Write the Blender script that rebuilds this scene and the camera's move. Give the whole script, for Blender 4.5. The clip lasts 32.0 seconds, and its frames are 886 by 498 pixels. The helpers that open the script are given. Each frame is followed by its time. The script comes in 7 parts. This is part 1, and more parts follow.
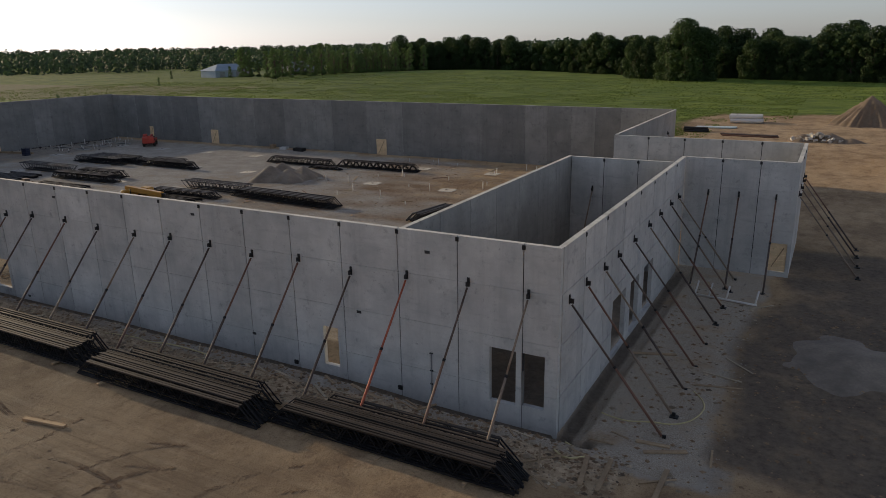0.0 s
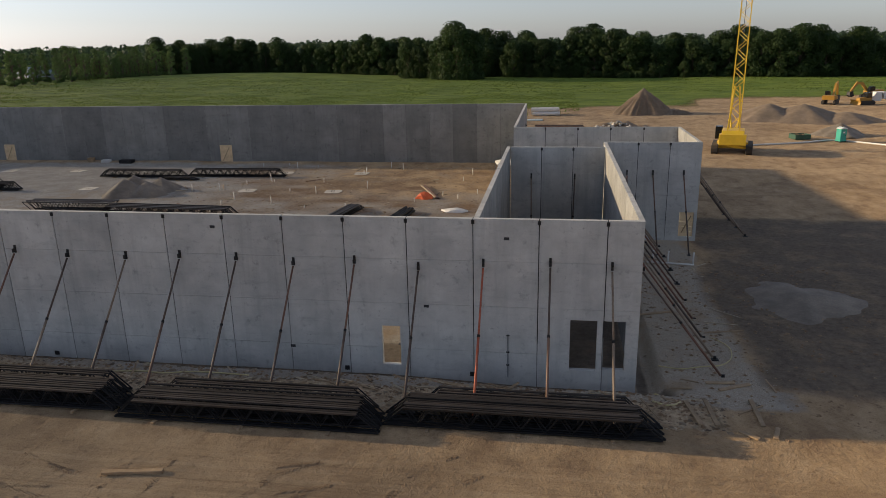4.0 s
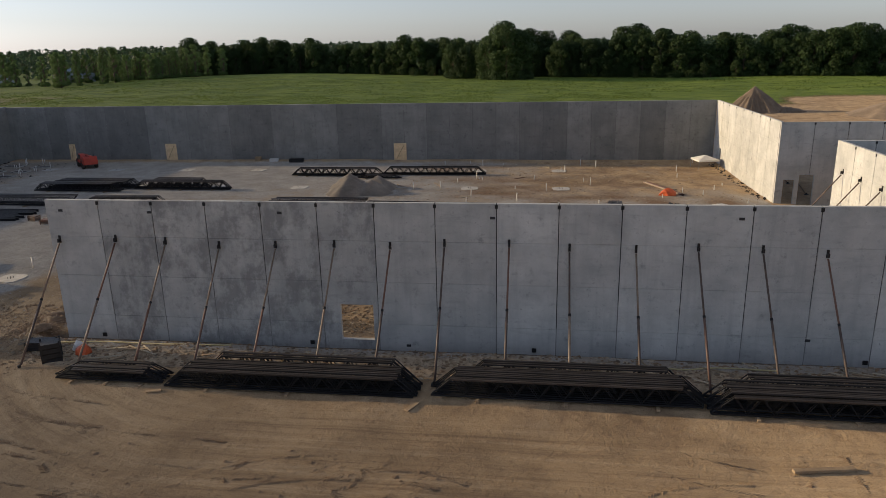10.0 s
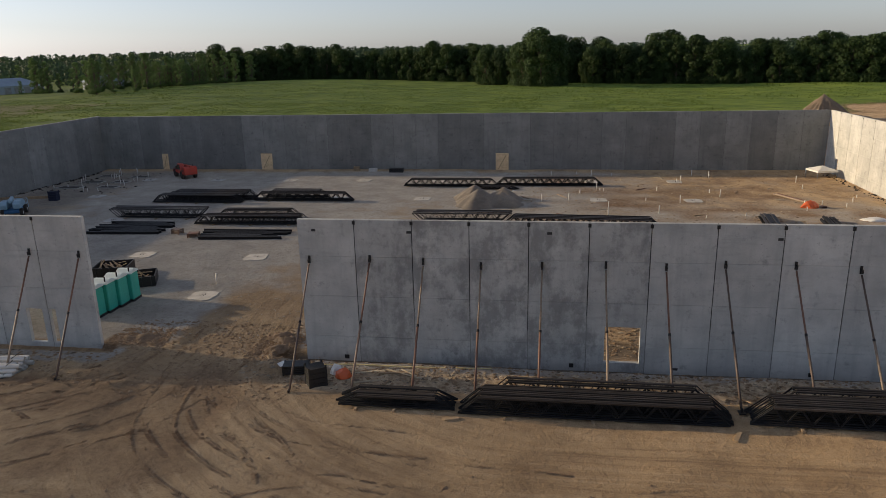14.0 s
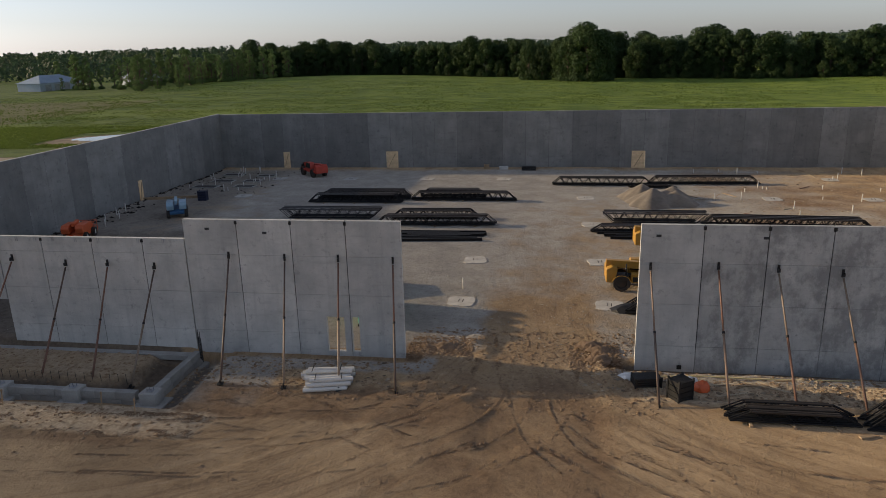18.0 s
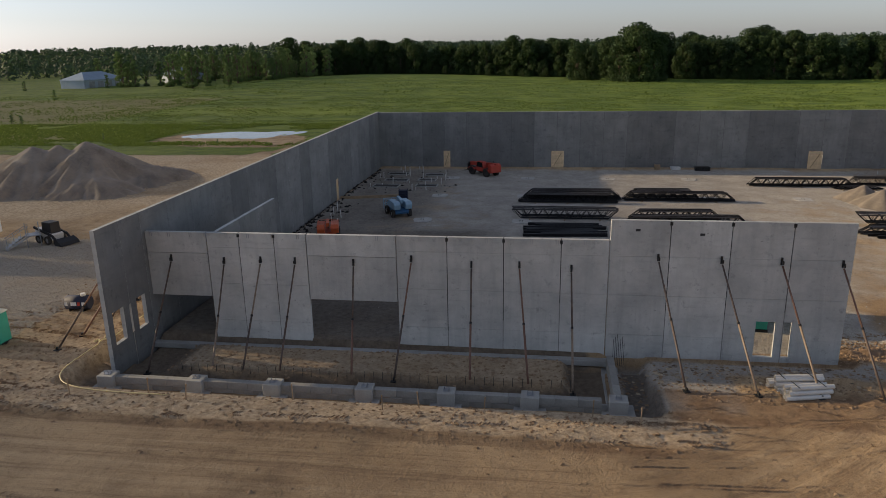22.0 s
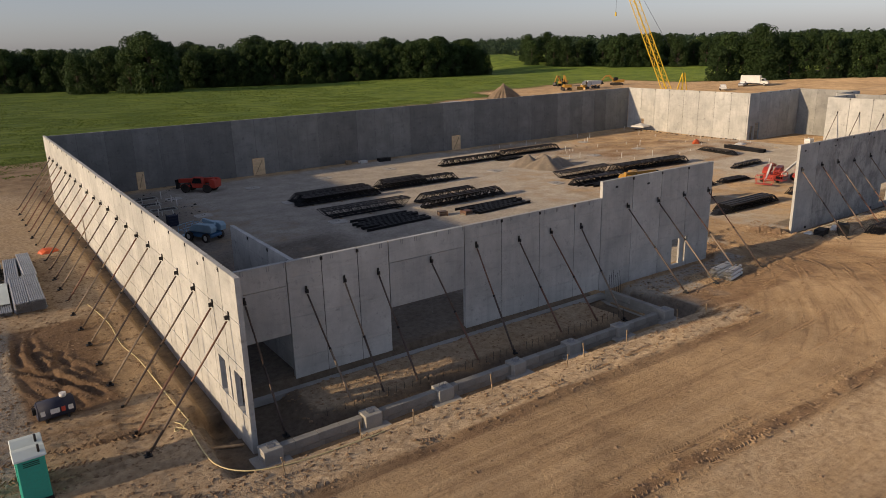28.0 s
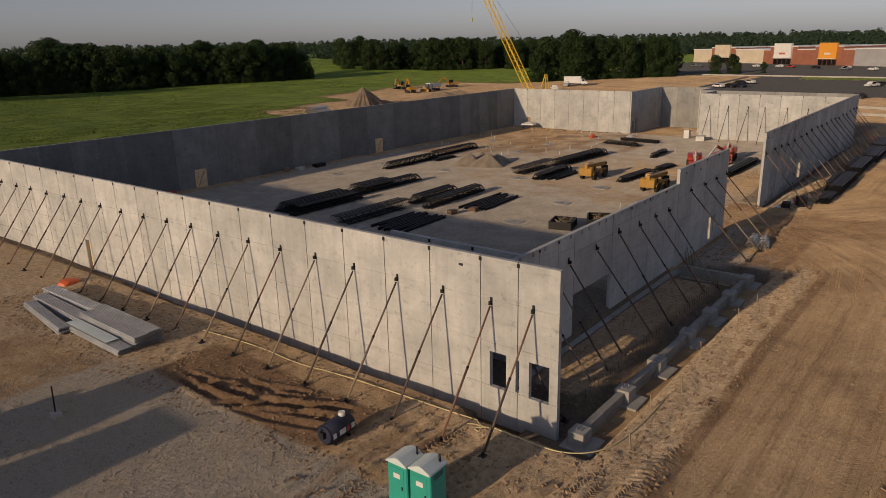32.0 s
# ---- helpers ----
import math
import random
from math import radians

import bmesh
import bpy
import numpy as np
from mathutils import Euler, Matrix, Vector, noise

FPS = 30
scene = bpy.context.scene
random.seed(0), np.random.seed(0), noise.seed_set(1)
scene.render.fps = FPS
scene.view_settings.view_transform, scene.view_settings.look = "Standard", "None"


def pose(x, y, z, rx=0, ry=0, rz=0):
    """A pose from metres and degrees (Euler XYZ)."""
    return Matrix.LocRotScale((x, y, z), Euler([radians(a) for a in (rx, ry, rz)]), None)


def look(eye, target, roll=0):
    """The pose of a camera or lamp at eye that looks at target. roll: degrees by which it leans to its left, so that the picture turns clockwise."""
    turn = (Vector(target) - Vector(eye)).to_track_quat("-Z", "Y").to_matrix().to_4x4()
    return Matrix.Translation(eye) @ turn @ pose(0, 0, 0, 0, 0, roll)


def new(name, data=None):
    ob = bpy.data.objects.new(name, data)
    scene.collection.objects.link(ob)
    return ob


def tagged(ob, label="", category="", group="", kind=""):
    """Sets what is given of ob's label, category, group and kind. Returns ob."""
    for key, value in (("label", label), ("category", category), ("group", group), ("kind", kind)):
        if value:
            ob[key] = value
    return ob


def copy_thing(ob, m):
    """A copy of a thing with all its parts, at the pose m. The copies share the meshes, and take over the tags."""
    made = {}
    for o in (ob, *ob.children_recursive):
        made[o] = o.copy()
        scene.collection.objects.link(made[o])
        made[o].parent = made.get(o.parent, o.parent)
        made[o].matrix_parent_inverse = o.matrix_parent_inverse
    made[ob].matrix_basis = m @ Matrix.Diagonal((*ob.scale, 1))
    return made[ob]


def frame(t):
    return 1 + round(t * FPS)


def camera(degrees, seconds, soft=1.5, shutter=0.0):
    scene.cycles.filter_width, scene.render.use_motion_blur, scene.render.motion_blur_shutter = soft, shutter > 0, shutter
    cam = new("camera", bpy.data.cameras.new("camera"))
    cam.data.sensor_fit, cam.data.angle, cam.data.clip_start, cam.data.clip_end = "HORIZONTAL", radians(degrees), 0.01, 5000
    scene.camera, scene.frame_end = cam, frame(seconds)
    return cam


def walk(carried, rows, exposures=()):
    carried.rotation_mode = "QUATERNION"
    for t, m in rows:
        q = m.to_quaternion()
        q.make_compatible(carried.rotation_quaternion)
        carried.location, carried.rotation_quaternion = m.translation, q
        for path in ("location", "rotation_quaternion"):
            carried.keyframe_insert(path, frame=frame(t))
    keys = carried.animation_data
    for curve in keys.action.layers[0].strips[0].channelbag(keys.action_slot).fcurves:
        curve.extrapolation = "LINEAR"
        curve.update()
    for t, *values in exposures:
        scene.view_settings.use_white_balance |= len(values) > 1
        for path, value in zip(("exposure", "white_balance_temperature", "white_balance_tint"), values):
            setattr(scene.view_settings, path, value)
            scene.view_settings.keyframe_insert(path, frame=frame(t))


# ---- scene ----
cam = camera(64.2, 32.0, soft=0.65)
METRES, EYE, TILT, LEAN, TURN = 163.1, 16.8, 0.0, 0.0, 29.1
PATH = [
    (0, (-2.395, 0.091, 16.59), (-3.323, 1.773, 16.035), -1.0),
    (0.5, (-4.097, -0.791, 16.631), (-4.954, 0.928, 16.072), -1.0),
    (1, (-5.788, -1.578, 16.589), (-6.63, 0.148, 16.031), -1.0),
    (1.5, (-7.477, -2.298, 16.532), (-8.319, -0.571, 15.976), -1.1),
    (2, (-9.074, -3.056, 16.478), (-9.866, -1.306, 15.923), -1.1),
    (2.5, (-10.794, -3.831, 16.42), (-11.423, -2.016, 15.862), -1.1),
    (4.5, (-17.555, -6.281, 16.624), (-17.838, -4.382, 16.062), -1.2),
    (5, (-19.418, -6.623, 16.539), (-19.7, -4.725, 15.977), -1.2),
    (5.5, (-21.62, -6.833, 16.401), (-21.901, -4.933, 15.843), -1.3),
    (6, (-23.878, -7.059, 16.249), (-24.154, -5.158, 15.694), -1.1),
    (6.5, (-25.981, -7.132, 16.259), (-26.261, -5.231, 15.701), -1.3),
    (7, (-28.378, -7.446, 16.325), (-28.66, -5.547, 15.767), -1.3),
    (7.5, (-31.162, -7.742, 16.379), (-31.441, -5.843, 15.819), -1.4),
    (8, (-33.827, -8.082, 16.407), (-34.103, -6.182, 15.847), -1.3),
    (8.5, (-36.294, -8.301, 16.388), (-36.569, -6.4, 15.83), -1.2),
    (9, (-38.569, -8.432, 16.344), (-38.846, -6.531, 15.786), -1.1),
    (9.5, (-40.676, -8.706, 16.421), (-40.954, -6.805, 15.863), -1.3),
    (10, (-42.827, -8.947, 16.488), (-43.104, -7.047, 15.93), -1.3),
    (10.5, (-44.9, -9.217, 16.542), (-45.174, -7.316, 15.984), -1.2),
    (11, (-46.858, -9.439, 16.539), (-47.13, -7.537, 15.982), -1.2),
    (11.5, (-48.805, -9.6, 16.536), (-49.076, -7.698, 15.981), -1.0),
    (12, (-50.79, -9.638, 16.522), (-51.062, -7.737, 15.966), -1.1),
    (12.5, (-52.512, -9.647, 16.649), (-52.785, -7.747, 16.09), -1.1),
    (13, (-54.007, -9.592, 16.971), (-54.287, -7.69, 16.418), -1.2),
    (13.5, (-55.632, -9.652, 17.222), (-55.915, -7.748, 16.678), -1.3),
    (15.5, (-62.944, -10.128, 17.564), (-63.224, -8.227, 17.01), -1.3),
    (16, (-65.234, -10.242, 17.59), (-65.521, -8.341, 17.037), -1.2),
    (16.5, (-67.645, -10.339, 17.7), (-67.934, -8.44, 17.145), -1.5),
    (17, (-70.203, -10.397, 17.83), (-70.495, -8.498, 17.274), -1.7),
    (17.5, (-72.92, -10.357, 17.866), (-73.211, -8.458, 17.31), -1.7),
    (18, (-75.807, -10.517, 17.909), (-76.101, -8.619, 17.351), -1.5),
    (18.5, (-78.828, -10.743, 17.966), (-79.121, -8.845, 17.409), -1.4),
    (19, (-81.95, -11.113, 18.041), (-82.24, -9.215, 17.481), -1.2),
    (19.5, (-85.067, -11.364, 18.248), (-85.36, -9.467, 17.686), -1.0),
    (20, (-88.087, -11.624, 18.318), (-88.374, -9.727, 17.754), -0.9),
    (20.5, (-91.187, -11.847, 18.276), (-91.473, -9.949, 17.714), -1.0),
    (21, (-94.249, -12.112, 18.2), (-94.536, -10.214, 17.639), -1.0),
    (21.5, (-97.486, -12.314, 18.155), (-97.766, -10.414, 17.595), -1.0),
    (22, (-100.819, -12.653, 18.174), (-101.097, -10.753, 17.615), -1.1),
    (22.5, (-103.898, -12.987, 18.226), (-104.134, -11.081, 17.666), -0.9),
    (23, (-106.831, -13.068, 18.3), (-106.932, -11.151, 17.736), -1.0),
    (23.5, (-109.686, -13.062, 18.283), (-109.568, -11.147, 17.718), -0.9),
    (24, (-112.567, -13.022, 18.268), (-112.351, -11.115, 17.705), -1.2),
    (24.5, (-115.339, -13.126, 18.294), (-115.125, -11.218, 17.734), -1.5),
    (25, (-118.086, -12.951, 18.353), (-117.581, -11.101, 17.786), -1.4),
    (25.5, (-121.103, -12.466, 18.389), (-120.37, -10.695, 17.817), -1.4),
    (26, (-124.036, -11.872, 18.406), (-123.295, -10.104, 17.838), -0.9),
    (26.5, (-126.862, -11.164, 18.352), (-126.106, -9.402, 17.784), -1.2),
    (28.5, (-137.319, -6.334, 18.54), (-136.152, -4.811, 17.973), -1.3),
    (29, (-139.788, -4.716, 18.624), (-138.59, -3.219, 18.054), -1.2),
    (29.5, (-142.232, -2.969, 18.574), (-140.989, -1.506, 18.012), -1.2),
    (30, (-144.609, -1.068, 18.553), (-143.32, 0.354, 17.993), -1.4),
    (30.5, (-146.897, 0.923, 18.609), (-145.562, 2.303, 18.047), -1.4),
    (31, (-149.072, 2.975, 18.724), (-147.664, 4.278, 18.16), -1.3),
    (31.5, (-151.243, 5.058, 18.839), (-149.786, 6.306, 18.273), -1.3),
    (32, (-153.341, 7.118, 18.929), (-151.835, 8.305, 18.361), -1.3),
]
EXPOSURES = [(0, -0.04, 6420, 11), (4, 0.15, 6420, 11), (19, 0.12, 6400, 11), (24, 0.13, 6420, 11), (26, 0.05, 6480, 13), (28.5, -0.24, 6500, 16), (32, -0.76, 6500, 18)]
walk(cam, [(t, look(eye, target, roll)) for t, eye, target, roll in PATH], EXPOSURES)

# ---- light ----
SUN_EL = math.atan2(0.255, 1.01)
SUN_DIR = Vector((1.0, -0.14, -0.255)).normalized()
world = bpy.data.worlds.new("sky")
scene.world = world
world.use_nodes = True
wn, wl = world.node_tree.nodes, world.node_tree.links
sky = wn.new("ShaderNodeTexSky")
sky.sky_type = "NISHITA"
sky.sun_disc = False
sky.sun_elevation = SUN_EL
sky.sun_rotation = math.atan2(-1.0, 0.14)
sky.altitude = 200
sky.air_density, sky.dust_density, sky.ozone_density = 1.0, 0.7, 2.4
wn["Background"].inputs["Strength"].default_value = 0.118
soft = wn.new("ShaderNodeHueSaturation")
soft.inputs["Saturation"].default_value = 0.45
wl.new(sky.outputs[0], soft.inputs["Color"])
haze = wn.new("ShaderNodeMix")
haze.data_type, haze.blend_type = "RGBA", "MULTIPLY"
haze.inputs["Factor"].default_value = 1.0
haze.inputs["B"].default_value = (0.95, 0.975, 1.085, 1)
wl.new(soft.outputs[0], haze.inputs["A"])
wl.new(haze.outputs["Result"], wn["Background"].inputs["Color"])
sun_data = bpy.data.lights.new("sun", "SUN")
sun_data.energy, sun_data.angle, sun_data.color = 4.8, radians(1.0), (1.0, 0.77, 0.47)
sun_ob = new("sun", sun_data)
sun_ob.matrix_world = Matrix.Translation((-60, 60, 80)) @ SUN_DIR.to_track_quat("-Z", "Y").to_matrix().to_4x4()


# ---- materials ----
def nodes_of(m):
    m.use_nodes = True
    t = m.node_tree
    return t, t.nodes, t.links, t.nodes["Principled BSDF"]


def noise_node(nt, vec, scale, detail=4.0, rough=0.6, stretch=None):
    n = nt.nodes.new("ShaderNodeTexNoise")
    n.inputs["Scale"].default_value = scale
    n.inputs["Detail"].default_value = detail
    n.inputs["Roughness"].default_value = rough
    if stretch:
        mp = nt.nodes.new("ShaderNodeMapping")
        mp.inputs["Scale"].default_value = stretch
        nt.links.new(vec, mp.inputs["Vector"])
        vec = mp.outputs[0]
    nt.links.new(vec, n.inputs["Vector"])
    return n.outputs["Fac"]


def ramp(nt, fac, lo, hi, a=0.0, b=1.0):
    r = nt.nodes.new("ShaderNodeMapRange")
    r.inputs["From Min"].default_value, r.inputs["From Max"].default_value = lo, hi
    r.inputs["To Min"].default_value, r.inputs["To Max"].default_value = a, b
    nt.links.new(fac, r.inputs["Value"])
    return r.outputs[0]


def mix(nt, fac, a, b, mode="MIX"):
    m = nt.nodes.new("ShaderNodeMix")
    m.data_type, m.blend_type = "RGBA", mode
    for sock, v in ((m.inputs["Factor"], fac), (m.inputs["A"], a), (m.inputs["B"], b)):
        if isinstance(v, (int, float)):
            sock.default_value = v
        elif isinstance(v, tuple):
            sock.default_value = (*v, 1)
        else:
            nt.links.new(v, sock)
    return m.outputs["Result"]


def math_node(nt, op, a, b=0.0):
    m = nt.nodes.new("ShaderNodeMath")
    m.operation = op
    for i, v in enumerate((a, b)):
        if isinstance(v, (int, float)):
            m.inputs[i].default_value = v
        else:
            nt.links.new(v, m.inputs[i])
    return m.outputs[0]


def bump(nt, bsdf, height, strength, dist):
    b = nt.nodes.new("ShaderNodeBump")
    b.inputs["Strength"].default_value, b.inputs["Distance"].default_value = strength, dist
    nt.links.new(height, b.inputs["Height"])
    nt.links.new(b.outputs[0], bsdf.inputs["Normal"])


def place(nt, kind="position"):
    if kind == "position":
        return nt.nodes.new("ShaderNodeNewGeometry").outputs["Position"]
    return nt.nodes.new("ShaderNodeTexCoord").outputs["Object"]


def rnd(nt):
    return nt.nodes.new("ShaderNodeObjectInfo").outputs["Random"]


def plain(name, color, rough=0.6, metal=0.0, vary=0.25, big=0.7, fine=14.0, relief=0.0, tint=0.0, dirt=None):
    """A painted, metal, plastic or timber surface with grain at two scales, and dust or wear in a second colour."""
    m = bpy.data.materials.new(name)
    nt, nd, lk, bs = nodes_of(m)
    p = place(nt, "object")
    a, b = noise_node(nt, p, big, 3), noise_node(nt, p, fine, 5)
    dark = tuple(c * (1 - vary) for c in color)
    light = tuple(min(1, c * (1 + vary)) for c in color)
    col = mix(nt, ramp(nt, a, 0.3, 0.7), dark, light)
    col = mix(nt, ramp(nt, b, 0.35, 0.75, 0, 0.5), col, dirt if dirt else dark)
    if tint:
        col = mix(nt, math_node(nt, "MULTIPLY", rnd(nt), tint), col, tuple(c * 0.35 for c in color))
    lk.new(col, bs.inputs["Base Color"])
    bs.inputs["Metallic"].default_value = metal
    lk.new(ramp(nt, b, 0.3, 0.7, max(0.05, rough - 0.12), min(1, rough + 0.12)), bs.inputs["Roughness"])
    if relief >= 0.03:
        bs.inputs["Diffuse Roughness"].default_value = 1.0
    if relief:
        bump(nt, bs, b, 0.5, relief)
    return m


def concrete_material(name="precast_concrete", k=1.0, stain=0.0, span=(0.90, 1.09)):
    """Grey precast concrete: cloudy casting marks, damp runs down from the top edge, small voids."""
    m = bpy.data.materials.new(name)
    nt, nd, lk, bs = nodes_of(m)
    p = place(nt)
    cloud = noise_node(nt, p, 0.45, 5, 0.65)
    streak = noise_node(nt, p, 1.0, 5, 0.6, (2.4, 2.4, 0.16))
    blot = noise_node(nt, p, 1.6, 6, 0.7)
    grain = noise_node(nt, p, 26, 4, 0.7)
    r = rnd(nt)
    smear = noise_node(nt, p, 1.0, 6, 0.7, (0.45, 0.45, 2.6))
    spot = noise_node(nt, p, 5.5, 5, 0.75)
    patch = noise_node(nt, p, 0.9, 2, 0.5)
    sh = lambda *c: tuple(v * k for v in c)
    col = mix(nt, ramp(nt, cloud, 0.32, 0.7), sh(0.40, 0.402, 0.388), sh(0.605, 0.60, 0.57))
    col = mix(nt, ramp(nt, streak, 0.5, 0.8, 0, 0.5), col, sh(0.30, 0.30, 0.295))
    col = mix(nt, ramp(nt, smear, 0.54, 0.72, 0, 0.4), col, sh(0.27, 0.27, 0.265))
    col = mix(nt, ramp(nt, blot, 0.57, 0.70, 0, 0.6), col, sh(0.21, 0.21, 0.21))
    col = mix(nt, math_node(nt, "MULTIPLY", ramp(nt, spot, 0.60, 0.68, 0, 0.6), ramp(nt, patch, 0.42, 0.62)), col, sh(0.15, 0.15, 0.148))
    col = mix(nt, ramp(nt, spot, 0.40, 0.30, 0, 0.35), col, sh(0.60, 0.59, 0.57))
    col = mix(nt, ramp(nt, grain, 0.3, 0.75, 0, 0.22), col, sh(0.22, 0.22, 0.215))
    if stain:
        big = noise_node(nt, p, 0.8, 6, 0.72, (1.0, 1.0, 0.7))
        col = mix(nt, ramp(nt, big, 0.46, 0.60, 0, stain), col, sh(0.19, 0.19, 0.188))
    tone = ramp(nt, r, 0, 1, *span)
    h = nd.new("ShaderNodeHueSaturation")
    lk.new(tone, h.inputs["Value"])
    lk.new(col, h.inputs["Color"])
    lk.new(h.outputs[0], bs.inputs["Base Color"])
    bs.inputs["Roughness"].default_value = 0.82
    bump(nt, bs, math_node(nt, "ADD", grain, math_node(nt, "MULTIPLY", blot, 0.6)), 0.35, 0.012)
    return m


def ground_material():
    """One sheet: rutted sandy soil, compacted stone fill and grass, by the two masks of the mesh."""
    m = bpy.data.materials.new("site_ground")
    nt, nd, lk, bs = nodes_of(m)
    p = place(nt)

    def attr(n):
        a = nd.new("ShaderNodeAttribute")
        a.attribute_name = n
        return a.outputs["Fac"]
    big = noise_node(nt, p, 0.05, 6, 0.6)
    mid = noise_node(nt, p, 0.35, 6, 0.65)
    fine = noise_node(nt, p, 3.0, 6, 0.7)
    grit = noise_node(nt, p, 17.0, 4, 0.75)
    along = noise_node(nt, p, 1.0, 6, 0.7, (0.05, 1.9, 1.0))

    def sweep(cx, cy):
        """Wheel streaks that run in arcs round a centre."""
        xyz = nd.new("ShaderNodeSeparateXYZ")
        lk.new(p, xyz.inputs[0])
        dx, dy = math_node(nt, "SUBTRACT", xyz.outputs[0], cx), math_node(nt, "SUBTRACT", xyz.outputs[1], cy)
        rad = math_node(nt, "SQRT", math_node(nt, "ADD", math_node(nt, "MULTIPLY", dx, dx), math_node(nt, "MULTIPLY", dy, dy)))
        ang = math_node(nt, "ARCTAN2", dx, dy)
        cmb = nd.new("ShaderNodeCombineXYZ")
        lk.new(math_node(nt, "MULTIPLY", rad, 1.5), cmb.inputs[0])
        lk.new(math_node(nt, "MULTIPLY", ang, 2.2), cmb.inputs[1])
        return noise_node(nt, cmb.outputs[0], 1.0, 6, 0.7)
    along = mix(nt, attr("road"), noise_node(nt, p, 0.7, 6, 0.7, (1.0, 0.6, 1.0)), along)
    along = mix(nt, attr("turn_east"), along, sweep(-55, 34))
    along = mix(nt, attr("turn_west"), along, sweep(-103, 34))
    # soil
    soil = mix(nt, ramp(nt, big, 0.35, 0.65), (0.390, 0.268, 0.148), (0.510, 0.366, 0.214))
    soil = mix(nt, ramp(nt, mid, 0.46, 0.70, 0, 0.5), soil, (0.205, 0.132, 0.080))
    soil = mix(nt, ramp(nt, along, 0.50, 0.62, 0, 0.55), soil, (0.56, 0.415, 0.255))
    soil = mix(nt, ramp(nt, along, 0.46, 0.36, 0, 0.55), soil, (0.21, 0.137, 0.083))
    soil = mix(nt, ramp(nt, fine, 0.54, 0.70, 0, 0.45), soil, (0.165, 0.102, 0.060))
    soil = mix(nt, ramp(nt, grit, 0.50, 0.66, 0, 0.45), soil, (0.14, 0.088, 0.054))
    soil = mix(nt, ramp(nt, grit, 0.42, 0.30, 0, 0.35), soil, (0.56, 0.44, 0.31))
    blot = noise_node(nt, p, 0.11, 5, 0.7)
    soil = mix(nt, ramp(nt, blot, 0.50, 0.62, 0, 0.42), soil, (0.165, 0.108, 0.064))
    # fill
    fill = mix(nt, ramp(nt, mid, 0.35, 0.68), (0.335, 0.302, 0.256), (0.485, 0.435, 0.365))
    fill = mix(nt, ramp(nt, fine, 0.5, 0.72, 0, 0.5), fill, (0.14, 0.122, 0.10))
    fill = mix(nt, ramp(nt, grit, 0.5, 0.66, 0, 0.45), fill, (0.13, 0.113, 0.095))
    stone = mix(nt, ramp(nt, grit, 0.35, 0.7), (0.27, 0.225, 0.172), (0.62, 0.55, 0.45))
    stone = mix(nt, ramp(nt, mid, 0.45, 0.7, 0, 0.5), stone, (0.42, 0.33, 0.225))
    # grass
    tuft = noise_node(nt, p, 0.16, 8, 0.72, (0.6, 1.7, 1.0))
    tuft2 = noise_node(nt, p, 0.9, 7, 0.75)
    grass = mix(nt, ramp(nt, big, 0.35, 0.66), (0.135, 0.205, 0.028), (0.235, 0.305, 0.048))
    grass = mix(nt, ramp(nt, tuft, 0.42, 0.60, 0, 0.85), grass, (0.075, 0.128, 0.022))
    grass = mix(nt, ramp(nt, tuft2, 0.5, 0.72, 0, 0.55), grass, (0.22, 0.285, 0.058))
    dry = mix(nt, ramp(nt, mid, 0.4, 0.65), (0.22, 0.20, 0.085), (0.30, 0.255, 0.12))

    def mask(name, soft, grain):
        v = math_node(nt, "ADD", attr(name), math_node(nt, "MULTIPLY", math_node(nt, "SUBTRACT", grain, 0.5), 0.9))
        return ramp(nt, v, 0.5 - soft, 0.5 + soft)
    col = mix(nt, mask("fill", 0.18, mid), soil, fill)
    col = mix(nt, mask("stone", 0.12, mid), col, stone)
    # dark tone for damp soil, also painted where walls shade the ground
    damp_shade = mix(nt, ramp(nt, fine, 0.35, 0.68), (0.185, 0.150, 0.115), (0.088, 0.072, 0.057))
    col = mix(nt, math_node(nt, "MULTIPLY", mask("damp_shade", 0.22, mid), 0.85), col, damp_shade)
    sand = mix(nt, ramp(nt, fine, 0.38, 0.66), (0.62, 0.485, 0.325), (0.33, 0.237, 0.148))
    col = mix(nt, math_node(nt, "MULTIPLY", mask("sand", 0.25, mid), 0.96), col, sand)
    clay = mix(nt, ramp(nt, fine, 0.35, 0.68), (0.285, 0.182, 0.106), (0.155, 0.097, 0.056))
    col = mix(nt, mask("clay", 0.2, mid), col, clay)
    gm = mask("grass", 0.10, tuft2)
    col = mix(nt, gm, col, grass)
    lush = mix(nt, ramp(nt, mid, 0.4, 0.65), (0.26, 0.33, 0.045), (0.20, 0.27, 0.04))
    col = mix(nt, math_node(nt, "MULTIPLY", mask("mown", 0.2, tuft), 0.85), col, lush)
    col = mix(nt, math_node(nt, "MULTIPLY", mask("dry", 0.2, tuft), 0.8), col, dry)
    col = mix(nt, mask("asphalt", 0.05, mid), col, mix(nt, mid, (0.05, 0.05, 0.053), (0.085, 0.083, 0.08)))
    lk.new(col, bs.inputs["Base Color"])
    bs.inputs["Roughness"].default_value = 0.95
    bs.inputs["Diffuse Roughness"].default_value = 1.0
    bs.inputs["Specular IOR Level"].default_value = 0.2
    hgt = math_node(nt, "ADD", math_node(nt, "MULTIPLY", fine, 0.6), math_node(nt, "MULTIPLY", grit, 0.12))
    hgt = math_node(nt, "ADD", hgt, math_node(nt, "MULTIPLY", along, 0.5))
    hgt = math_node(nt, "ADD", hgt, math_node(nt, "MULTIPLY", tuft2, math_node(nt, "MULTIPLY", gm, 4.0)))
    bump(nt, bs, hgt, 1.0, 0.17)
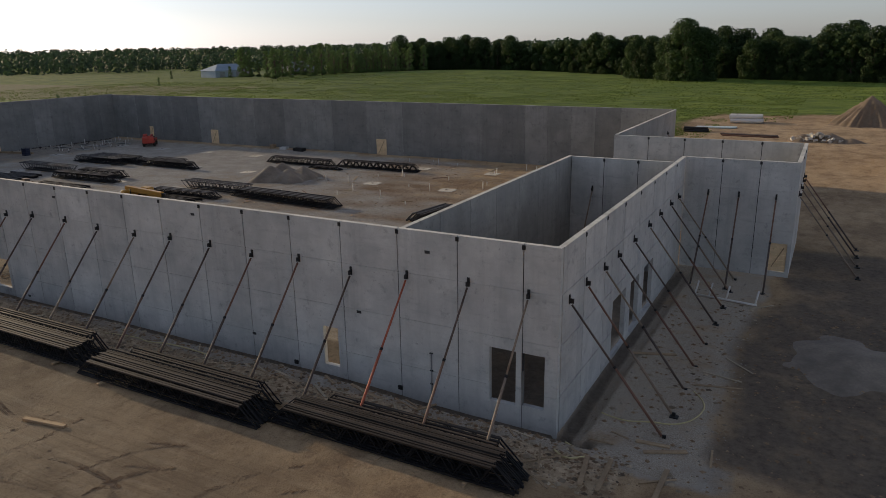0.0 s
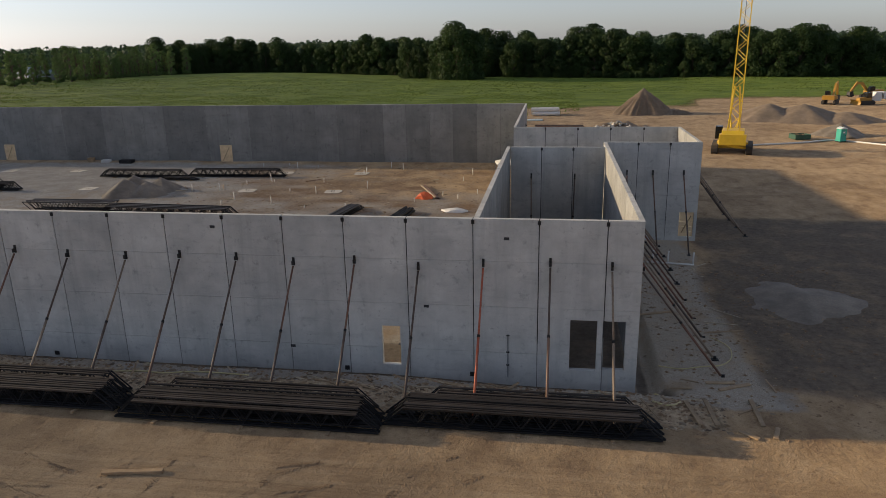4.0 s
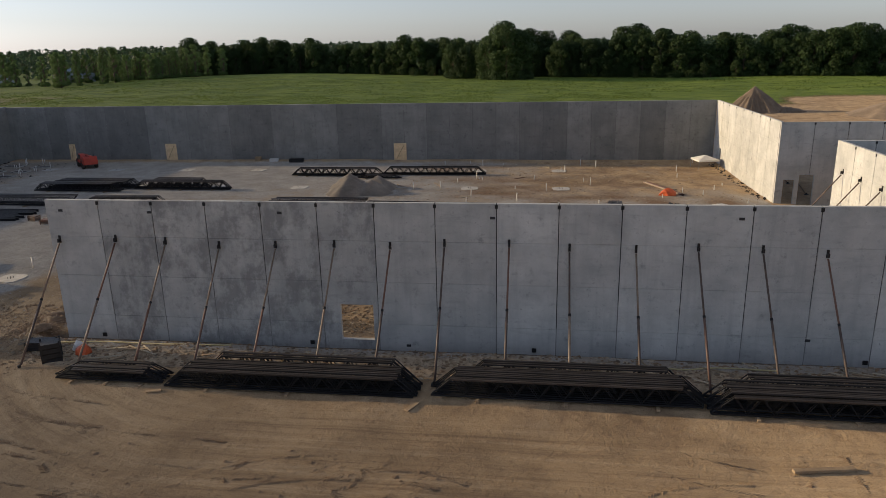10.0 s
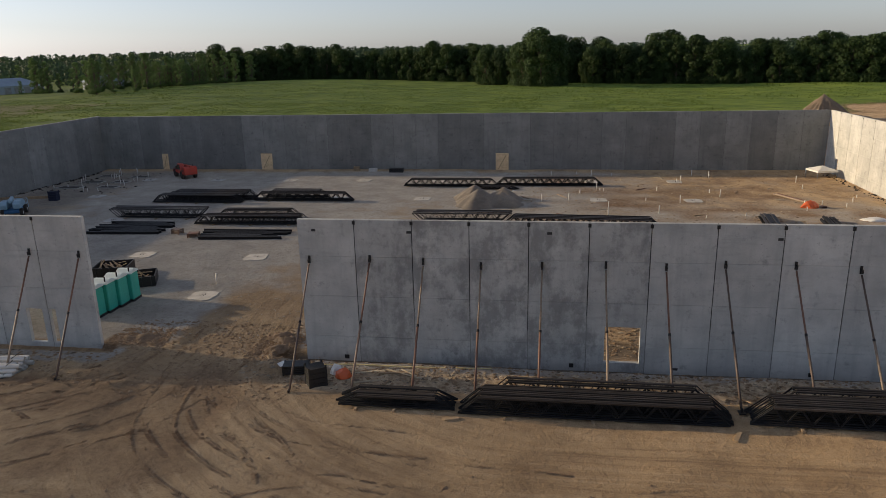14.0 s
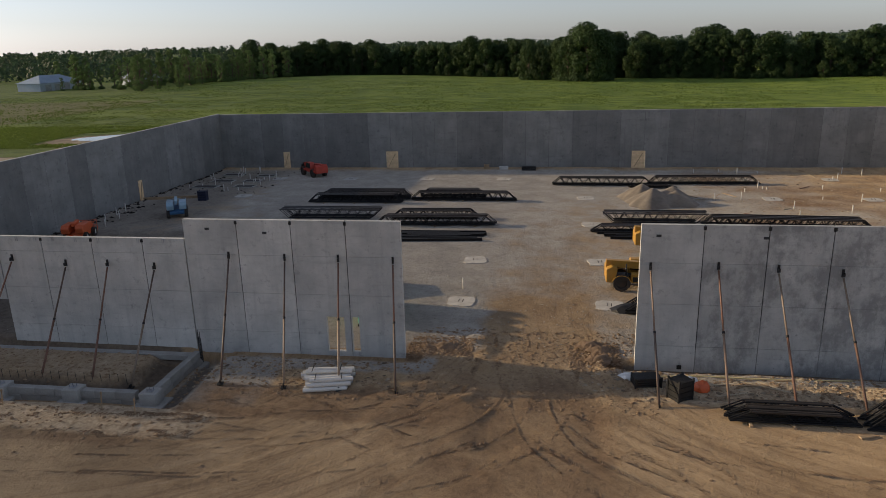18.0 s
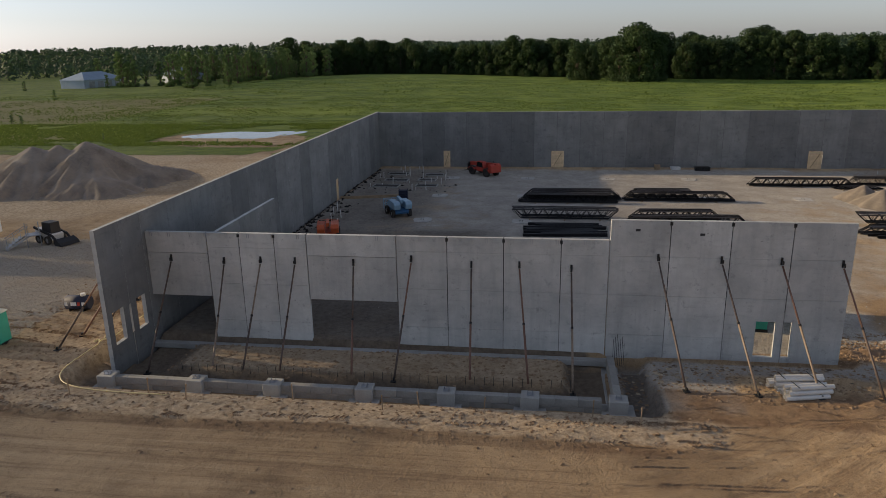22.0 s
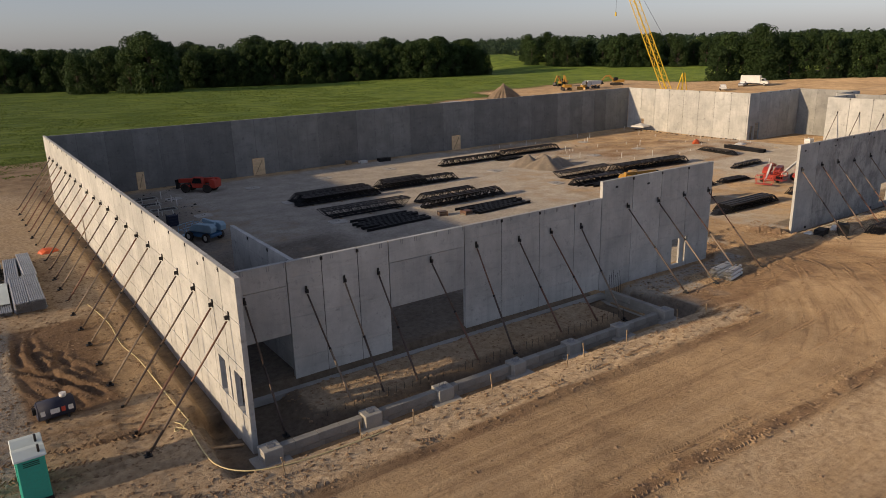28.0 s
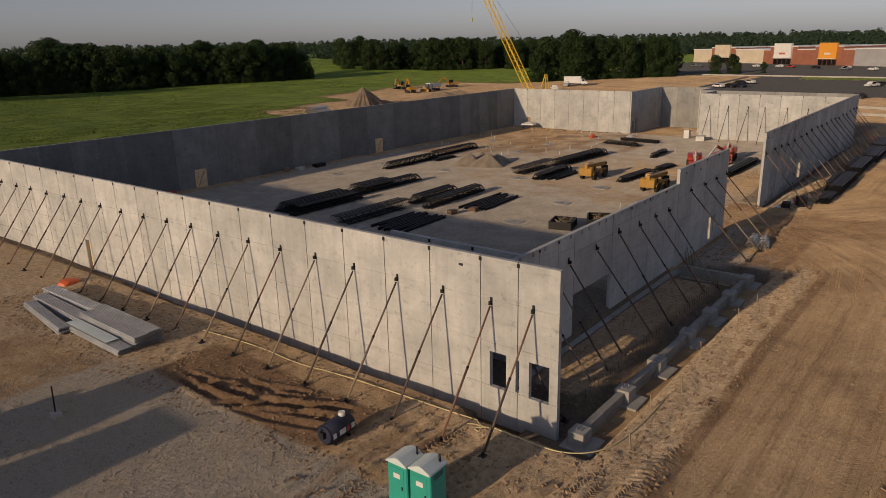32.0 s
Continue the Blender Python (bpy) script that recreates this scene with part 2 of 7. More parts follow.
    return m


def leaf_material(name, a, b, c):
    m = bpy.data.materials.new(name)
    nt, nd, lk, bs = nodes_of(m)
    isl = nd.new("ShaderNodeNewGeometry").outputs["Random Per Island"]
    p = place(nt)
    col = mix(nt, isl, a, b)
    col = mix(nt, ramp(nt, noise_node(nt, p, 0.25, 4), 0.4, 0.7, 0, 0.6), col, c)
    col = mix(nt, math_node(nt, "MULTIPLY", rnd(nt), 0.45), col, tuple(v * 0.45 for v in a))
    lk.new(col, bs.inputs["Base Color"])
    bs.inputs["Roughness"].default_value = 0.7
    bs.inputs["Specular IOR Level"].default_value = 0.25
    thin = nd.new("ShaderNodeBsdfTranslucent")
    lk.new(col, thin.inputs["Color"])
    both = nd.new("ShaderNodeMixShader")
    both.inputs[0].default_value = 0.32
    lk.new(bs.outputs[0], both.inputs[1])
    lk.new(thin.outputs[0], both.inputs[2])
    lk.new(both.outputs[0], nd["Material Output"].inputs["Surface"])
    return m


CONCRETE = concrete_material()
# Inner faces: the same mix at about half the tone.
CONCRETE_INNER = concrete_material("inner_concrete", 0.47, 0.0, (0.76, 1.10))
# Lighter copy of the inner mix: sun on the east walls put into the tone.
CONCRETE_SUN = concrete_material("sunlit_concrete", 0.61, 0.0, (0.88, 1.08))
STAINED = concrete_material("stained_concrete", 0.88, 0.65)
GROUND = ground_material()
FOOTING = plain("cast_footing", (0.37, 0.36, 0.33), 0.9, vary=0.2, big=0.9, fine=12, relief=0.01)
PAD = plain("fresh_footing", (0.46, 0.44, 0.40), 0.9, vary=0.25, big=1.2, fine=10, relief=0.01, dirt=(0.30, 0.25, 0.19))
GROUT = plain("grey_grout", (0.23, 0.228, 0.22), 0.9, vary=0.35, big=0.9, fine=9)
GROUT_DARK = plain("dark_grout", (0.15, 0.148, 0.144), 0.9, vary=0.3, big=0.9, fine=9)
SEALANT = plain("dark_joint", (0.035, 0.035, 0.037), 0.8)
STEEL = plain("primed_steel", (0.017, 0.018, 0.021), 0.6, 0.0, vary=0.3, big=1.5, fine=20, tint=0.5, dirt=(0.032, 0.029, 0.026))
STEEL_TOP = plain("dusty_steel", (0.046, 0.040, 0.038), 0.5, 0.2, vary=0.5, big=0.8, fine=11, tint=0.85, dirt=(0.095, 0.074, 0.06))
STEEL.node_tree.nodes["Principled BSDF"].inputs["Specular IOR Level"].default_value = 0.2
def brace_material():
    """Pipe braces of mixed age: dark brown, rust red and dusty tan, with scuffs."""
    m = bpy.data.materials.new("pipe_brace")
    nt, nd, lk, bs = nodes_of(m)
    p = place(nt, "object")
    r = rnd(nt)
    col = mix(nt, ramp(nt, r, 0.40, 0.46), (0.088, 0.062, 0.050), (0.180, 0.088, 0.058))
    col = mix(nt, ramp(nt, r, 0.70, 0.76), col, (0.255, 0.195, 0.142))
    col = mix(nt, ramp(nt, noise_node(nt, p, 1.6, 4), 0.45, 0.68, 0, 0.6), col, (0.20, 0.135, 0.095))
    col = mix(nt, ramp(nt, noise_node(nt, p, 11, 4), 0.5, 0.72, 0, 0.5), col, (0.08, 0.055, 0.045))
    lk.new(col, bs.inputs["Base Color"])
    bs.inputs["Roughness"].default_value = 0.62
    return m


BRACE = brace_material()
BRACE_RED = plain("red_brace", (0.42, 0.10, 0.05), 0.6, 0.1, vary=0.3, big=1.4, fine=8, dirt=(0.25, 0.12, 0.08))
BLACK = plain("black_plate", (0.02, 0.02, 0.021), 0.55, 0.3)
PLYWOOD = plain("plywood", (0.74, 0.56, 0.34), 0.7, vary=0.2, big=1.5, fine=9)
LUMBER = plain("lumber", (0.42, 0.30, 0.18), 0.8, vary=0.3, big=2, fine=12, tint=0.5)
WHITE = plain("white_paint", (0.74, 0.73, 0.70), 0.5, vary=0.08, dirt=(0.5, 0.46, 0.4))
PVC = plain("white_pvc", (0.66, 0.64, 0.60), 0.4, vary=0.06, dirt=(0.55, 0.5, 0.42))
YELLOW = plain("yellow_paint", (0.42, 0.215, 0.022), 0.45, vary=0.15, dirt=(0.36, 0.25, 0.10))
CRANE_Y = plain("crane_yellow", (0.72, 0.47, 0.03), 0.45, vary=0.12)
RED = plain("red_paint", (0.50, 0.045, 0.025), 0.45, vary=0.18, dirt=(0.25, 0.08, 0.05))
ORANGE = plain("orange_paint", (0.70, 0.12, 0.03), 0.45, vary=0.15, dirt=(0.4, 0.14, 0.07))
BLUE = plain("blue_paint", (0.05, 0.16, 0.33), 0.45, vary=0.2)
PALEBLUE = plain("pale_blue_paint", (0.28, 0.42, 0.52), 0.5, vary=0.15)
NAVY = plain("navy_tank", (0.010, 0.016, 0.045), 0.75, vary=0.2, dirt=(0.03, 0.03, 0.04))
TEAL = plain("teal_plastic", (0.02, 0.36, 0.28), 0.5, vary=0.12, dirt=(0.05, 0.28, 0.22))
TEAL_ROOF = plain("pale_plastic_roof", (0.62, 0.70, 0.68), 0.5, vary=0.1)
RUBBER = plain("tyre_rubber", (0.025, 0.024, 0.023), 0.85, vary=0.3, dirt=(0.12, 0.09, 0.065))
GREYMETAL = plain("galvanised", (0.34, 0.355, 0.38), 0.45, 0.6, vary=0.2, tint=0.25, dirt=(0.3, 0.3, 0.3))
DECK = plain("galvanised_deck", (0.47, 0.49, 0.52), 0.42, 0.35, vary=0.2, tint=0.3, dirt=(0.38, 0.38, 0.38))
DARKGREEN = plain("dark_green_paint", (0.03, 0.09, 0.055), 0.6, vary=0.2)
SAND = plain("sand_heap", (0.235, 0.175, 0.12), 0.95, vary=0.25, big=0.5, fine=5, relief=0.05, dirt=(0.18, 0.135, 0.095))
GRAVELHEAP = plain("stone_heap", (0.255, 0.212, 0.165), 0.95, vary=0.3, big=0.6, fine=7, relief=0.05, dirt=(0.16, 0.14, 0.12))
TOPSOIL = plain("topsoil_heap", (0.26, 0.215, 0.17), 0.95, vary=0.35, big=0.3, fine=3, relief=0.08, dirt=(0.36, 0.29, 0.22))
BARK = plain("bark", (0.10, 0.075, 0.055), 0.9, vary=0.3, big=2, fine=10)
LEAF_A = leaf_material("leaves_oak", (0.026, 0.052, 0.017), (0.066, 0.110, 0.030), (0.037, 0.068, 0.021))
LEAF_B = leaf_material("leaves_young", (0.085, 0.148, 0.048), (0.170, 0.250, 0.082), (0.115, 0.18, 0.062))
# Distant leaves: air haze is put into the base colour as extra blue.
LEAF_FAR_HAZE = leaf_material("leaves_far_haze", (0.032, 0.060, 0.034), (0.058, 0.094, 0.050), (0.042, 0.072, 0.042))
GLASS_DARK = plain("tinted_glass", (0.012, 0.014, 0.016), 0.12)
HOSE_Y = plain("yellow_hose", (0.60, 0.51, 0.27), 0.6, vary=0.2)


# ---- helpers for meshes ----
def box(bm, c, s, rot=None, taper=1.0):
    """A box of size s at centre c; rot is a 3x3 matrix."""
    vs = []
    for dz in (-0.5, 0.5):
        k = taper if dz > 0 else 1.0
        for dx, dy in ((-0.5, -0.5), (0.5, -0.5), (0.5, 0.5), (-0.5, 0.5)):
            v = Vector((dx * s[0] * k, dy * s[1] * k, dz * s[2]))
            if rot is not None:
                v = rot @ v
            vs.append(bm.verts.new(v + Vector(c)))
    for f in ((0, 3, 2, 1), (4, 5, 6, 7), (0, 1, 5, 4), (1, 2, 6, 5), (2, 3, 7, 6), (3, 0, 4, 7)):
        bm.faces.new([vs[i] for i in f])
    return vs


def bar(bm, a, b, w, d=None, up=(0, 0, 1)):
    """A square bar from a to b."""
    a, b = Vector(a), Vector(b)
    ax = (b - a)
    L = ax.length
    ax.normalize()
    u = Vector(up)
    if abs(ax.dot(u)) > 0.98:
        u = Vector((0, 1, 0))
    s = ax.cross(u).normalized()
    u = s.cross(ax)
    m = Matrix((s, u, ax)).transposed()
    box(bm, (a + b) / 2, (w, d or w, L), m)


def tube(bm, a, b, r, n=8, r2=None, caps=True):
    a, b = Vector(a), Vector(b)
    ax = (b - a).normalized()
    u = Vector((0, 0, 1)) if abs(ax.z) < 0.95 else Vector((1, 0, 0))
    s = ax.cross(u).normalized()
    u = s.cross(ax)
    r2 = r if r2 is None else r2
    ra = [bm.verts.new(a + (s * math.cos(i * math.tau / n) + u * math.sin(i * math.tau / n)) * r) for i in range(n)]
    rb = [bm.verts.new(b + (s * math.cos(i * math.tau / n) + u * math.sin(i * math.tau / n)) * r2) for i in range(n)]
    for i in range(n):
        f = bm.faces.new((ra[i], ra[(i + 1) % n], rb[(i + 1) % n], rb[i]))
        f.smooth = n > 6
    if caps:
        bm.faces.new(ra[::-1])
        bm.faces.new(rb)


def prism(bm, outline, x0, x1, axis="x"):
    """Extrude an outline of (u, z) from x0 to x1 along x (or along y)."""
    def v(u, z, w):
        return (w, u, z) if axis == "x" else (u, w, z)
    a = [bm.verts.new(v(u, z, x0)) for u, z in outline]
    b = [bm.verts.new(v(u, z, x1)) for u, z in outline]
    n = len(outline)
    bm.faces.new(a[::-1])
    bm.faces.new(b)
    for i in range(n):
        bm.faces.new((a[i], a[(i + 1) % n], b[(i + 1) % n], b[i]))


def to_mesh(name, bm, material, bevel=0.0):
    if bevel:
        bmesh.ops.bevel(bm, geom=list(bm.edges), offset=bevel, segments=1, affect="EDGES", clamp_overlap=True)
    bmesh.ops.recalc_face_normals(bm, faces=list(bm.faces))
    me = bpy.data.meshes.new(name)
    bm.to_mesh(me)
    bm.free()
    me.materials.append(material)
    return me


def part(name, bm, material, parent, label="", bevel=0.0):
    ob = new(name, to_mesh(name, bm, material, bevel) if isinstance(bm, bmesh.types.BMesh) else bm)
    ob.parent = parent
    if label:
        ob["label"] = label
    return ob


def piece(name, mesh, parent, m=None):
    ob = new(name, mesh)
    ob.parent = parent
    if m is not None:
        ob.matrix_basis = m
    return ob


def thing(name, label, category, m=None, group="", kind=""):
    ob = new(name)
    ob.empty_display_size = 0.3
    if m is not None:
        ob.matrix_basis = m
    return tagged(ob, label, category, group, kind)


def solid(name, bm, material, label, category, m=None, group="", kind="", bevel=0.0):
    ob = new(name, to_mesh(name, bm, material, bevel))
    if m is not None:
        ob.matrix_basis = m
    return tagged(ob, label, category, group, kind)


# ---- ground ----
def smooth(e0, e1, v):
    k = np.clip((v - e0) / (e1 - e0), 0, 1)
    return k * k * (3 - 2 * k)


TABLES = {}


def lattice(x, y, seed):
    """Value noise on a grid, for the relief of the ground."""
    if seed not in TABLES:
        TABLES[seed] = np.random.RandomState(seed).rand(256, 256)
    tab = TABLES[seed]
    xi, yi = np.floor(x).astype(int), np.floor(y).astype(int)
    fx, fy = x - xi, y - yi
    fx, fy = fx * fx * (3 - 2 * fx), fy * fy * (3 - 2 * fy)
    g = lambda i, j: tab[i % 256, j % 256]
    return (g(xi, yi) * (1 - fx) + g(xi + 1, yi) * fx) * (1 - fy) + (g(xi, yi + 1) * (1 - fx) + g(xi + 1, yi + 1) * fx) * fy - 0.5


def inside(x, y, x0, x1, y0, y1, s):
    return smooth(x0 - s, x0 + s, x) * (1 - smooth(x1 - s, x1 + s, x)) * smooth(y0 - s, y0 + s, y) * (1 - smooth(y1 - s, y1 + s, y))


def terrain(x, y):
    """Height of the land: level site, a low swell in the meadow, wooded rises far off."""
    d = np.sqrt((x + 60) ** 2 + (y - 60) ** 2)
    far = smooth(700, 2400, d) * 11 * (0.6 + 0.8 * lattice(x / 500, y / 500, 5))
    swell = 3.0 * np.exp(-((x + 210) / 90) ** 2 - ((y - 330) / 90) ** 2)
    swell = swell + 9.5 * np.exp(-((x - 185) / 42) ** 2 - ((y - 405) / 60) ** 2)
    swell = swell + 9 * np.exp(-((x + 720) / 420) ** 2 - ((y - 1500) / 420) ** 2)
    return far + swell + 1.2 * smooth(150, 320, y) * lattice(x / 60, y / 60, 8)


def torn_area(x, y):
    return inside(x, y, -135, -128, 30, 45, 1.0)


rut_rng = random.Random(8)
RUTS = [(-134.3 + rut_rng.uniform(0, 2.6), 37 + rut_rng.uniform(-2, 6.5), -131.8 + rut_rng.uniform(-1.0, 2.2), 29.8 + rut_rng.uniform(0, 4), rut_rng.uniform(-0.9, 0.9), rut_rng.uniform(0.08, 0.15)) for _ in range(9)]
RUTS += [(-134.4, 37.6, -130.6, 31.2, 0.3, 0.22), (-133.4, 40.5, -131.0, 32.4, -0.5, 0.20), (-136.4, 29.0, -129.2, 26.9, 0.2, 0.14), (-136.0, 27.2, -129.0, 25.6, -0.2, 0.12)]

RUTS += [(-147 + rut_rng.uniform(0, 6), y0 + rut_rng.uniform(-0.2, 0.2), -129.0 + rut_rng.uniform(-1.5, 0.8), y0 - rut_rng.uniform(0.2, 2.2), rut_rng.uniform(-0.5, 0.5), rut_rng.uniform(0.07, 0.14)) for y0 in (18.6, 19.5, 20.6, 21.6, 22.9, 23.9, 25.0, 27.2, 28.4)]


def ground_height(x, y):
    z = terrain(x, y)
    indoors = inside(x, y, -125.5, -20, 27.0, 91.5, 0.4)
    near = inside(x, y, -190, 60, -30, 185, 10)
    # the fill stands a little above the wall footings
    level = 0.45 * (1 - smooth(130, 260, y)) + 0.15 * inside(x, y, -175, -127, 10, 120, 4)
    level = level - 0.28 * indoors * smooth(60, 91, y) - 0.3 * inside(x, y, -20, 30, 24, 80, 5)
    z = z + level
    rough = 1 - 0.8 * indoors
    z = z + near * rough * (0.12 * lattice(x / 7, y / 7, 1) + 0.05 * lattice(x / 1.9, y / 1.9, 2) + 0.035 * lattice(x / 0.8, y / 0.8, 3))
    # haul road in front of the wall, with ruts along it
    road = inside(x, y, -190, 20, -12, 17.5, 1.5)
    z = z + road * (0.02 * lattice(x / 14, y / 0.55, 4) + 0.03 * lattice(x / 30, y / 1.6, 6))
    # tyre tracks that curve from the road into the gap
    r2 = np.hypot(x + 55, y - 34)
    z = z + 0.05 * inside(x, y, -92, -72, 10, 32, 3) * lattice(np.hypot(x + 103, y - 34) / 0.8, x / 40, 30)
    z = z + 0.05 * inside(x, y, -80, -60, 8, 32, 3) * lattice(r2 / 0.8, y / 40, 31)
    # spoil bank beside the porch foundation
    bank = inside(x, y, -131, -93, 16.0, 18.9, 0.6)
    z = z + bank * (0.12 + 0.20 * lattice(x / 3.2, y / 1.1, 7) + 0.07 * lattice(x / 0.9, y / 0.45, 9))
    lug = inside(x, y, -131, -93, 16.3, 17.3, 0.25)
    z = z + lug * 0.04 * np.sin(x * 16 + 4 * y)
    # pushed-up edge of the graded road
    edge = inside(x + 0.5 * lattice(x / 3, y * 0, 91), y + 0.8 * lattice(x / 6, y * 0, 92), -150, -60, 7.7, 8.9, 0.4)
    z = z + edge * (0.06 + 0.16 * lattice(x / 0.7, y / 0.5, 93) + 0.10 * lattice(x / 2.1, y / 0.9, 94))
    # worn ramp through the gap, with churned soil pushed to its sides
    churn = np.minimum(1, inside(x, y, -86, -79.5, 21.2, 25.0, 0.6) + inside(x, y, -80.5, -79.2, 24, 30.5, 0.4) + inside(x, y, -73.0, -71.7, 22.6, 28.4, 0.4))
    z = z + churn * (0.08 + 0.26 * lattice(x / 1.1, y / 0.8, 95) + 0.16 * lattice(x / 0.5, y / 0.45, 96))
    z = z - inside(x, y, -79.0, -73.0, 17, 31, 0.7) * 0.12
    # dug strip round the porch foundation, with a shelf of soil left in it
    dig = inside(x, y, -127.4, -94.8, 19.5, 26.7, 0.3)
    z = z - dig * 0.85
    z = z + inside(x, y, -122.5, -99.3, 22.4, 26.3, 0.35) * (0.55 + 0.1 * lattice(x / 1.1, y / 0.9, 12))
    z = z - inside(x, y, -99.2, -97.3, 22.0, 25.9, 0.3) * 0.35
    west = inside(x, y, -134, -127, 18, 66, 1.0) * (1 - torn_area(x, y))
    z = z + west * (0.16 * lattice(x / 1.6, y / 2.2, 41) + 0.08 * lattice(x / 0.6, y / 0.8, 42))
    # narrow trench at the foot of the side wall, ditch at the foot of the front wall
    z = z - inside(x, y, -126.7, -125.3, 24.0, 92, 0.25) * (0.85 - 0.6 * smooth(50, 75, y))
    z = z - inside(x, y, -72.5, -9.7, 26.0, 26.95, 0.22) * 0.62
    z = z - inside(x, y, -97, -83, 25.9, 26.95, 0.3) * 0.40
    z = z - inside(x, y, -11.6, -10.4, 26, 53, 0.25) * 0.6
    strip = inside(x, y, -72, -8, 22.6, 25.6, 0.5)
    z = z + strip * (0.34 * lattice(x / 2.4, y / 0.7, 10) + 0.14 * lattice(x / 0.6, y / 0.5, 11))
    # torn-up soil by the west wall
    torn = inside(x, y, -135, -128, 30, 45, 1.0)
    z = z + torn * (0.05 * lattice((x + y) / 3.5, (x - y) / 0.8, 13) - 0.05)
    for x0, y0, x1, y1, bend, dep in RUTS:
        vx, vy = x1 - x0, y1 - y0
        L = math.hypot(vx, vy)
        s = ((x - x0) * vx + (y - y0) * vy) / L
        d = np.abs(((x - x0) * vy - (y - y0) * vx) / L + bend * np.sin(np.clip(s / L, 0, 1) * 3.1) + 0.15 * lattice(s / 1.5, s * 0 + bend * 50, 33))
        on = smooth(-0.4, 0.6, s) * (1 - smooth(L - 0.8, L + 0.4, s))
        z = z + on * dep * (0.75 * np.exp(-((d - 0.42) / 0.17) ** 2) - np.exp(-(d / 0.26) ** 2))
    return z


def gz(x, y):
    """Ground level at one place."""
    return float(ground_height(np.array([float(x)]), np.array([float(y)]))[0])


def axis_lines(lo, hi, step, ends):
    core = list(np.arange(lo, hi + 1e-6, step))
    up, g = [], step
    v = hi
    while v < ends[1]:
        g *= 1.13
        v += g
        up.append(v)
    dn, g, v = [], step, lo
    while v > ends[0]:
        g *= 1.13
        v -= g
        dn.append(v)
    return np.array(dn[::-1] + core + up)


def build_ground():
    xs, ys = axis_lines(-150, 6, 0.45, (-3200, 3200)), axis_lines(0, 70, 0.36, (-1500, 3400))
    xs = np.unique(np.round(np.concatenate([xs, np.arange(-143, -137, 0.25), np.arange(-137, -127, 0.16), np.arange(-127.4, -125, 0.2), np.arange(-86.5, -71, 0.18), np.arange(-12, -9.8, 0.2)]), 2))
    ys = np.unique(np.round(np.concatenate([ys, np.arange(7.4, 9.2, 0.16), np.arange(15.4, 19.8, 0.17), np.arange(19.8, 25, 0.2), np.arange(25.0, 46, 0.16)]), 2))
    X, Y = np.meshgrid(xs, ys)
    Z = ground_height(X, Y)
    nx, ny = len(xs), len(ys)
    co = np.stack([X, Y, Z], -1).reshape(-1, 3)
    i = np.arange(nx * ny).reshape(ny, nx)
    quads = np.stack([i[:-1, :-1], i[:-1, 1:], i[1:, 1:], i[1:, :-1]], -1).reshape(-1, 4)
    me = bpy.data.meshes.new("ground")
    me.from_pydata(co.tolist(), [], quads.tolist())
    me.polygons.foreach_set("use_smooth", [True] * len(me.polygons))
    x, y = co[:, 0], co[:, 1]
    wob = 6 * lattice(x / 17, y / 17, 21) + 2.5 * lattice(x / 5, y / 5, 22)
    site = inside(x + wob, y + wob, -235, 95, -400, 112, 5)
    # bare soil to the east of the building reaches further back
    site = np.maximum(site, inside(x + wob, y + wob, -28, 400, -400, 176, 6))
    site = np.maximum(site, inside(x + wob * 2, y + wob, 20, 110, 100, 205 , 8))
    site = np.maximum(site, inside(x + wob, y + wob, -150, -118, 60, 128, 5))
    pond_d = np.hypot((x + 163) / 20, (y - 122 + 0.25 * (x + 163)) / 13) + 0.05 * wob
    shore = 1 - smooth(0.75, 1.15, pond_d)
    site = np.maximum(site, 0.9 * shore)
    site = np.where((x < -138) & (y > 60), site * (1 - smooth(98, 103, y + 0.8 * wob)) + 0.9 * shore * smooth(98, 103, y + 0.8 * wob), site)
    # tracks worn through the meadow
    for ax, ay, bx, by, wd in ((-150, 100, -138, 122, 1.6), (-138, 122, -150, 150, 1.2), (-262, 187, -217, 178, 2.0), (-217, 178, -170, 200, 1.5)):
        vx, vy = bx - ax, by - ay
        k = np.clip(((x - ax) * vx + (y - ay) * vy) / (vx * vx + vy * vy), 0, 1)
        site = np.maximum(site, 0.75 * (1 - smooth(wd * 0.5, wd * 1.6, np.hypot(x - ax - k * vx, y - ay - k * vy) + 0.3 * wob)))
    site = np.clip(site, 0, 1)
    grass = 1 - site
    mown = inside(x + 0.7 * (y - 140), y + wob * 0.5, -228, -196, 123, 156, 3) * 0.95
    mown = np.maximum(mown, inside(x + wob, y + 0.15 * x + wob, -330, -150, 145, 168, 5) * 0.75)
    fill = inside(x, y, -125, -20, 27.4, 91, 0.5) * (0.88 - 0.34 * smooth(-80, -56, x) + 0.7 * lattice(x / 19, y / 19, 23))
    fill = np.maximum(fill, inside(x, y, -72, -84 + 80, 24.6, 27, 0.5) * 0.65)
    stone = inside(x + wob * 0.3, y, -178, -134.5, 18, 48, 1.5) * 0.85
    stone = np.maximum(stone, inside(x + wob * 0.15, y, -20, -5.0, 24.6, 56, 0.8) * 0.62)
    asphalt = np.maximum(inside(x + wob * 0.3, y, 84, 420, -60, 92, 2), inside(x, y, 190, 520, -60, 180, 3)) * 0.95
    asphalt = asphalt * (1 - 0.9 * inside(x, y + wob * 0.3, 170, 186, -60, 75, 2))
    grass = np.maximum(grass, 0.9 * inside(x, y, 172, 184, -60, 75, 1.5))
    dry = inside(x, y + wob, -420, -215, 150, 238, 6) * 0.9 + inside(x + wob, y, -330, -190, 118, 132, 4) * 0.7
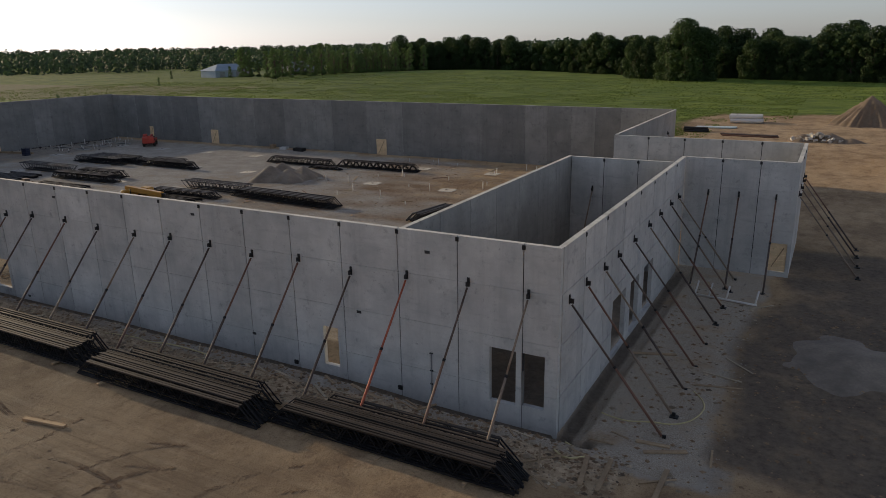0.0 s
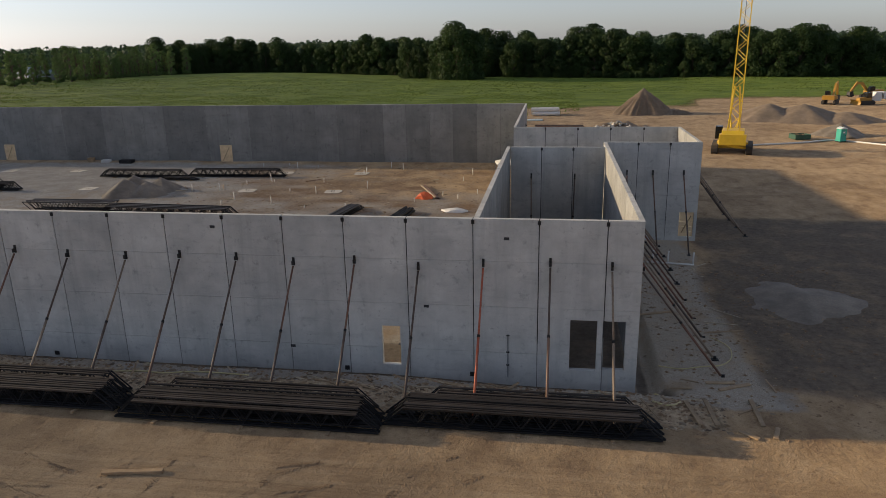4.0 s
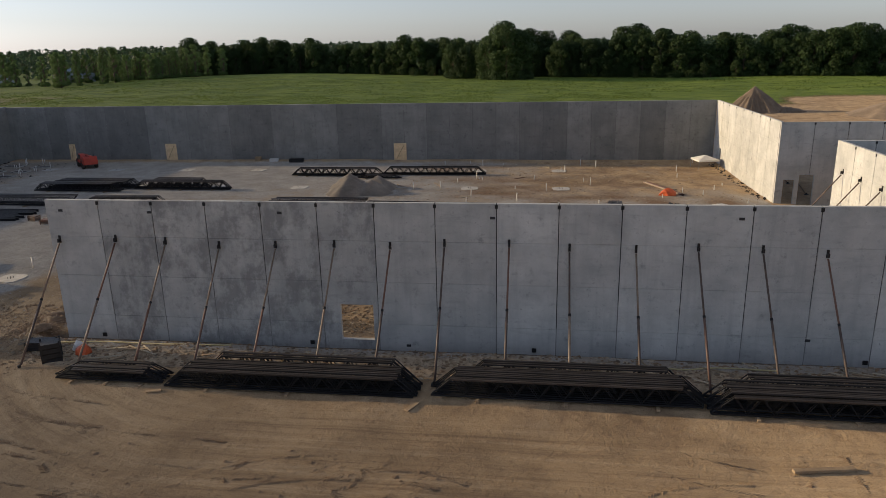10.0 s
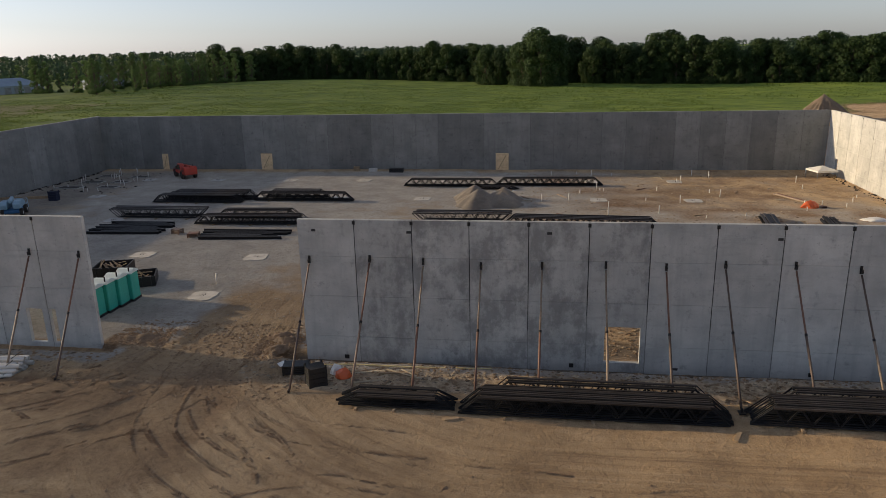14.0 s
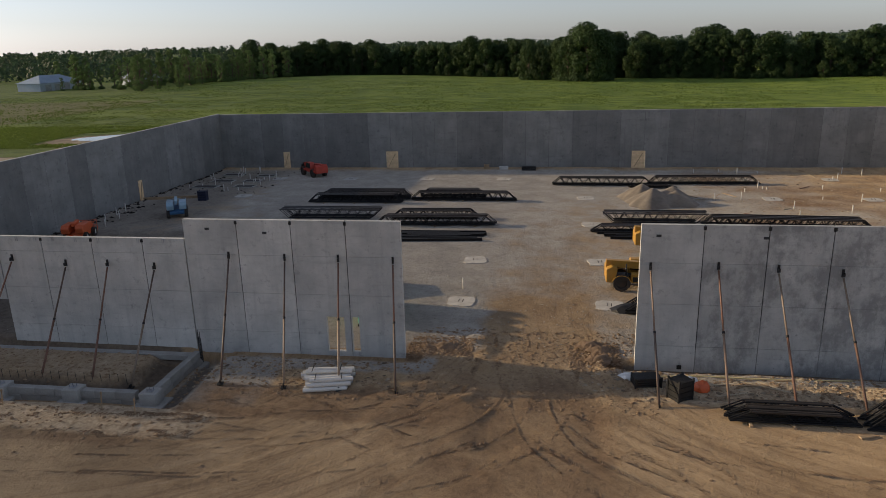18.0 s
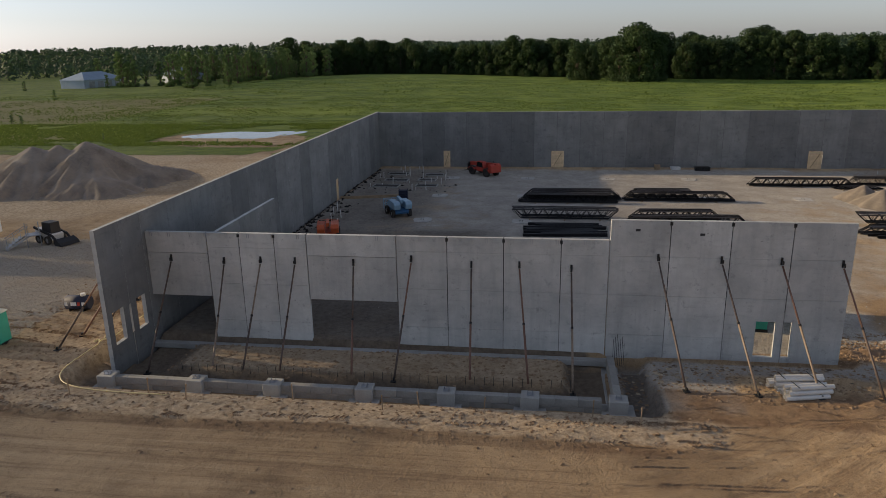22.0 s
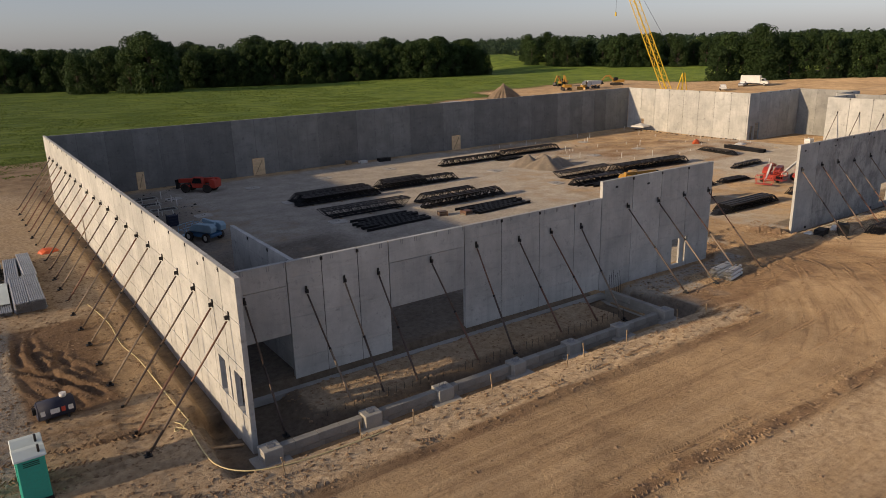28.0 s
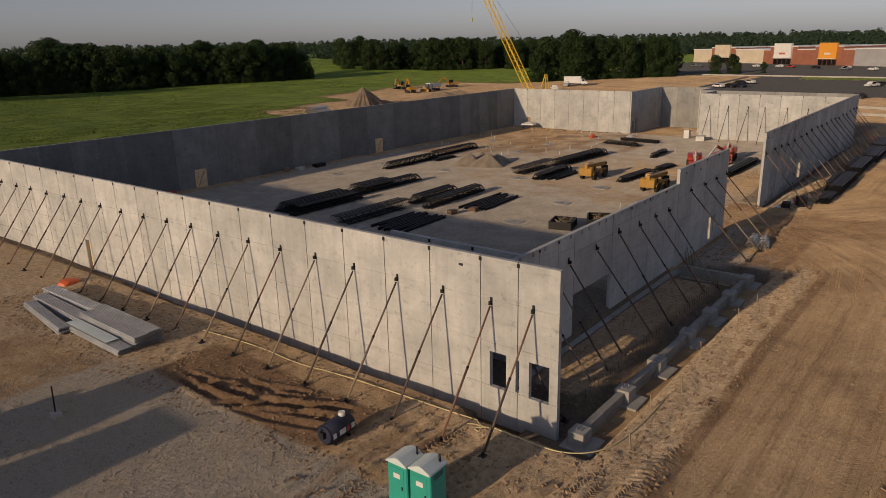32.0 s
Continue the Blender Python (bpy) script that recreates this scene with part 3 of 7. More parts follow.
    # dark mask: damp diggings and trenches, plus wall shade put into the colour
    damp_shade = inside(x, y + 0.15 * wob, -125.4, -96.9, 21.2, 26.8, 0.3) * (0.5 + 0.35 * inside(x, y, -126, -96, 21, 22.4, 0.3))
    fill = np.maximum(fill, inside(x + 0.2 * wob, y, -96.5, -90.8, 19.8, 26.6, 0.6) * 0.95)
    fill = np.maximum(fill, inside(x + 0.2 * wob, y, -91, -82, 24.2, 26.6, 0.5) * 0.8)
    # soil dragged in through the gap by wheels
    fill = fill * (1 - 0.8 * inside(x + 0.25 * wob, y, -79.6, -72.4, 15, 60, 1.2) * (1 - smooth(31, 48, y + 0.6 * wob)))
    # west floor and dock doorways: shade of the walls painted in with damp
    damp_shade = np.maximum(damp_shade, inside(x + 0.6 * wob, y + 0.4 * wob, -125.4, -104, 27, 56, 3) * 0.66)
    damp_shade = np.maximum(damp_shade, inside(x, y + 0.3 * wob, -125.4, -106, 27, 35, 0.6) * 0.9)
    damp_shade = np.maximum(damp_shade, inside(x + 0.4 * wob, y, -125.4, -112, 50, 91, 3) * 0.55)
    damp_shade = np.maximum(damp_shade, inside(x, y, -126.5, -125.4, 19, 91, 0.2) * 0.6)
    damp_shade = np.maximum(damp_shade, inside(x + 0.1 * wob, y, -96.3, -94.7, 19.6, 25.6, 0.2) * 0.9)
    damp_shade = np.maximum(damp_shade, inside(x, y, -99.4, -97.2, 22.0, 26.0, 0.2) * 0.95)
    damp_shade = np.maximum(damp_shade, inside(x + 0.1 * wob, y + 0.1 * wob, -128.0, -125.4, 18.8, 26.0, 0.3) * 0.72)
    damp_shade = np.maximum(damp_shade, inside(x, y, -125.3, -121, 21.4, 27.5, 0.3) * 0.85)
    damp_shade = np.maximum(damp_shade, inside(x, y + 0.1 * wob, -125, -98, 25.9, 27.6, 0.2) * 0.85)
    damp_shade = np.maximum(damp_shade, inside(x, y, -73, -9.6, 26.0, 27.0, 0.2) * 0.85)
    damp_shade = np.maximum(damp_shade, inside(x + 0.1 * wob, y, -11.6, -10.9, 26, 53, 0.2) * 0.8)
    # east ground: the building's shadow painted in along with damp soil
    damp_shade = np.maximum(damp_shade, inside(x + 0.5 * wob, y + 0.3 * wob, -5.5, 16, 26.5, 62, 1.5) * 0.72)
    # floor behind the front wall and in the box room: indoor shade painted dark
    damp_shade = np.maximum(damp_shade, inside(x, y + 0.15 * wob, -70.5, -22, 27.1, 29.8, 0.4) * 0.7)
    damp_shade = np.maximum(damp_shade, inside(x, y, -19.4, -11.8, 27, 51, 0.3) * 0.7)
    clay = inside(x + 0.2 * wob, y, -134.6, -129.4, 29.5, 44.5, 0.6) * 0.75
    clay = np.maximum(clay, inside(x + 0.2 * wob, y + 0.2 * wob, -84, -80, 26.8, 29, 0.4) * 0.7)
    clay = np.maximum(clay, inside(x + 0.2 * wob, y + 0.2 * wob, -74, -71, 26.5, 29.3, 0.4) * 0.7)
    clay = np.maximum(clay, inside(x + 0.2 * wob, y + 0.1 * wob, -95, -80, 18.6, 22.3, 0.5) * 0.62)
    clay = np.maximum(clay, inside(x + 0.3 * wob, y + 0.3 * wob, -84, -72, 13, 25, 1.5) * 0.5)
    clay = np.maximum(clay, inside(x + 0.3 * wob, y, -141, -129, 18.5, 30, 0.8) * (0.30 + 0.7 * lattice(x / 4, y / 0.9, 96)))
    clay = np.maximum(clay, inside(x, y, -60, -21, 54, 90, 3) * (0.42 + 0.5 * lattice(x / 3.5, y / 2, 44)))
    clay = np.maximum(clay, inside(x, y + 0.08 * wob, -131, -92, 15.5, 16.4, 0.25) * 0.6)
    sand = inside(x, y + 0.1 * wob, -133, -92, 16.2, 19.6, 0.5) * 0.75
    sand = np.maximum(sand, inside(x + 0.2 * wob, y, -134.5, -127, 18, 30, 1) * 0.55)
    sand = np.maximum(sand, inside(x + 0.2 * wob, y, -136, -126.8, 44, 90, 1) * 0.6)
    sand = np.maximum(sand, inside(x, y + 0.1 * wob, -71, -8, 22.6, 25.0, 0.4) * 0.85)
    sand = np.maximum(sand, inside(x, y + 0.1 * wob, -122, -99, 22.8, 26.2, 0.4) * 0.5)
    sand = np.maximum(sand, inside(x, y + 0.5 * lattice(x / 6, y * 0, 92), -320, 40, -120, 7.6, 0.25) * (1 - smooth(-72, -36, x + 2 * wob)) * smooth(-60, -24, y + 2 * wob) * (0.52 + 0.3 * lattice(x / 9, y / 4, 95)))
    clay = np.maximum(clay, inside(x, y + 0.8 * lattice(x / 6, y * 0, 92), -150, -60, 7.8, 8.8, 0.3) * 0.62)
    sand = np.maximum(sand, inside(x + 0.3 * wob, y + 0.5 * wob, -190, -127, 54, 103, 3) * (0.62 + 0.6 * lattice(x / 7, y / 5, 97)))
    turn_e = inside(x, y, -77.5, -58, 7, 36, 3.0)
    turn_w = inside(x, y, -98, -79.5, 9, 33, 3.0)
    road = inside(x, y + 0.2 * wob, -400, 20, -400, 18.5, 1.5)
    for name, val in (("road", road), ("mown", mown), ("sand", sand), ("damp_shade", damp_shade), ("clay", clay), ("turn_east", turn_e), ("turn_west", turn_w), ("grass", grass), ("fill", fill), ("stone", stone), ("dry", dry), ("asphalt", asphalt)):
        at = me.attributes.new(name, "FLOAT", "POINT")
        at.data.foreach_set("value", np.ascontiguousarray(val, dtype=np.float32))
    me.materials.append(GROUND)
    ob = new("ground", me)
    return tagged(ob, "rutted sandy construction soil with meadow grass beyond", "ground", kind="structure")


build_ground()


# ---- precast walls ----
TOP, LOW, THICK = 8.46, 7.27, 0.26
GROOVES = (1.57, 4.02, 6.36)


def panel_mesh(w, z0, z1, voids, grooves, t=THICK, gap=0.024):
    """A panel with its openings cut through and shallow reveal lines across its outer face (at y = 0, thickness to +y)."""
    cuts_x = sorted({gap, w - gap, *[min(max(v, gap), w - gap) for a in voids for v in a[:2]]})
    cuts_z = {z0, z1, *[v for a in voids for v in a[2:]]}
    for g in grooves:
        if z0 + 0.1 < g < z1 - 0.1:
            cuts_z |= {g - 0.024, g + 0.024}
    cuts_z = sorted(cuts_z)
    nx, nz = len(cuts_x) - 1, len(cuts_z) - 1

    def depth(i, k):
        if not (0 <= i < nx and 0 <= k < nz):
            return None
        cx, cz = (cuts_x[i] + cuts_x[i + 1]) / 2, (cuts_z[k] + cuts_z[k + 1]) / 2
        for a in voids:
            if a[0] < cx < a[1] and a[2] < cz < a[3]:
                return None
        return 0.03 if any(abs(cz - g) < 0.0241 for g in grooves) else 0.0
    bm = bmesh.new()
    quad = lambda *p: bm.faces.new([bm.verts.new(q) for q in p])
    for i in range(nx):
        for k in range(nz):
            d = depth(i, k)
            if d is None:
                continue
            a, b, c, e = cuts_x[i], cuts_x[i + 1], cuts_z[k], cuts_z[k + 1]
            quad((a, d, c), (b, d, c), (b, d, e), (a, d, e))
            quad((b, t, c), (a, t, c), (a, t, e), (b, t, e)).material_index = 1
            for (di, dk), p, q in (((-1, 0), (a, c), (a, e)), ((1, 0), (b, e), (b, c)), ((0, -1), (b, c), (a, c)), ((0, 1), (a, e), (b, e))):
                o = depth(i + di, k + dk)
                if o is None:
                    quad((p[0], t, p[1]), (p[0], d, p[1]), (q[0], d, q[1]), (q[0], t, q[1]))
                elif o > d:
                    quad((p[0], o, p[1]), (p[0], d, p[1]), (q[0], d, q[1]), (q[0], o, q[1]))
    bmesh.ops.remove_doubles(bm, verts=list(bm.verts), dist=0.001)
    me = bpy.data.meshes.new("panel")
    bm.to_mesh(me)
    bm.free()
    me.materials.append(CONCRETE)
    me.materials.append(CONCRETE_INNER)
    return me


PLATE = None
PANEL_CACHE = {}


def wall(name, origin, along, joints, z1, openings=(), label="", z0=-0.6, grooves=GROOVES, plates=True, inner_face=None, stained=(0, 0)):
    """A run of precast panels. along: unit direction; the outer face looks to the right of it. joints: distances from origin."""
    global PLATE
    ang = math.degrees(math.atan2(along[1], along[0]))
    base = pose(origin[0], origin[1], 0, 0, 0, ang)
    w = thing(name, label or "grey precast concrete wall panels, dark joints, propped by steel braces", "wall", base, kind="structure")
    js = sorted(joints)
    for a, b in zip(js, js[1:]):
        tops = z1(0.5 * (a + b)) if callable(z1) else z1
        vo = [(o[0] - a, o[1] - a, o[2], o[3]) for o in openings if o[1] > a + 0.02 and o[0] < b - 0.02]
        wet = stained[0] < 0.5 * (a + b) < stained[1]
        key = (round(b - a, 2), tops, z0, inner_face is None, wet) if not vo else None
        me = PANEL_CACHE.get(key) if key else None
        if me is None:
            me = panel_mesh(b - a, z0, tops, vo, grooves)
            # the east walls swap in the inner tone brightened for sun
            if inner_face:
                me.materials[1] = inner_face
            elif wet:
                me.materials[0] = STAINED
            if key:
                PANEL_CACHE[key] = me
        piece("panel", me, w, pose(a, 0, 0))
    if PLATE is None:
        bm = bmesh.new()
        box(bm, (0, -0.012, 0), (0.16, 0.03, 0.20))
        tube(bm, (0, -0.05, 0.02), (0, 0, 0.02), 0.04, 6)
        PLATE = to_mesh("joint_plate", bm, BLACK)
    bm, low, inner = bmesh.new(), bmesh.new(), bmesh.new()
    js_rng = random.Random(len(name) + int(js[-1] * 10))
    for j in js[1:-1]:
        t = min(z1(j - 0.3), z1(j + 0.3)) if callable(z1) else z1
        lows = [o for o in openings if o[0] + 0.05 < j < o[1] - 0.05]
        bottom = max([o[3] for o in lows], default=z0)
        split = max(bottom + 0.05, js_rng.uniform(1.2, 3.4))
        box(bm, (j, THICK / 2, (split + t - 0.03) / 2), (0.05, THICK - 0.10, t - 0.03 - split))
        box(low, (j, THICK / 2, (bottom + split) / 2), (0.05, THICK - 0.04, split - bottom))
        box(inner, (j, THICK - 0.024, (bottom + t) / 2), (0.05, 0.03, t - bottom))
        if plates:
            piece("joint_plate", PLATE, w, pose(j, 0, t - 0.16))
    if len(js) > 2:
        part("joint_sealant", bm, SEALANT, w)
        part("joint_grout", low, GROUT, w)
        part("joint_filler", inner, GROUT_DARK, w)
    else:
        bm.free()
        low.free()
        inner.free()
    return w


def spread(a, b, step=3.2):
    n = max(1, round((b - a) / step))
    return [a + (b - a) * i / n for i in range(n + 1)]


FY = 26.87
P = [-11.57, -13.26, -16.45, -19.62, -22.92, -26.1, -29.28, -32.45, -35.65, -38.8, -41.98, -45.2, -48.45, -51.75, -54.92, -58.1, -61.3, -64.45, -67.68, -70.93]
wall("wall_front_east", (-70.93, FY), (1, 0), [p + 70.93 for p in P], TOP,
     [(a + 70.93, b + 70.93, c, d) for a, b, c, d in ((-24.35, -23.4, 0.6, 2.75), (-14.86, -13.56, 0.78, 3.45), (-13.3, -12.2, 0.88, 3.45), (-53.93, -52.04, 0.55, 2.65))], stained=(2.5, 19.5))
W = [-97.0, -93.7, -90.42, -87.19, -83.97]
wall("wall_front_west", (-97.0, FY), (1, 0), [p + 97.0 for p in W], TOP,
     [(a + 97, b + 97, c, d) for a, b, c, d in ((-88.67, -87.58, 0.45, 2.65), (-87.19 + 0.04, -86.69, 0.45, 2.65))])
K = [-121.35, -119.27, -117.02, -114.98]
K2 = [-109.42, -106.38, -103.04, -99.73, -97.03]
wall("wall_dock_west", (-121.35, FY), (1, 0), [p + 121.35 for p in K], LOW)
wall("wall_dock_east", (-109.42, FY), (1, 0), [p + 109.42 for p in K2], LOW)
for nm, a, b in (("wall_dock_header_1", -125.40, -121.36), ("wall_dock_header_2", -114.96, -109.44)):
    hd = thing(nm, "grey precast header panels over an open dock doorway", "wall", pose(a, FY, 0), kind="structure")
    piece("panel", panel_mesh(b - a, 3.13, 5.92, [], ()), hd)
    piece("panel", panel_mesh(b - a, 5.95, LOW, [], ()), hd)
NLX, NLY0, FARY = -125.68, 22.0, 91.6
wall("wall_west", (NLX, FARY + 0.3), (0, -1), [FARY + 0.3 - v for v in [22.0, 24.32, 26.56] + spread(29.85, 91.9, 3.27)], TOP + 0.1,
     [(FARY + 0.3 - b, FARY + 0.3 - a, c, d) for a, b, c, d in ((25.0, 26.0, 1.5, 3.5), (24.22, 24.43, 1.62, 3.4), (22.5, 23.65, 1.5, 3.5), (68.1, 68.95, 0.1, 2.8))],
     "sunlit grey precast concrete side wall, propped by steel braces")
wall("wall_far", (-19.86, FARY + 0.26), (-1, 0), [-19.86 - v for v in spread(-125.42, -19.86, 3.27)], TOP,
     [(-19.86 - b, -19.86 - a, c, d) for a, b, c, d in ((-64.36, -62.5, 0.2, 2.79), (-99.78, -97.98, 0.3, 2.82), (-115.71, -114.7, 0.3, 2.8))],
     "long grey precast concrete rear wall with boarded openings")
EX = -11.57
wall("wall_east", (EX, FY + 0.28), (0, 1), [0] + spread(3.0, 26.78, 3.3), 8.44, [(8.2, 10.9, 0.1, 3.3), (12.0, 14.0, 0.1, 3.2), (15.2, 17.6, 0.1, 3.2)], inner_face=CONCRETE_SUN)
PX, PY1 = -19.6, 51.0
wall("wall_partition", (PX, PY1 + 0.26), (0, -1), [PY1 + 0.26 - v for v in spread(FY + 0.28, PY1 + 0.26, 3.3)], 8.44, inner_face=CONCRETE_SUN)
wall("wall_box_rear", (PX + 0.28, PY1), (1, 0), spread(0, EX - 0.28 - PX - 0.28, 2.6), 8.42, inner_face=CONCRETE_SUN)
wall("wall_wing_south", (EX + 0.02, 53.93), (1, 0), spread(0, 7.6, 2.55), 8.42, [(6.15, 7.35, 0.5, 2.6)], inner_face=CONCRETE_SUN)
wall("wall_wing_east", (-3.97, 53.95), (0, 1), spread(0, 10.85, 3.6), 8.42, inner_face=CONCRETE_SUN)
wall("wall_wing_north", (-19.86, 64.54), (1, 0), spread(0, 15.6, 3.1), 8.42, [(0.75, 1.8, 0.1, 2.7), (2.2, 3.6, 0.1, 3.2)], inner_face=CONCRETE_SUN)
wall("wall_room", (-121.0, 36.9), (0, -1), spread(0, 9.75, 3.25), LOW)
wall("wall_inner_east", (-19.86, FARY), (0, -1), [v for v in spread(0, FARY - 64.82, 3.35)], TOP, [(3.4, 4.2, 0.1, 2.5)], inner_face=CONCRETE_SUN)


# ---- porch foundation and footings ----
BLOCK = plain("concrete_block", (0.335, 0.325, 0.295), 0.9, vary=0.2, big=1.1, fine=12, relief=0.01, tint=0.25)

def foundation():
    f = thing("porch_foundation", "grey cast concrete porch foundation wall with square piers", "foundation", kind="structure")
    bm = bmesh.new()
    box(bm, (0, 0, 0), (1.19, 0.4, 0.435))
    block = to_mesh("block", bm, BLOCK, 0.014)
    for c in range(2):
        for i in range(24):
            x = -125.2 + 0.6 + i * 1.2 + (0.0 if c else 0.3)
            if x < -97.3:
                piece("block", block, f, pose(x, 21.05 + random.uniform(-0.006, 0.006), -0.28 + c * 0.445 - 0.05 + random.uniform(-0.004, 0.004)))
        for i in range(4):
            piece("block", block, f, pose(-96.75 + random.uniform(-0.006, 0.006), 22.1 + i * 1.2 + (0.0 if c else 0.2), -0.28 + c * 0.445, 0, 0, 90))
    bm = bmesh.new()
    box(bm, (-111.0, 20.95, -0.62), (28.4, 1.0, 0.3))
    part("strip_footing", bm, FOOTING, f, bevel=0.03)
    bm = bmesh.new()
    box(bm, (-96.75, 24.2, -0.62), (1.0, 4.9, 0.3))
    part("strip_footing", bm, FOOTING, f, bevel=0.03)
    bm = bmesh.new()
    box(bm, (-111.2, 26.5, -0.12), (28.6, 0.5, 0.35))
    part("ledge", bm, FOOTING, f, bevel=0.02)
    pier = bmesh.new()
    box(pier, (0, 0, 0.0), (0.95, 0.85, 1.1))
    pier_me = to_mesh("pier", pier, FOOTING, 0.025)
    foot = bmesh.new()
    box(foot, (0, 0, 0), (1.7, 1.7, 0.35))
    foot_me = to_mesh("spread_footing", foot, FOOTING, 0.03)
    bolt = bmesh.new()
    for i in range(4):
        a = i * math.tau / 4 + 0.78
        tube(bolt, (0.17 * math.cos(a), 0.17 * math.sin(a), 0), (0.17 * math.cos(a), 0.17 * math.sin(a), 0.16), 0.018, 6)
    box(bolt, (0, 0, 0.012), (0.36, 0.34, 0.024))
    bolt_me = to_mesh("anchor_plate", bolt, GREYMETAL)
    for x in (-125.2, -119.85, -115.35, -110.16, -105.7, -101.28, -96.75):
        piece("pier", pier_me, f, pose(x, 21.0, -0.1, 0, 0, random.uniform(-2, 2)))
        piece("spread_footing", foot_me, f, pose(x, 20.85, -0.42, 0, 0, random.uniform(-2, 2)))
        piece("anchor_plate", bolt_me, f, pose(x, 21.0, 0.45))


foundation()

PAD_XY = [(x, y) for y in (83.4, 70.9, 58.2, 45.7, 35.8) for x in (-113.3, -103.0, -92.3, -81.8, -71.6, -51.2, -40.8)]


def pads():
    rs = random.Random(4)
    bm = bmesh.new()
    pts = []
    for i in range(14):
        a = i * math.tau / 14
        sq = 1 / max(abs(math.cos(a)), abs(math.sin(a)))
        pts.append((math.cos(a) * sq * 1.0 * rs.uniform(0.9, 1.05), math.sin(a) * sq * 1.0 * rs.uniform(0.88, 1.05)))
    lo = [bm.verts.new((x, y, -0.2)) for x, y in pts]
    hi = [bm.verts.new((x * 0.96, y * 0.96, 0.05)) for x, y in pts]
    bm.faces.new(hi)
    for i in range(14):
        bm.faces.new((lo[i], lo[(i + 1) % 14], hi[(i + 1) % 14], hi[i]))
    slab = to_mesh("slab", bm, PAD)
    bm = bmesh.new()
    tube(bm, (0, 0, 0), (0, 0, 0.15), 0.02, 6)
    bolt = to_mesh("anchor_bolt", bm, BLACK)
    for x, y in PAD_XY:
        if x > -55 and y < 60 or (x, y) in ((-113.3, 45.7), (-113.3, 35.8), (-103.0, 35.8), (-103.0, 45.7), (-92.3, 35.8)):
            continue
        t = thing("column_footing", "pale cast concrete column footing set in the floor fill", "footing",
                  pose(x, y, gz(x, y), 0, 0, rs.uniform(-8, 8) + 90 * rs.randint(0, 3)), group="column footings")
        piece("slab", slab, t)
        for sx in (-0.14, 0.14):
            for sy in (-0.14, 0.14):
                piece("anchor_bolt", bolt, t, pose(sx, sy, 0))


pads()


# ---- wall braces ----
def brace_master(run, rise, material, label):
    """A pipe brace with its foot at the origin, leaning towards +y to a shoe on the wall."""
    b = thing("wall_brace", label, "brace", group="wall braces")
    d = Vector((0, run, rise))
    bm = bmesh.new()
    tube(bm, d * 0.03, d * 0.52, 0.062, 8)
    part("pole", bm, material, b)
    bm = bmesh.new()
    tube(bm, d * 0.52, d * 0.97, 0.050, 8)
    part("inner_pole", bm, material, b)
    bm = bmesh.new()
    tube(bm, d * 0.512, d * 0.528, 0.074, 8)
    part("collar", bm, BLACK, b)
    bm = bmesh.new()
    box(bm, (0, 0, 0.03), (0.3, 0.36, 0.06))
    box(bm, (0, 0.02, 0.13), (0.08, 0.16, 0.2))
    part("foot_plate", bm, BLACK, b)
    bm = bmesh.new()
    box(bm, (0, run - 0.03, rise + 0.06), (0.12, 0.05, 0.42))
    box(bm, (0, run - 0.13, rise), (0.09, 0.18, 0.2))
    part("wall_shoe", bm, BLACK, b, "black steel wall shoe")
    return b


BR_FRONT = brace_master(5.0, 5.75, BRACE, "rust-brown steel pipe brace propping the concrete wall")
BR_FRONT.matrix_basis = pose(-12.99, FY - 5.0, 0.45)
BR_RED = brace_master(5.0, 5.75, BRACE_RED, "red-painted steel pipe brace propping the concrete wall")
BR_RED.matrix_basis = pose(-19.12, FY - 5.0, 0.45)
BR_PORCH = brace_master(4.3, 5.85, BRACE, "brown steel pipe brace standing in the dug porch strip")
BR_PORCH.matrix_basis = pose(-123.8, FY - 4.3, -0.3)
BR_SIDE = brace_master(4.4, 5.75, BRACE, "weathered steel pipe brace propping the side wall")
BR_SIDE.matrix_basis = pose(NLX - 4.4, 23.42, 0.55, 0, 0, -90)
rb = random.Random(11)
front_braces = ((-15.9, 0.12), (-22.33, -0.25), (-25.5, 0.0), (-28.8, -0.18), (-31.85, 0.0), (-34.95, 0.04), (-38.1, -0.1), (-41.4, -0.08), (-44.5, 0.08), (-47.9, 0.06), (-51.0, -0.15),
                (-54.06, -0.1), (-57.45, -0.2), (-60.6, -0.28), (-63.8, -0.1), (-66.95, 0.0), (-70.24, -0.1))
for x, up in front_braces:
    copy_thing(BR_FRONT, pose(x, FY - 5.0, 0.45 + up, 0, 0, rb.uniform(-1.2, 1.2)))
for x, lean in ((-94.32, 1.1), (-90.9, 1.25), (-87.7, 1.1), (-84.5, 0.95)):
    copy_thing(BR_FRONT, pose(x + lean, FY - 4.9, 0.45 + rb.uniform(-0.1, 0.08), 0, 0, math.degrees(math.atan2(lean, 4.9))))
for x, lean, up in ((-120.32, 0.5, -0.1), (-117.95, 0.0, 0.0), (-115.75, 0.03, 0.0), (-112.08, 0.7, 0.0), (-108.51, -0.4, 0.3), (-104.93, 0.3, 0.03), (-102.13, 0.75, 0.1), (-99.12, 0.13, -0.05)):
    copy_thing(BR_PORCH, pose(x + lean, FY - 4.3, -0.3 + up, 0, 0, math.degrees(math.atan2(lean, 4.3))))
y = 25.88
while y < 91:
    copy_thing(BR_SIDE, pose(NLX - 4.4, y, 0.55 + rb.uniform(-0.1, 0.1), 0, 0, -90 + rb.uniform(-1.5, 1.5)))
    y += 3.27 if y > 26 else 3.14
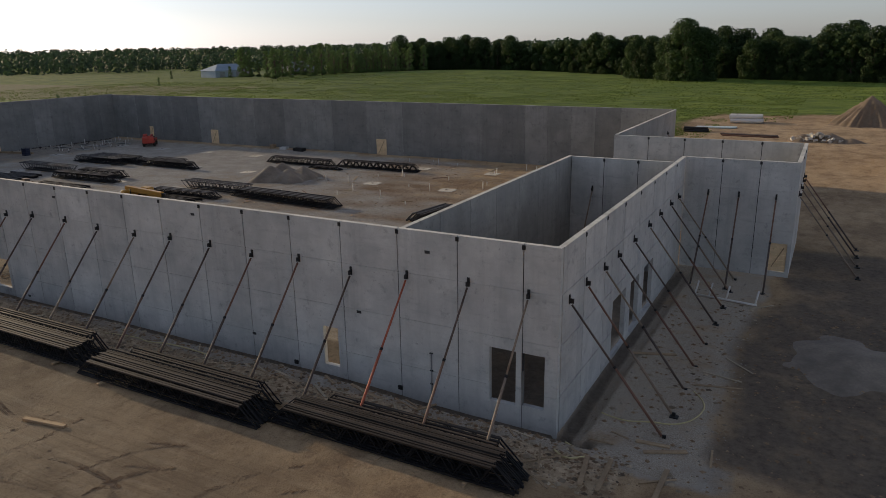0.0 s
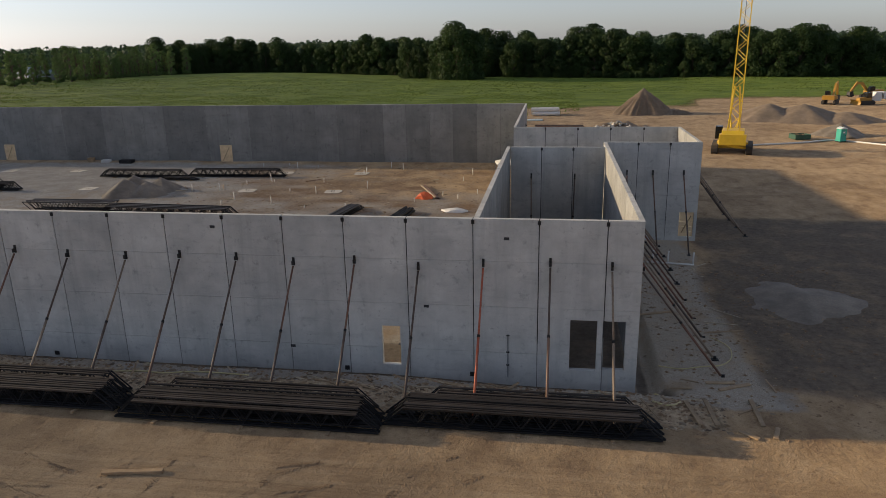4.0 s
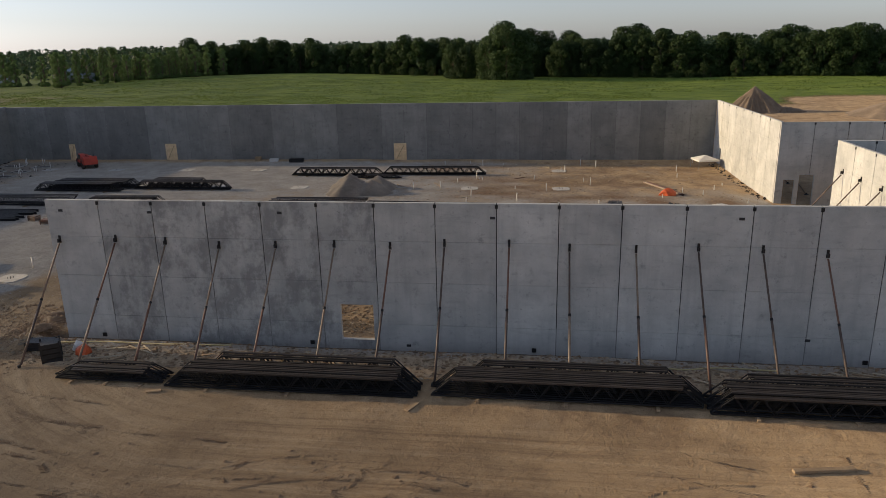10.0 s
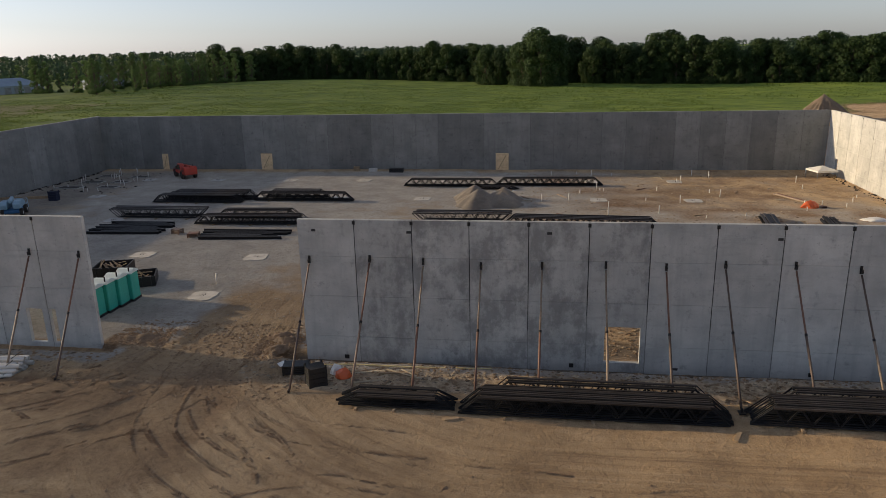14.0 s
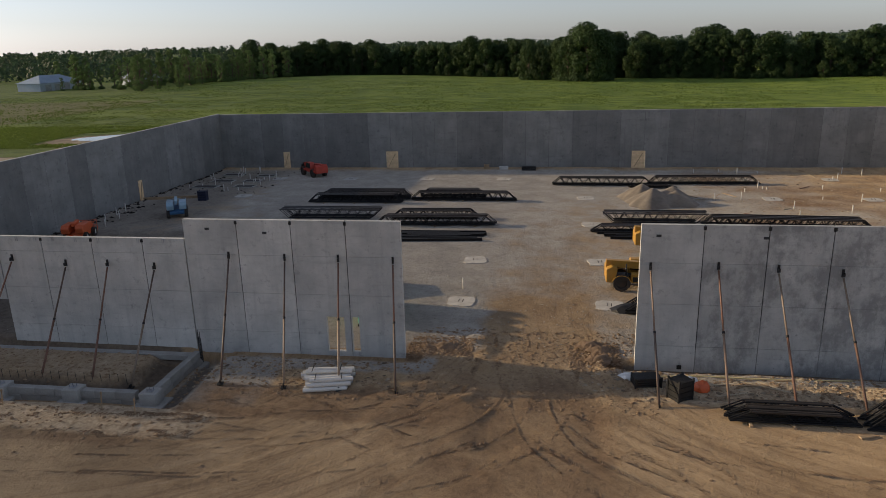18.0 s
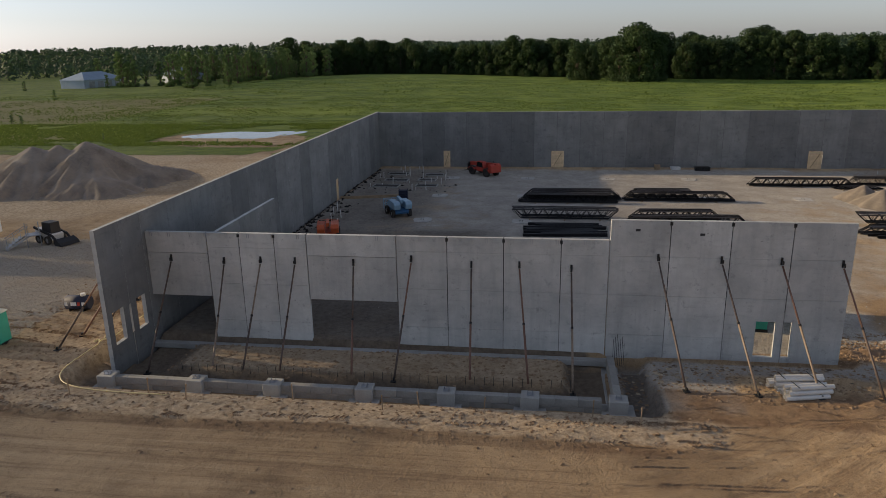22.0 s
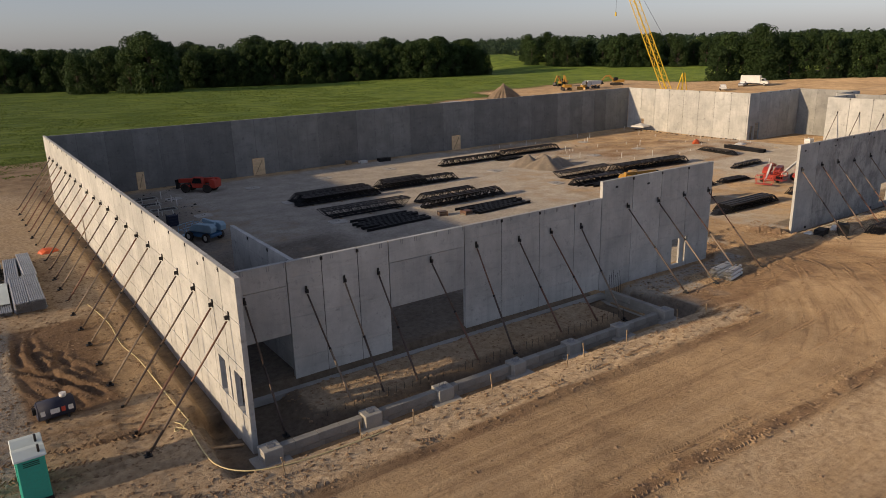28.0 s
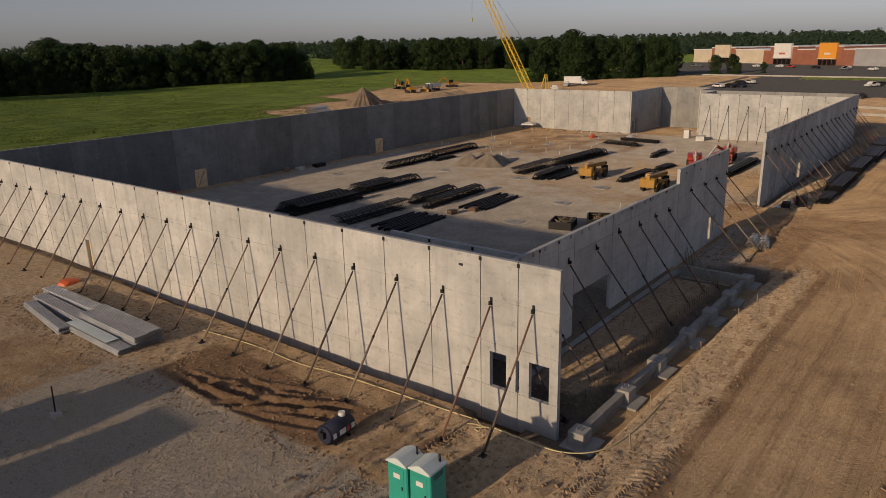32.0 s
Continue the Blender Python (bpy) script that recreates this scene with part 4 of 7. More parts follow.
for y in (28.2, 30.2, 33.1, 36.0, 39.2, 42.6, 45.6, 48.9, 51.7):
    copy_thing(BR_SIDE, pose(EX + 4.4, y, 0.1 + rb.uniform(-0.1, 0.1), 0, 0, 90 + rb.uniform(-3, 3)))
for x in (-9.9, -7.6, -5.2):
    copy_thing(BR_SIDE, pose(x, 53.93 - 4.4, 0.12, 0, 0, rb.uniform(-2, 2)))
for y in (55.6, 58.6, 61.4, 63.6):
    copy_thing(BR_SIDE, pose(-3.97 + 4.4, y, 0.15, 0, 0, 90 + rb.uniform(-2, 2)))
for y in (49.3, 46.1, 42.9, 39.7, 36.4, 33.1, 29.8):
    copy_thing(BR_SIDE, pose(PX - 4.4, y, 0.4, 0, 0, -90 + rb.uniform(-3, 3)))
copy_thing(BR_SIDE, pose(-17.4, PY1 - 4.4, 0.3, 0, 0, 3))
copy_thing(BR_SIDE, pose(-14.4, PY1 - 4.4, 0.3, 0, 0, -3))
for y in (69, 75, 81, 87):
    copy_thing(BR_SIDE, pose(-19.6 + 4.4, y, 0.3, 0, 0, 90))


# ---- boarded openings ----
def board(x, y, w, z0, z1, deg=0):
    t = thing("boarded_opening", "plywood boards closing a wall opening", "boarding", pose(x, y, 0, 0, 0, deg), group="boarded openings")
    n = 5
    h = (z1 - z0) / n
    for i in range(n):
        bm = bmesh.new()
        box(bm, (random.uniform(-0.01, 0.01), 0, z0 + h * (i + 0.5)), (w, 0.03, h - 0.02))
        part("board", bm, PLYWOOD, t)
    bm = bmesh.new()
    bar(bm, (-w * 0.3, -0.04, z0 + 0.3), (w * 0.3, -0.04, z1 - 0.3), 0.07)
    part("batten", bm, LUMBER, t)
    return t


for a, b, c, d in ((-64.36, -62.5, 0.2, 2.79), (-99.78, -97.98, 0.3, 2.82), (-115.71, -114.7, 0.3, 2.8)):
    board((a + b) / 2, FARY - 0.03, b - a - 0.05, c + 0.02, d - 0.03)
board(NLX + THICK + 0.03, 68.52, 0.8, 0.12, 2.78, 90)
board(-4.78, 54.06, 1.15, 0.52, 2.58)


# ---- steel joists ----
JOISTS = {}


def joist_mesh(L, depth=0.86, flip=False):
    """An open-web joist laid upside down: the long chord at the bottom, bent-rod web, sloping ends."""
    key = (round(L, 1), depth, flip)
    if key in JOISTS:
        return JOISTS[key]
    bm = bmesh.new()
    z0, z1 = 0.04, depth
    e = 0.95
    lo, hi = (0, e) if not flip else (e, 0)
    box(bm, (0, 0, z0), (L - 2 * lo, 0.11, 0.075))
    bar(bm, (-L / 2 + lo, 0, z0), (-L / 2 + hi, 0, z1), 0.045)
    bar(bm, (L / 2 - lo, 0, z0), (L / 2 - hi, 0, z1), 0.045)
    n = max(6, int((L - 2 * e) / 0.55) // 2 * 2)
    xs = [-L / 2 + e + (L - 2 * e) * i / n for i in range(n + 1)]
    for i in range(n):
        za, zb = (z1, z0) if i % 2 == 0 else (z0, z1)
        bar(bm, (xs[i], 0, za), (xs[i + 1], 0, zb), 0.035)
    me = to_mesh("joist", bm, STEEL)
    me.materials.append(STEEL_TOP)
    bm = bmesh.new()
    bm.from_mesh(me)
    k = len(bm.faces)
    box(bm, (0, 0, z1), (L - 2 * hi, 0.11, 0.075))
    bm.faces.ensure_lookup_table()
    for f in bm.faces[k:]:
        f.material_index = 1
    bmesh.ops.recalc_face_normals(bm, faces=list(bm.faces))
    bm.to_mesh(me)
    bm.free()
    JOISTS[key] = me
    return me


def joist_stack(x0, x1, y0, n, pitch=0.15, depth=0.86, deg=0.0, flip=False, where="on the sandy ground"):
    rs = random.Random(int(x0 * 7 + y0 * 13))
    L = x1 - x0
    c = ((x0 + x1) / 2, y0 + (n - 1) * pitch / 2)
    t = thing("joist_stack", "dark primed steel roof joist bundle " + where, "steel joists", pose(c[0], c[1], gz(*c) + 0.12, 0, 0, deg), group="joist stacks")
    me = joist_mesh(L, depth, flip)
    for i in range(n):
        y = (i - (n - 1) / 2) * pitch
        ob = piece("joist", me, t, pose(rs.uniform(-0.14, 0.14), y, rs.uniform(-0.015, 0.02) + (0.06 if i % 4 == 2 else 0), rs.uniform(-2, 2), 0, rs.uniform(-0.15, 0.15)))
    bm = bmesh.new()
    box(bm, (0, 0, 0), (0.14, n * pitch + 0.5, 0.12))
    me = to_mesh("skid", bm, LUMBER, 0.008)
    for sx in (-0.33, 0, 0.33):
        piece("skid", me, t, pose(sx * L, 0, -0.08))
    return t


F = "in front of the wall"
for a, b, y, n in ((-23.0, -11.1, 21.0, 10), (-35.45, -23.1, 20.25, 11), (-47.75, -35.45, 20.6, 10), (-61.15, -48.6, 20.55, 10)):
    joist_stack(a, b, y, n, where=F)
    if a < -20:
        joist_stack(a + 1.3, b - 0.5, y + n * 0.15 + 0.1, 4, depth=0.95, where=F)
joist_stack(-67.3, -61.5, 20.7, 9, depth=0.5, where=F)
I = "on the fill inside"
for a, b, y, n, dp, dg in ((-103.6, -92.5, 67.2, 7, 0.86, 0), (-103.0, -92.0, 69.0, 16, 0.8, 0), (-91.7, -79.5, 68.8, 8, 0.86, 0), (-91.0, -83.2, 70.8, 8, 0.8, 0),
                           (-93.0, -81.0, 56.9, 8, 0.86, 2), (-92.0, -83.0, 59.6, 9, 0.8, 2), (-75.3, -63.1, 78.8, 8, 0.86, 0), (-63.4, -50.2, 79.8, 8, 0.86, 1),
                           (-66.0, -60.5, 77.0, 5, 0.3, 0), (-61.2, -46.4, 57.0, 12, 0.86, -3), (-71.8, -61.5, 55.0, 8, 0.6, 2), (-70.6, -60.6, 34.2, 11, 0.7, 0),
                           (-57.0, -42.0, 34.4, 9, 0.6, 0), (-67.5, -58.0, 44.3, 8, 0.5, -3), (-57.0, -51.6, 43.6, 8, 0.35, -3), (-47.0, -39.5, 49.0, 6, 0.5, 4), (-39.5, -32.5, 58.5, 9, 0.5, 82)):
    joist_stack(a, b, y, n, depth=dp, deg=dg, where=I)
for a, b, y in ((-104.0, -93.2, 59.2), (-70.4, -60.6, 58.6)):
    joist_stack(a, b, y, 6, 0.32, 0.9, 0, True, I)


def beam_pile(x0, x1, y0, n, pitch, deg, label):
    rs = random.Random(int(-x0 * 3 + y0))
    c = ((x0 + x1) / 2, y0 + n * pitch / 2)
    t = thing("beam_pile", label, "steel beams", pose(c[0], c[1], gz(*c), 0, 0, deg), group="beam piles")
    for i in range(n):
        L = (x1 - x0) * rs.uniform(0.6, 1.0)
        bm = bmesh.new()
        for dz in (0.03, 0.27):
            box(bm, (0, 0, dz), (L, 0.2, 0.03))
        box(bm, (0, 0, 0.15), (L, 0.03, 0.24))
        part("beam", bm, STEEL, t).matrix_basis = pose(rs.uniform(-1, 1) * (x1 - x0 - L) / 2, (i - n / 2) * pitch, 0, 0, 0, rs.uniform(-2, 2))
    return t


beam_pile(-102.8, -94.6, 52.6, 11, 0.42, 2, "loose dark steel beams laid flat on the fill")
beam_pile(-91.0, -81.4, 51.4, 8, 0.4, 3, "loose dark steel beams laid flat on the fill")
beam_pile(-71.5, -62.5, 53.0, 5, 0.4, 1, "dark steel beams laid beside the joists")


# ---- soil and stone heaps ----
SPOIL = plain("spoil_soil", (0.235, 0.155, 0.094), 0.95, vary=0.3, big=1.2, fine=7, relief=0.06, dirt=(0.16, 0.10, 0.06))
def heap(name, label, material, x, y, peaks, n=30, furrow=0.0, seed=1, size=None):
    """A heap: peaks are (dx, dy, height, radius); furrow cuts run-off lines down the sides."""
    R = size or max(math.hypot(p[0], p[1]) + p[3] for p in peaks) * 1.05
    rs = random.Random(seed)
    bm = bmesh.new()
    grid = []
    m = n * 2
    for j in range(m + 1):
        row = []
        for i in range(m + 1):
            u, v = (i / m * 2 - 1) * R, (j / m * 2 - 1) * R
            h = 0
            for px_, py_, ph, pr in peaks:
                d = math.hypot(u - px_, v - py_)
                a = math.atan2(v - py_, u - px_)
                rr = pr * (1 + 0.12 * math.sin(a * 3 + px_ + seed) + 0.07 * math.sin(a * 7 + seed))
                f = furrow * math.sin(a * 26 + 3 * noise.noise((a * 3, d * 0.15, seed))) * min(1, d / pr * 2)
                h = max(h, ph * max(0, 1 - d / rr) ** 0.95 + (f if d < rr * 0.95 else 0))
            h += 0.10 * noise.noise((u * 0.9, v * 0.9, seed)) * (1 if h > 0.1 else 0)
            row.append(bm.verts.new((u, v, h - 0.12)))
        grid.append(row)
    for j in range(m):
        for i in range(m):
            q = (grid[j][i], grid[j][i + 1], grid[j + 1][i + 1], grid[j + 1][i])
            if max(v.co.z for v in q) > -0.10:
                bm.faces.new(q).smooth = True
    bmesh.ops.delete(bm, geom=[v for v in bm.verts if not v.link_faces], context="VERTS")
    return solid(name, bm, material, label, "heap", pose(x, y, gz(x, y)))


heap("gravel_mound", "pale crushed stone in several tipped cones on the fill", GRAVELHEAP, -63.6, 69.0,
     [(-1.8, 1.8, 1.9, 2.6), (1.6, 2.0, 1.6, 2.5), (-1.0, -1.2, 2.0, 3.0), (1.5, -0.8, 1.7, 2.6)], 30, seed=2)
heap("sand_mound", "tall pale sand mound with run-off furrows", SAND, 3.5, 160, [(0, 0, 5.7, 6.2), (6.5, -1.5, 1.3, 4)], 40, 0.26, 3)
heap("soil_mound", "long brown soil mound beside the haul route", SAND, 31, 146, [(-4, 2, 3.2, 8), (2, 0, 3.2, 9), (9, -3, 2.0, 7)], 26, 0.05, 5)
heap("gravel_mound", "small grey stone pile beyond the wing", GRAVELHEAP, 31, 121, [(0, 0, 2.2, 4.2)], 16, seed=6)
heap("topsoil_mound", "broad dark topsoil mound at the site edge", TOPSOIL, -160.5, 73, [(-1.5, 2, 6.0, 9.5), (4.5, 5, 2.4, 6.5), (-8, 0, 5.6, 9.5), (-5, 1, 5.7, 8.0), (2, -3, 2.6, 6.5)], 42, 0.30, 7)
tagged(heap("gravel_spread", "low spread of grey gravel on the bare soil", GRAVELHEAP, 0.3, 40.0, [(0, 0, 0.7, 4.3)], 18, seed=8), kind="stuff")
heap("rubble_mound", "heap of broken pale rubble and soil", SAND, -4.5, 131, [(-2, 0, 1.3, 2.6), (2, 1, 1.5, 3), (5, 0, 0.9, 2)], 20, 0.12, 9)
heap("spoil_mound", "small brown spoil heap at the gap", SPOIL, -81.6, 28.2, [(0, 0, 0.36, 0.9), (1.5, 0.2, 0.3, 0.8), (-1.3, -0.3, 0.28, 0.7)], 16, 0.10, 10)
heap("spoil_mound", "small brown spoil heap at the wall end", SPOIL, -72.6, 28.2, [(0, 0, 0.32, 0.8), (-0.7, 0.7, 0.3, 0.7), (-0.2, -1.2, 0.28, 0.7)], 16, 0.10, 12)
bm = bmesh.new()
for i in range(70):
    a = random.uniform(0, math.tau)
    r = random.uniform(0, 4.2)
    s = random.uniform(0.2, 0.7)
    box(bm, (r * math.cos(a), r * 0.5 * math.sin(a), max(0, 1.1 - r * 0.25) + s * 0.2), (s, s * random.uniform(0.5, 1), s * 0.6), Euler((random.random() * 3, random.random() * 3, random.random() * 3)).to_matrix())
solid("rubble_blocks", bm, PAD, "broken pale concrete blocks tipped on the rubble heap", "rubble", pose(-4.2, 130.8, gz(-4, 131)), kind="stuff")


# ---- machines ----
def wheel(parent, x, y, r, w, rim=GREYMETAL):
    """A tyre with tread lugs and a dished rim; axle along y."""
    bm = bmesh.new()
    prof = [(r * 0.58, -w / 2), (r * 0.9, -w / 2), (r, -w * 0.36), (r, w * 0.36), (r * 0.9, w / 2), (r * 0.58, w / 2)]
    n = 20
    rings = []
    for i in range(n):
        a = i * math.tau / n
        k = 1.0 if i % 2 else 0.955
        rings.append([bm.verts.new((math.cos(a) * pr * (k if pr > r * 0.95 else 1), pw, math.sin(a) * pr * (k if pr > r * 0.95 else 1))) for pr, pw in prof])
    for i in range(n):
        A, B = rings[i], rings[(i + 1) % n]
        for j in range(len(prof)):
            bm.faces.new((A[j], A[(j + 1) % len(prof)], B[(j + 1) % len(prof)], B[j]))
    wh = part("wheel", bm, RUBBER, parent)
    wh.matrix_basis = pose(x, y, r)
    bm = bmesh.new()
    tube(bm, (0, -w * 0.3, 0), (0, w * 0.3, 0), r * 0.57, 16)
    tube(bm, (0, -w * 0.42, 0), (0, w * 0.42, 0), r * 0.22, 8)
    part("rim", bm, rim, wh)
    return wh


def telehandler(x, y, deg, paint, label, boom_up=2.0):
    t = thing("telehandler", label, "telehandler", pose(x, y, gz(x, y), 0, 0, deg) @ Matrix.Scale(0.88, 4), group="telehandlers")
    bm = bmesh.new()
    prism(bm, [(-2.45, 0.62), (2.3, 0.62), (2.5, 0.95), (2.2, 1.15), (-1.9, 1.18), (-2.5, 1.0)], -0.55, 0.55, axis="y")
    part("chassis", bm, BLACK, t, bevel=0.03)
    bm = bmesh.new()
    prism(bm, [(-3.0, 0.75), (-2.2, 0.7), (-2.1, 1.95), (-2.55, 2.1), (-3.0, 1.85)], -1.05, 1.05, axis="y")
    part("counterweight", bm, paint, t, bevel=0.05)
    bm = bmesh.new()
    prism(bm, [(-1.0, 0.75), (1.3, 0.75), (1.35, 1.25), (0.6, 1.5), (-1.0, 1.55)], -1.12, -0.55, axis="y")
    part("engine_hood", bm, paint, t, bevel=0.05)
    for gx, gw in ((-0.62, 0.5), (0.95, 0.55)):
        bm = bmesh.new()
        box(bm, (gx, -1.13, 1.05), (gw, 0.03, 0.42))
        part("grille", bm, BLACK, t)
    bm = bmesh.new()
    tube(bm, (-1.4, -0.85, 1.2), (-1.4, -0.85, 2.3), 0.06, 8)
    part("exhaust", bm, BLACK, t)
    bm = bmesh.new()
    prism(bm, [(-1.15, 0.8), (0.55, 0.8), (0.75, 1.45), (0.35, 2.35), (-0.95, 2.35), (-1.15, 1.5)], 0.35, 1.1, axis="y")
    cab = part("cab", bm, paint, t, bevel=0.03)
    bm = bmesh.new()
    prism(bm, [(-1.0, 1.45), (0.6, 1.45), (0.28, 2.22), (-0.88, 2.22)], 0.33, 1.115, axis="y")
    part("window", bm, GLASS_DARK, cab)
    bm = bmesh.new()
    box(bm, (0, 0, 0), (6.3, 0.48, 0.6))
    boom = part("boom", bm, paint, t, bevel=0.03)
    boom.matrix_basis = pose(0.15, -0.12, boom_up, 0, 3, 0)
    bm = bmesh.new()
    box(bm, (3.3, 0, -0.02), (1.0, 0.3, 0.38))
    part("inner_boom", bm, BLACK, boom)
    bm = bmesh.new()
    box(bm, (3.55, -0.1, 0.95), (0.15, 1.1, 1.1))
    box(bm, (3.45, -0.12, 1.5), (0.35, 0.3, 0.6))
    part("fork_carriage", bm, BLACK, t)
    for s in (-0.45, 0.25):
        bm = bmesh.new()
        box(bm, (4.2, s, 0.42), (1.2, 0.12, 0.06))
        box(bm, (3.63, s, 0.75), (0.08, 0.12, 0.7))
        part("fork", bm, BLACK, t)
    for wx in (-1.75, 1.75):
        for wy in (-0.98, 0.98):
            wheel(t, wx, wy, 0.74, 0.45, STEEL_TOP)
            bm = bmesh.new()
            prism(bm, [(wx + 0.8 * math.cos(a), 0.66 + 0.76 * math.sin(a)) for a in np.linspace(0.35, 2.8, 7)] + [(wx + 0.74 * math.cos(a), 0.66 + 0.71 * math.sin(a)) for a in np.linspace(2.8, 0.35, 7)], wy - 0.24, wy + 0.24, axis="y")
            part("mudguard", bm, paint, t)
    return t


telehandler(-69.0, 39.75, 0, YELLOW, "yellow telehandler with its boom lowered, parked on the fill")
telehandler(-65.9, 49.6, 0, YELLOW, "yellow telehandler with its boom lowered, beside joists")
telehandler(-109.2, 86.0, 135, RED, "red telehandler with black forks parked by the wall", 1.75)


def boom_lift(x, y, deg, paint, base_paint, label, reach=4.2, lift=24):
    t = thing("boom_lift", label, "boom lift", pose(x, y, gz(x, y), 0, 0, deg), group="boom lifts")
    bm = bmesh.new()
    prism(bm, [(-1.5, 0.42), (1.5, 0.42), (1.6, 0.7), (1.2, 0.95), (-1.2, 0.95), (-1.6, 0.7)], -0.75, 0.75, axis="y")
    part("chassis", bm, base_paint, t, bevel=0.03)
    bm = bmesh.new()
    prism(bm, [(-1.9, 1.0), (0.9, 1.0), (0.95, 1.35), (0.2, 1.75), (-1.7, 1.8), (-2.0, 1.5)], -1.0, -0.28, axis="y")
    prism(bm, [(-1.9, 1.0), (0.9, 1.0), (0.95, 1.35), (0.2, 1.75), (-1.7, 1.8), (-2.0, 1.5)], 0.28, 1.0, axis="y")
    part("turntable", bm, paint, t, bevel=0.05)
    a = Vector((-1.5, 0, 1.75))
    b = a + Vector((reach * math.cos(radians(lift)), 0, reach * math.sin(radians(lift))))
    bm = bmesh.new()
    bar(bm, a, b, 0.28, 0.34)
    part("lower_boom", bm, paint, t)
    c = b + Vector((reach * 1.05, 0, -1.35 - 0.3 * math.sin(radians(lift)) * reach))
    bm = bmesh.new()
    bar(bm, b, c, 0.2, 0.24)
    part("upper_boom", bm, WHITE, t)
    bm = bmesh.new()
    cx, cz = c.x + 0.5, max(0.35, c.z - 0.6)
    box(bm, (cx, 0, cz), (0.8, 1.9, 0.06))
    for sx in (-0.4, 0.4):
        for sy in (-0.95, 0.0, 0.95):
            bar(bm, (cx + sx, sy, cz), (cx + sx, sy, cz + 1.05), 0.045)
        for hz in (0.55, 1.05):
            bar(bm, (cx + sx, -0.95, cz + hz), (cx + sx, 0.95, cz + hz), 0.045)
    for sy in (-0.95, 0.95):
        for hz in (0.55, 1.05):
            bar(bm, (cx - 0.4, sy, cz + hz), (cx + 0.4, sy, cz + hz), 0.045)
    part("basket", bm, paint, t)
    for wx in (-1.1, 1.1):
        for wy in (-0.92, 0.92):
            wheel(t, wx, wy, 0.46, 0.34, WHITE)
    return t


boom_lift(-116.3, 60.3, 118, PALEBLUE, BLUE, "pale blue boom lift folded down on the fill", 1.5, 8)
boom_lift(-121.0, 50.2, 106, ORANGE, ORANGE, "orange boom lift folded down behind the room wall", 1.3, 5)
boom_lift(-50.6, 41.2, 200, RED, RED, "red boom lift with white arm parked inside", 2.6, 12)
boom_lift(-47.3, 38.6, 170, RED, RED, "red boom lift with raised white arm", 3.0, 22)
boom_lift(-42.2, 38.9, 190, ORANGE, RED, "orange boom lift parked near the front wall", 3.0, 18)


def excavator(x, y, deg, label, fold=0.0):
    t = thing("excavator", label, "excavator", pose(x, y, gz(x, y), 0, 0, deg), group="excavators")
    for s in (-1.25, 1.25):
        bm = bmesh.new()
        prism(bm, [(-2.2, 0.15), (-1.9, 0.0), (1.9, 0.0), (2.2, 0.3), (2.2, 0.65), (1.9, 0.95), (-1.9, 0.95), (-2.2, 0.65)], s - 0.3, s + 0.3, axis="y")
        part("track", bm, RUBBER, t, bevel=0.04)
    bm = bmesh.new()
    prism(bm, [(-2.6, 1.15), (1.3, 1.15), (1.4, 1.9), (-1.0, 2.25), (-2.7, 2.2)], -1.35, 1.35, axis="y")
    part("house", bm, YELLOW, t, bevel=0.08)
    bm = bmesh.new()
    prism(bm, [(0.0, 1.9), (1.5, 1.5), (1.55, 2.4), (1.2, 3.05), (0.0, 3.05)], 0.35, 1.35, axis="y")
    part("cab", bm, GLASS_DARK, t, bevel=0.04)
    k = Vector((4.6, -0.3, 4.9 - fold))
    bm = bmesh.new()
    bar(bm, (1.0, -0.3, 1.8), (3.0, -0.3, 4.6 - fold * 0.6), 0.5, 0.65)
    bar(bm, (2.9, -0.3, 4.5 - fold * 0.6), k, 0.45, 0.55)
    part("boom", bm, YELLOW, t)
    bm = bmesh.new()
    bar(bm, k + Vector((-0.4, 0, 0.3)), (6.0, -0.3, 1.8), 0.38, 0.5)
    part("stick", bm, YELLOW, t)
    bm = bmesh.new()
    prism(bm, [(5.6, 1.9), (6.5, 1.7), (6.6, 0.9), (6.0, 0.45), (5.2, 0.7), (5.5, 1.2)], -0.9, 0.3, axis="y")
    part("bucket", bm, BLACK, t)
    return t


excavator(50.0, 181.0, 60, "yellow excavator with raised arm on bare soil")
excavator(66.5, 200.0, 200, "yellow excavator working beyond the sand mound", 1.0)
excavator(82.0, 186.0, 150, "yellow excavator parked on bare soil", 1.4)


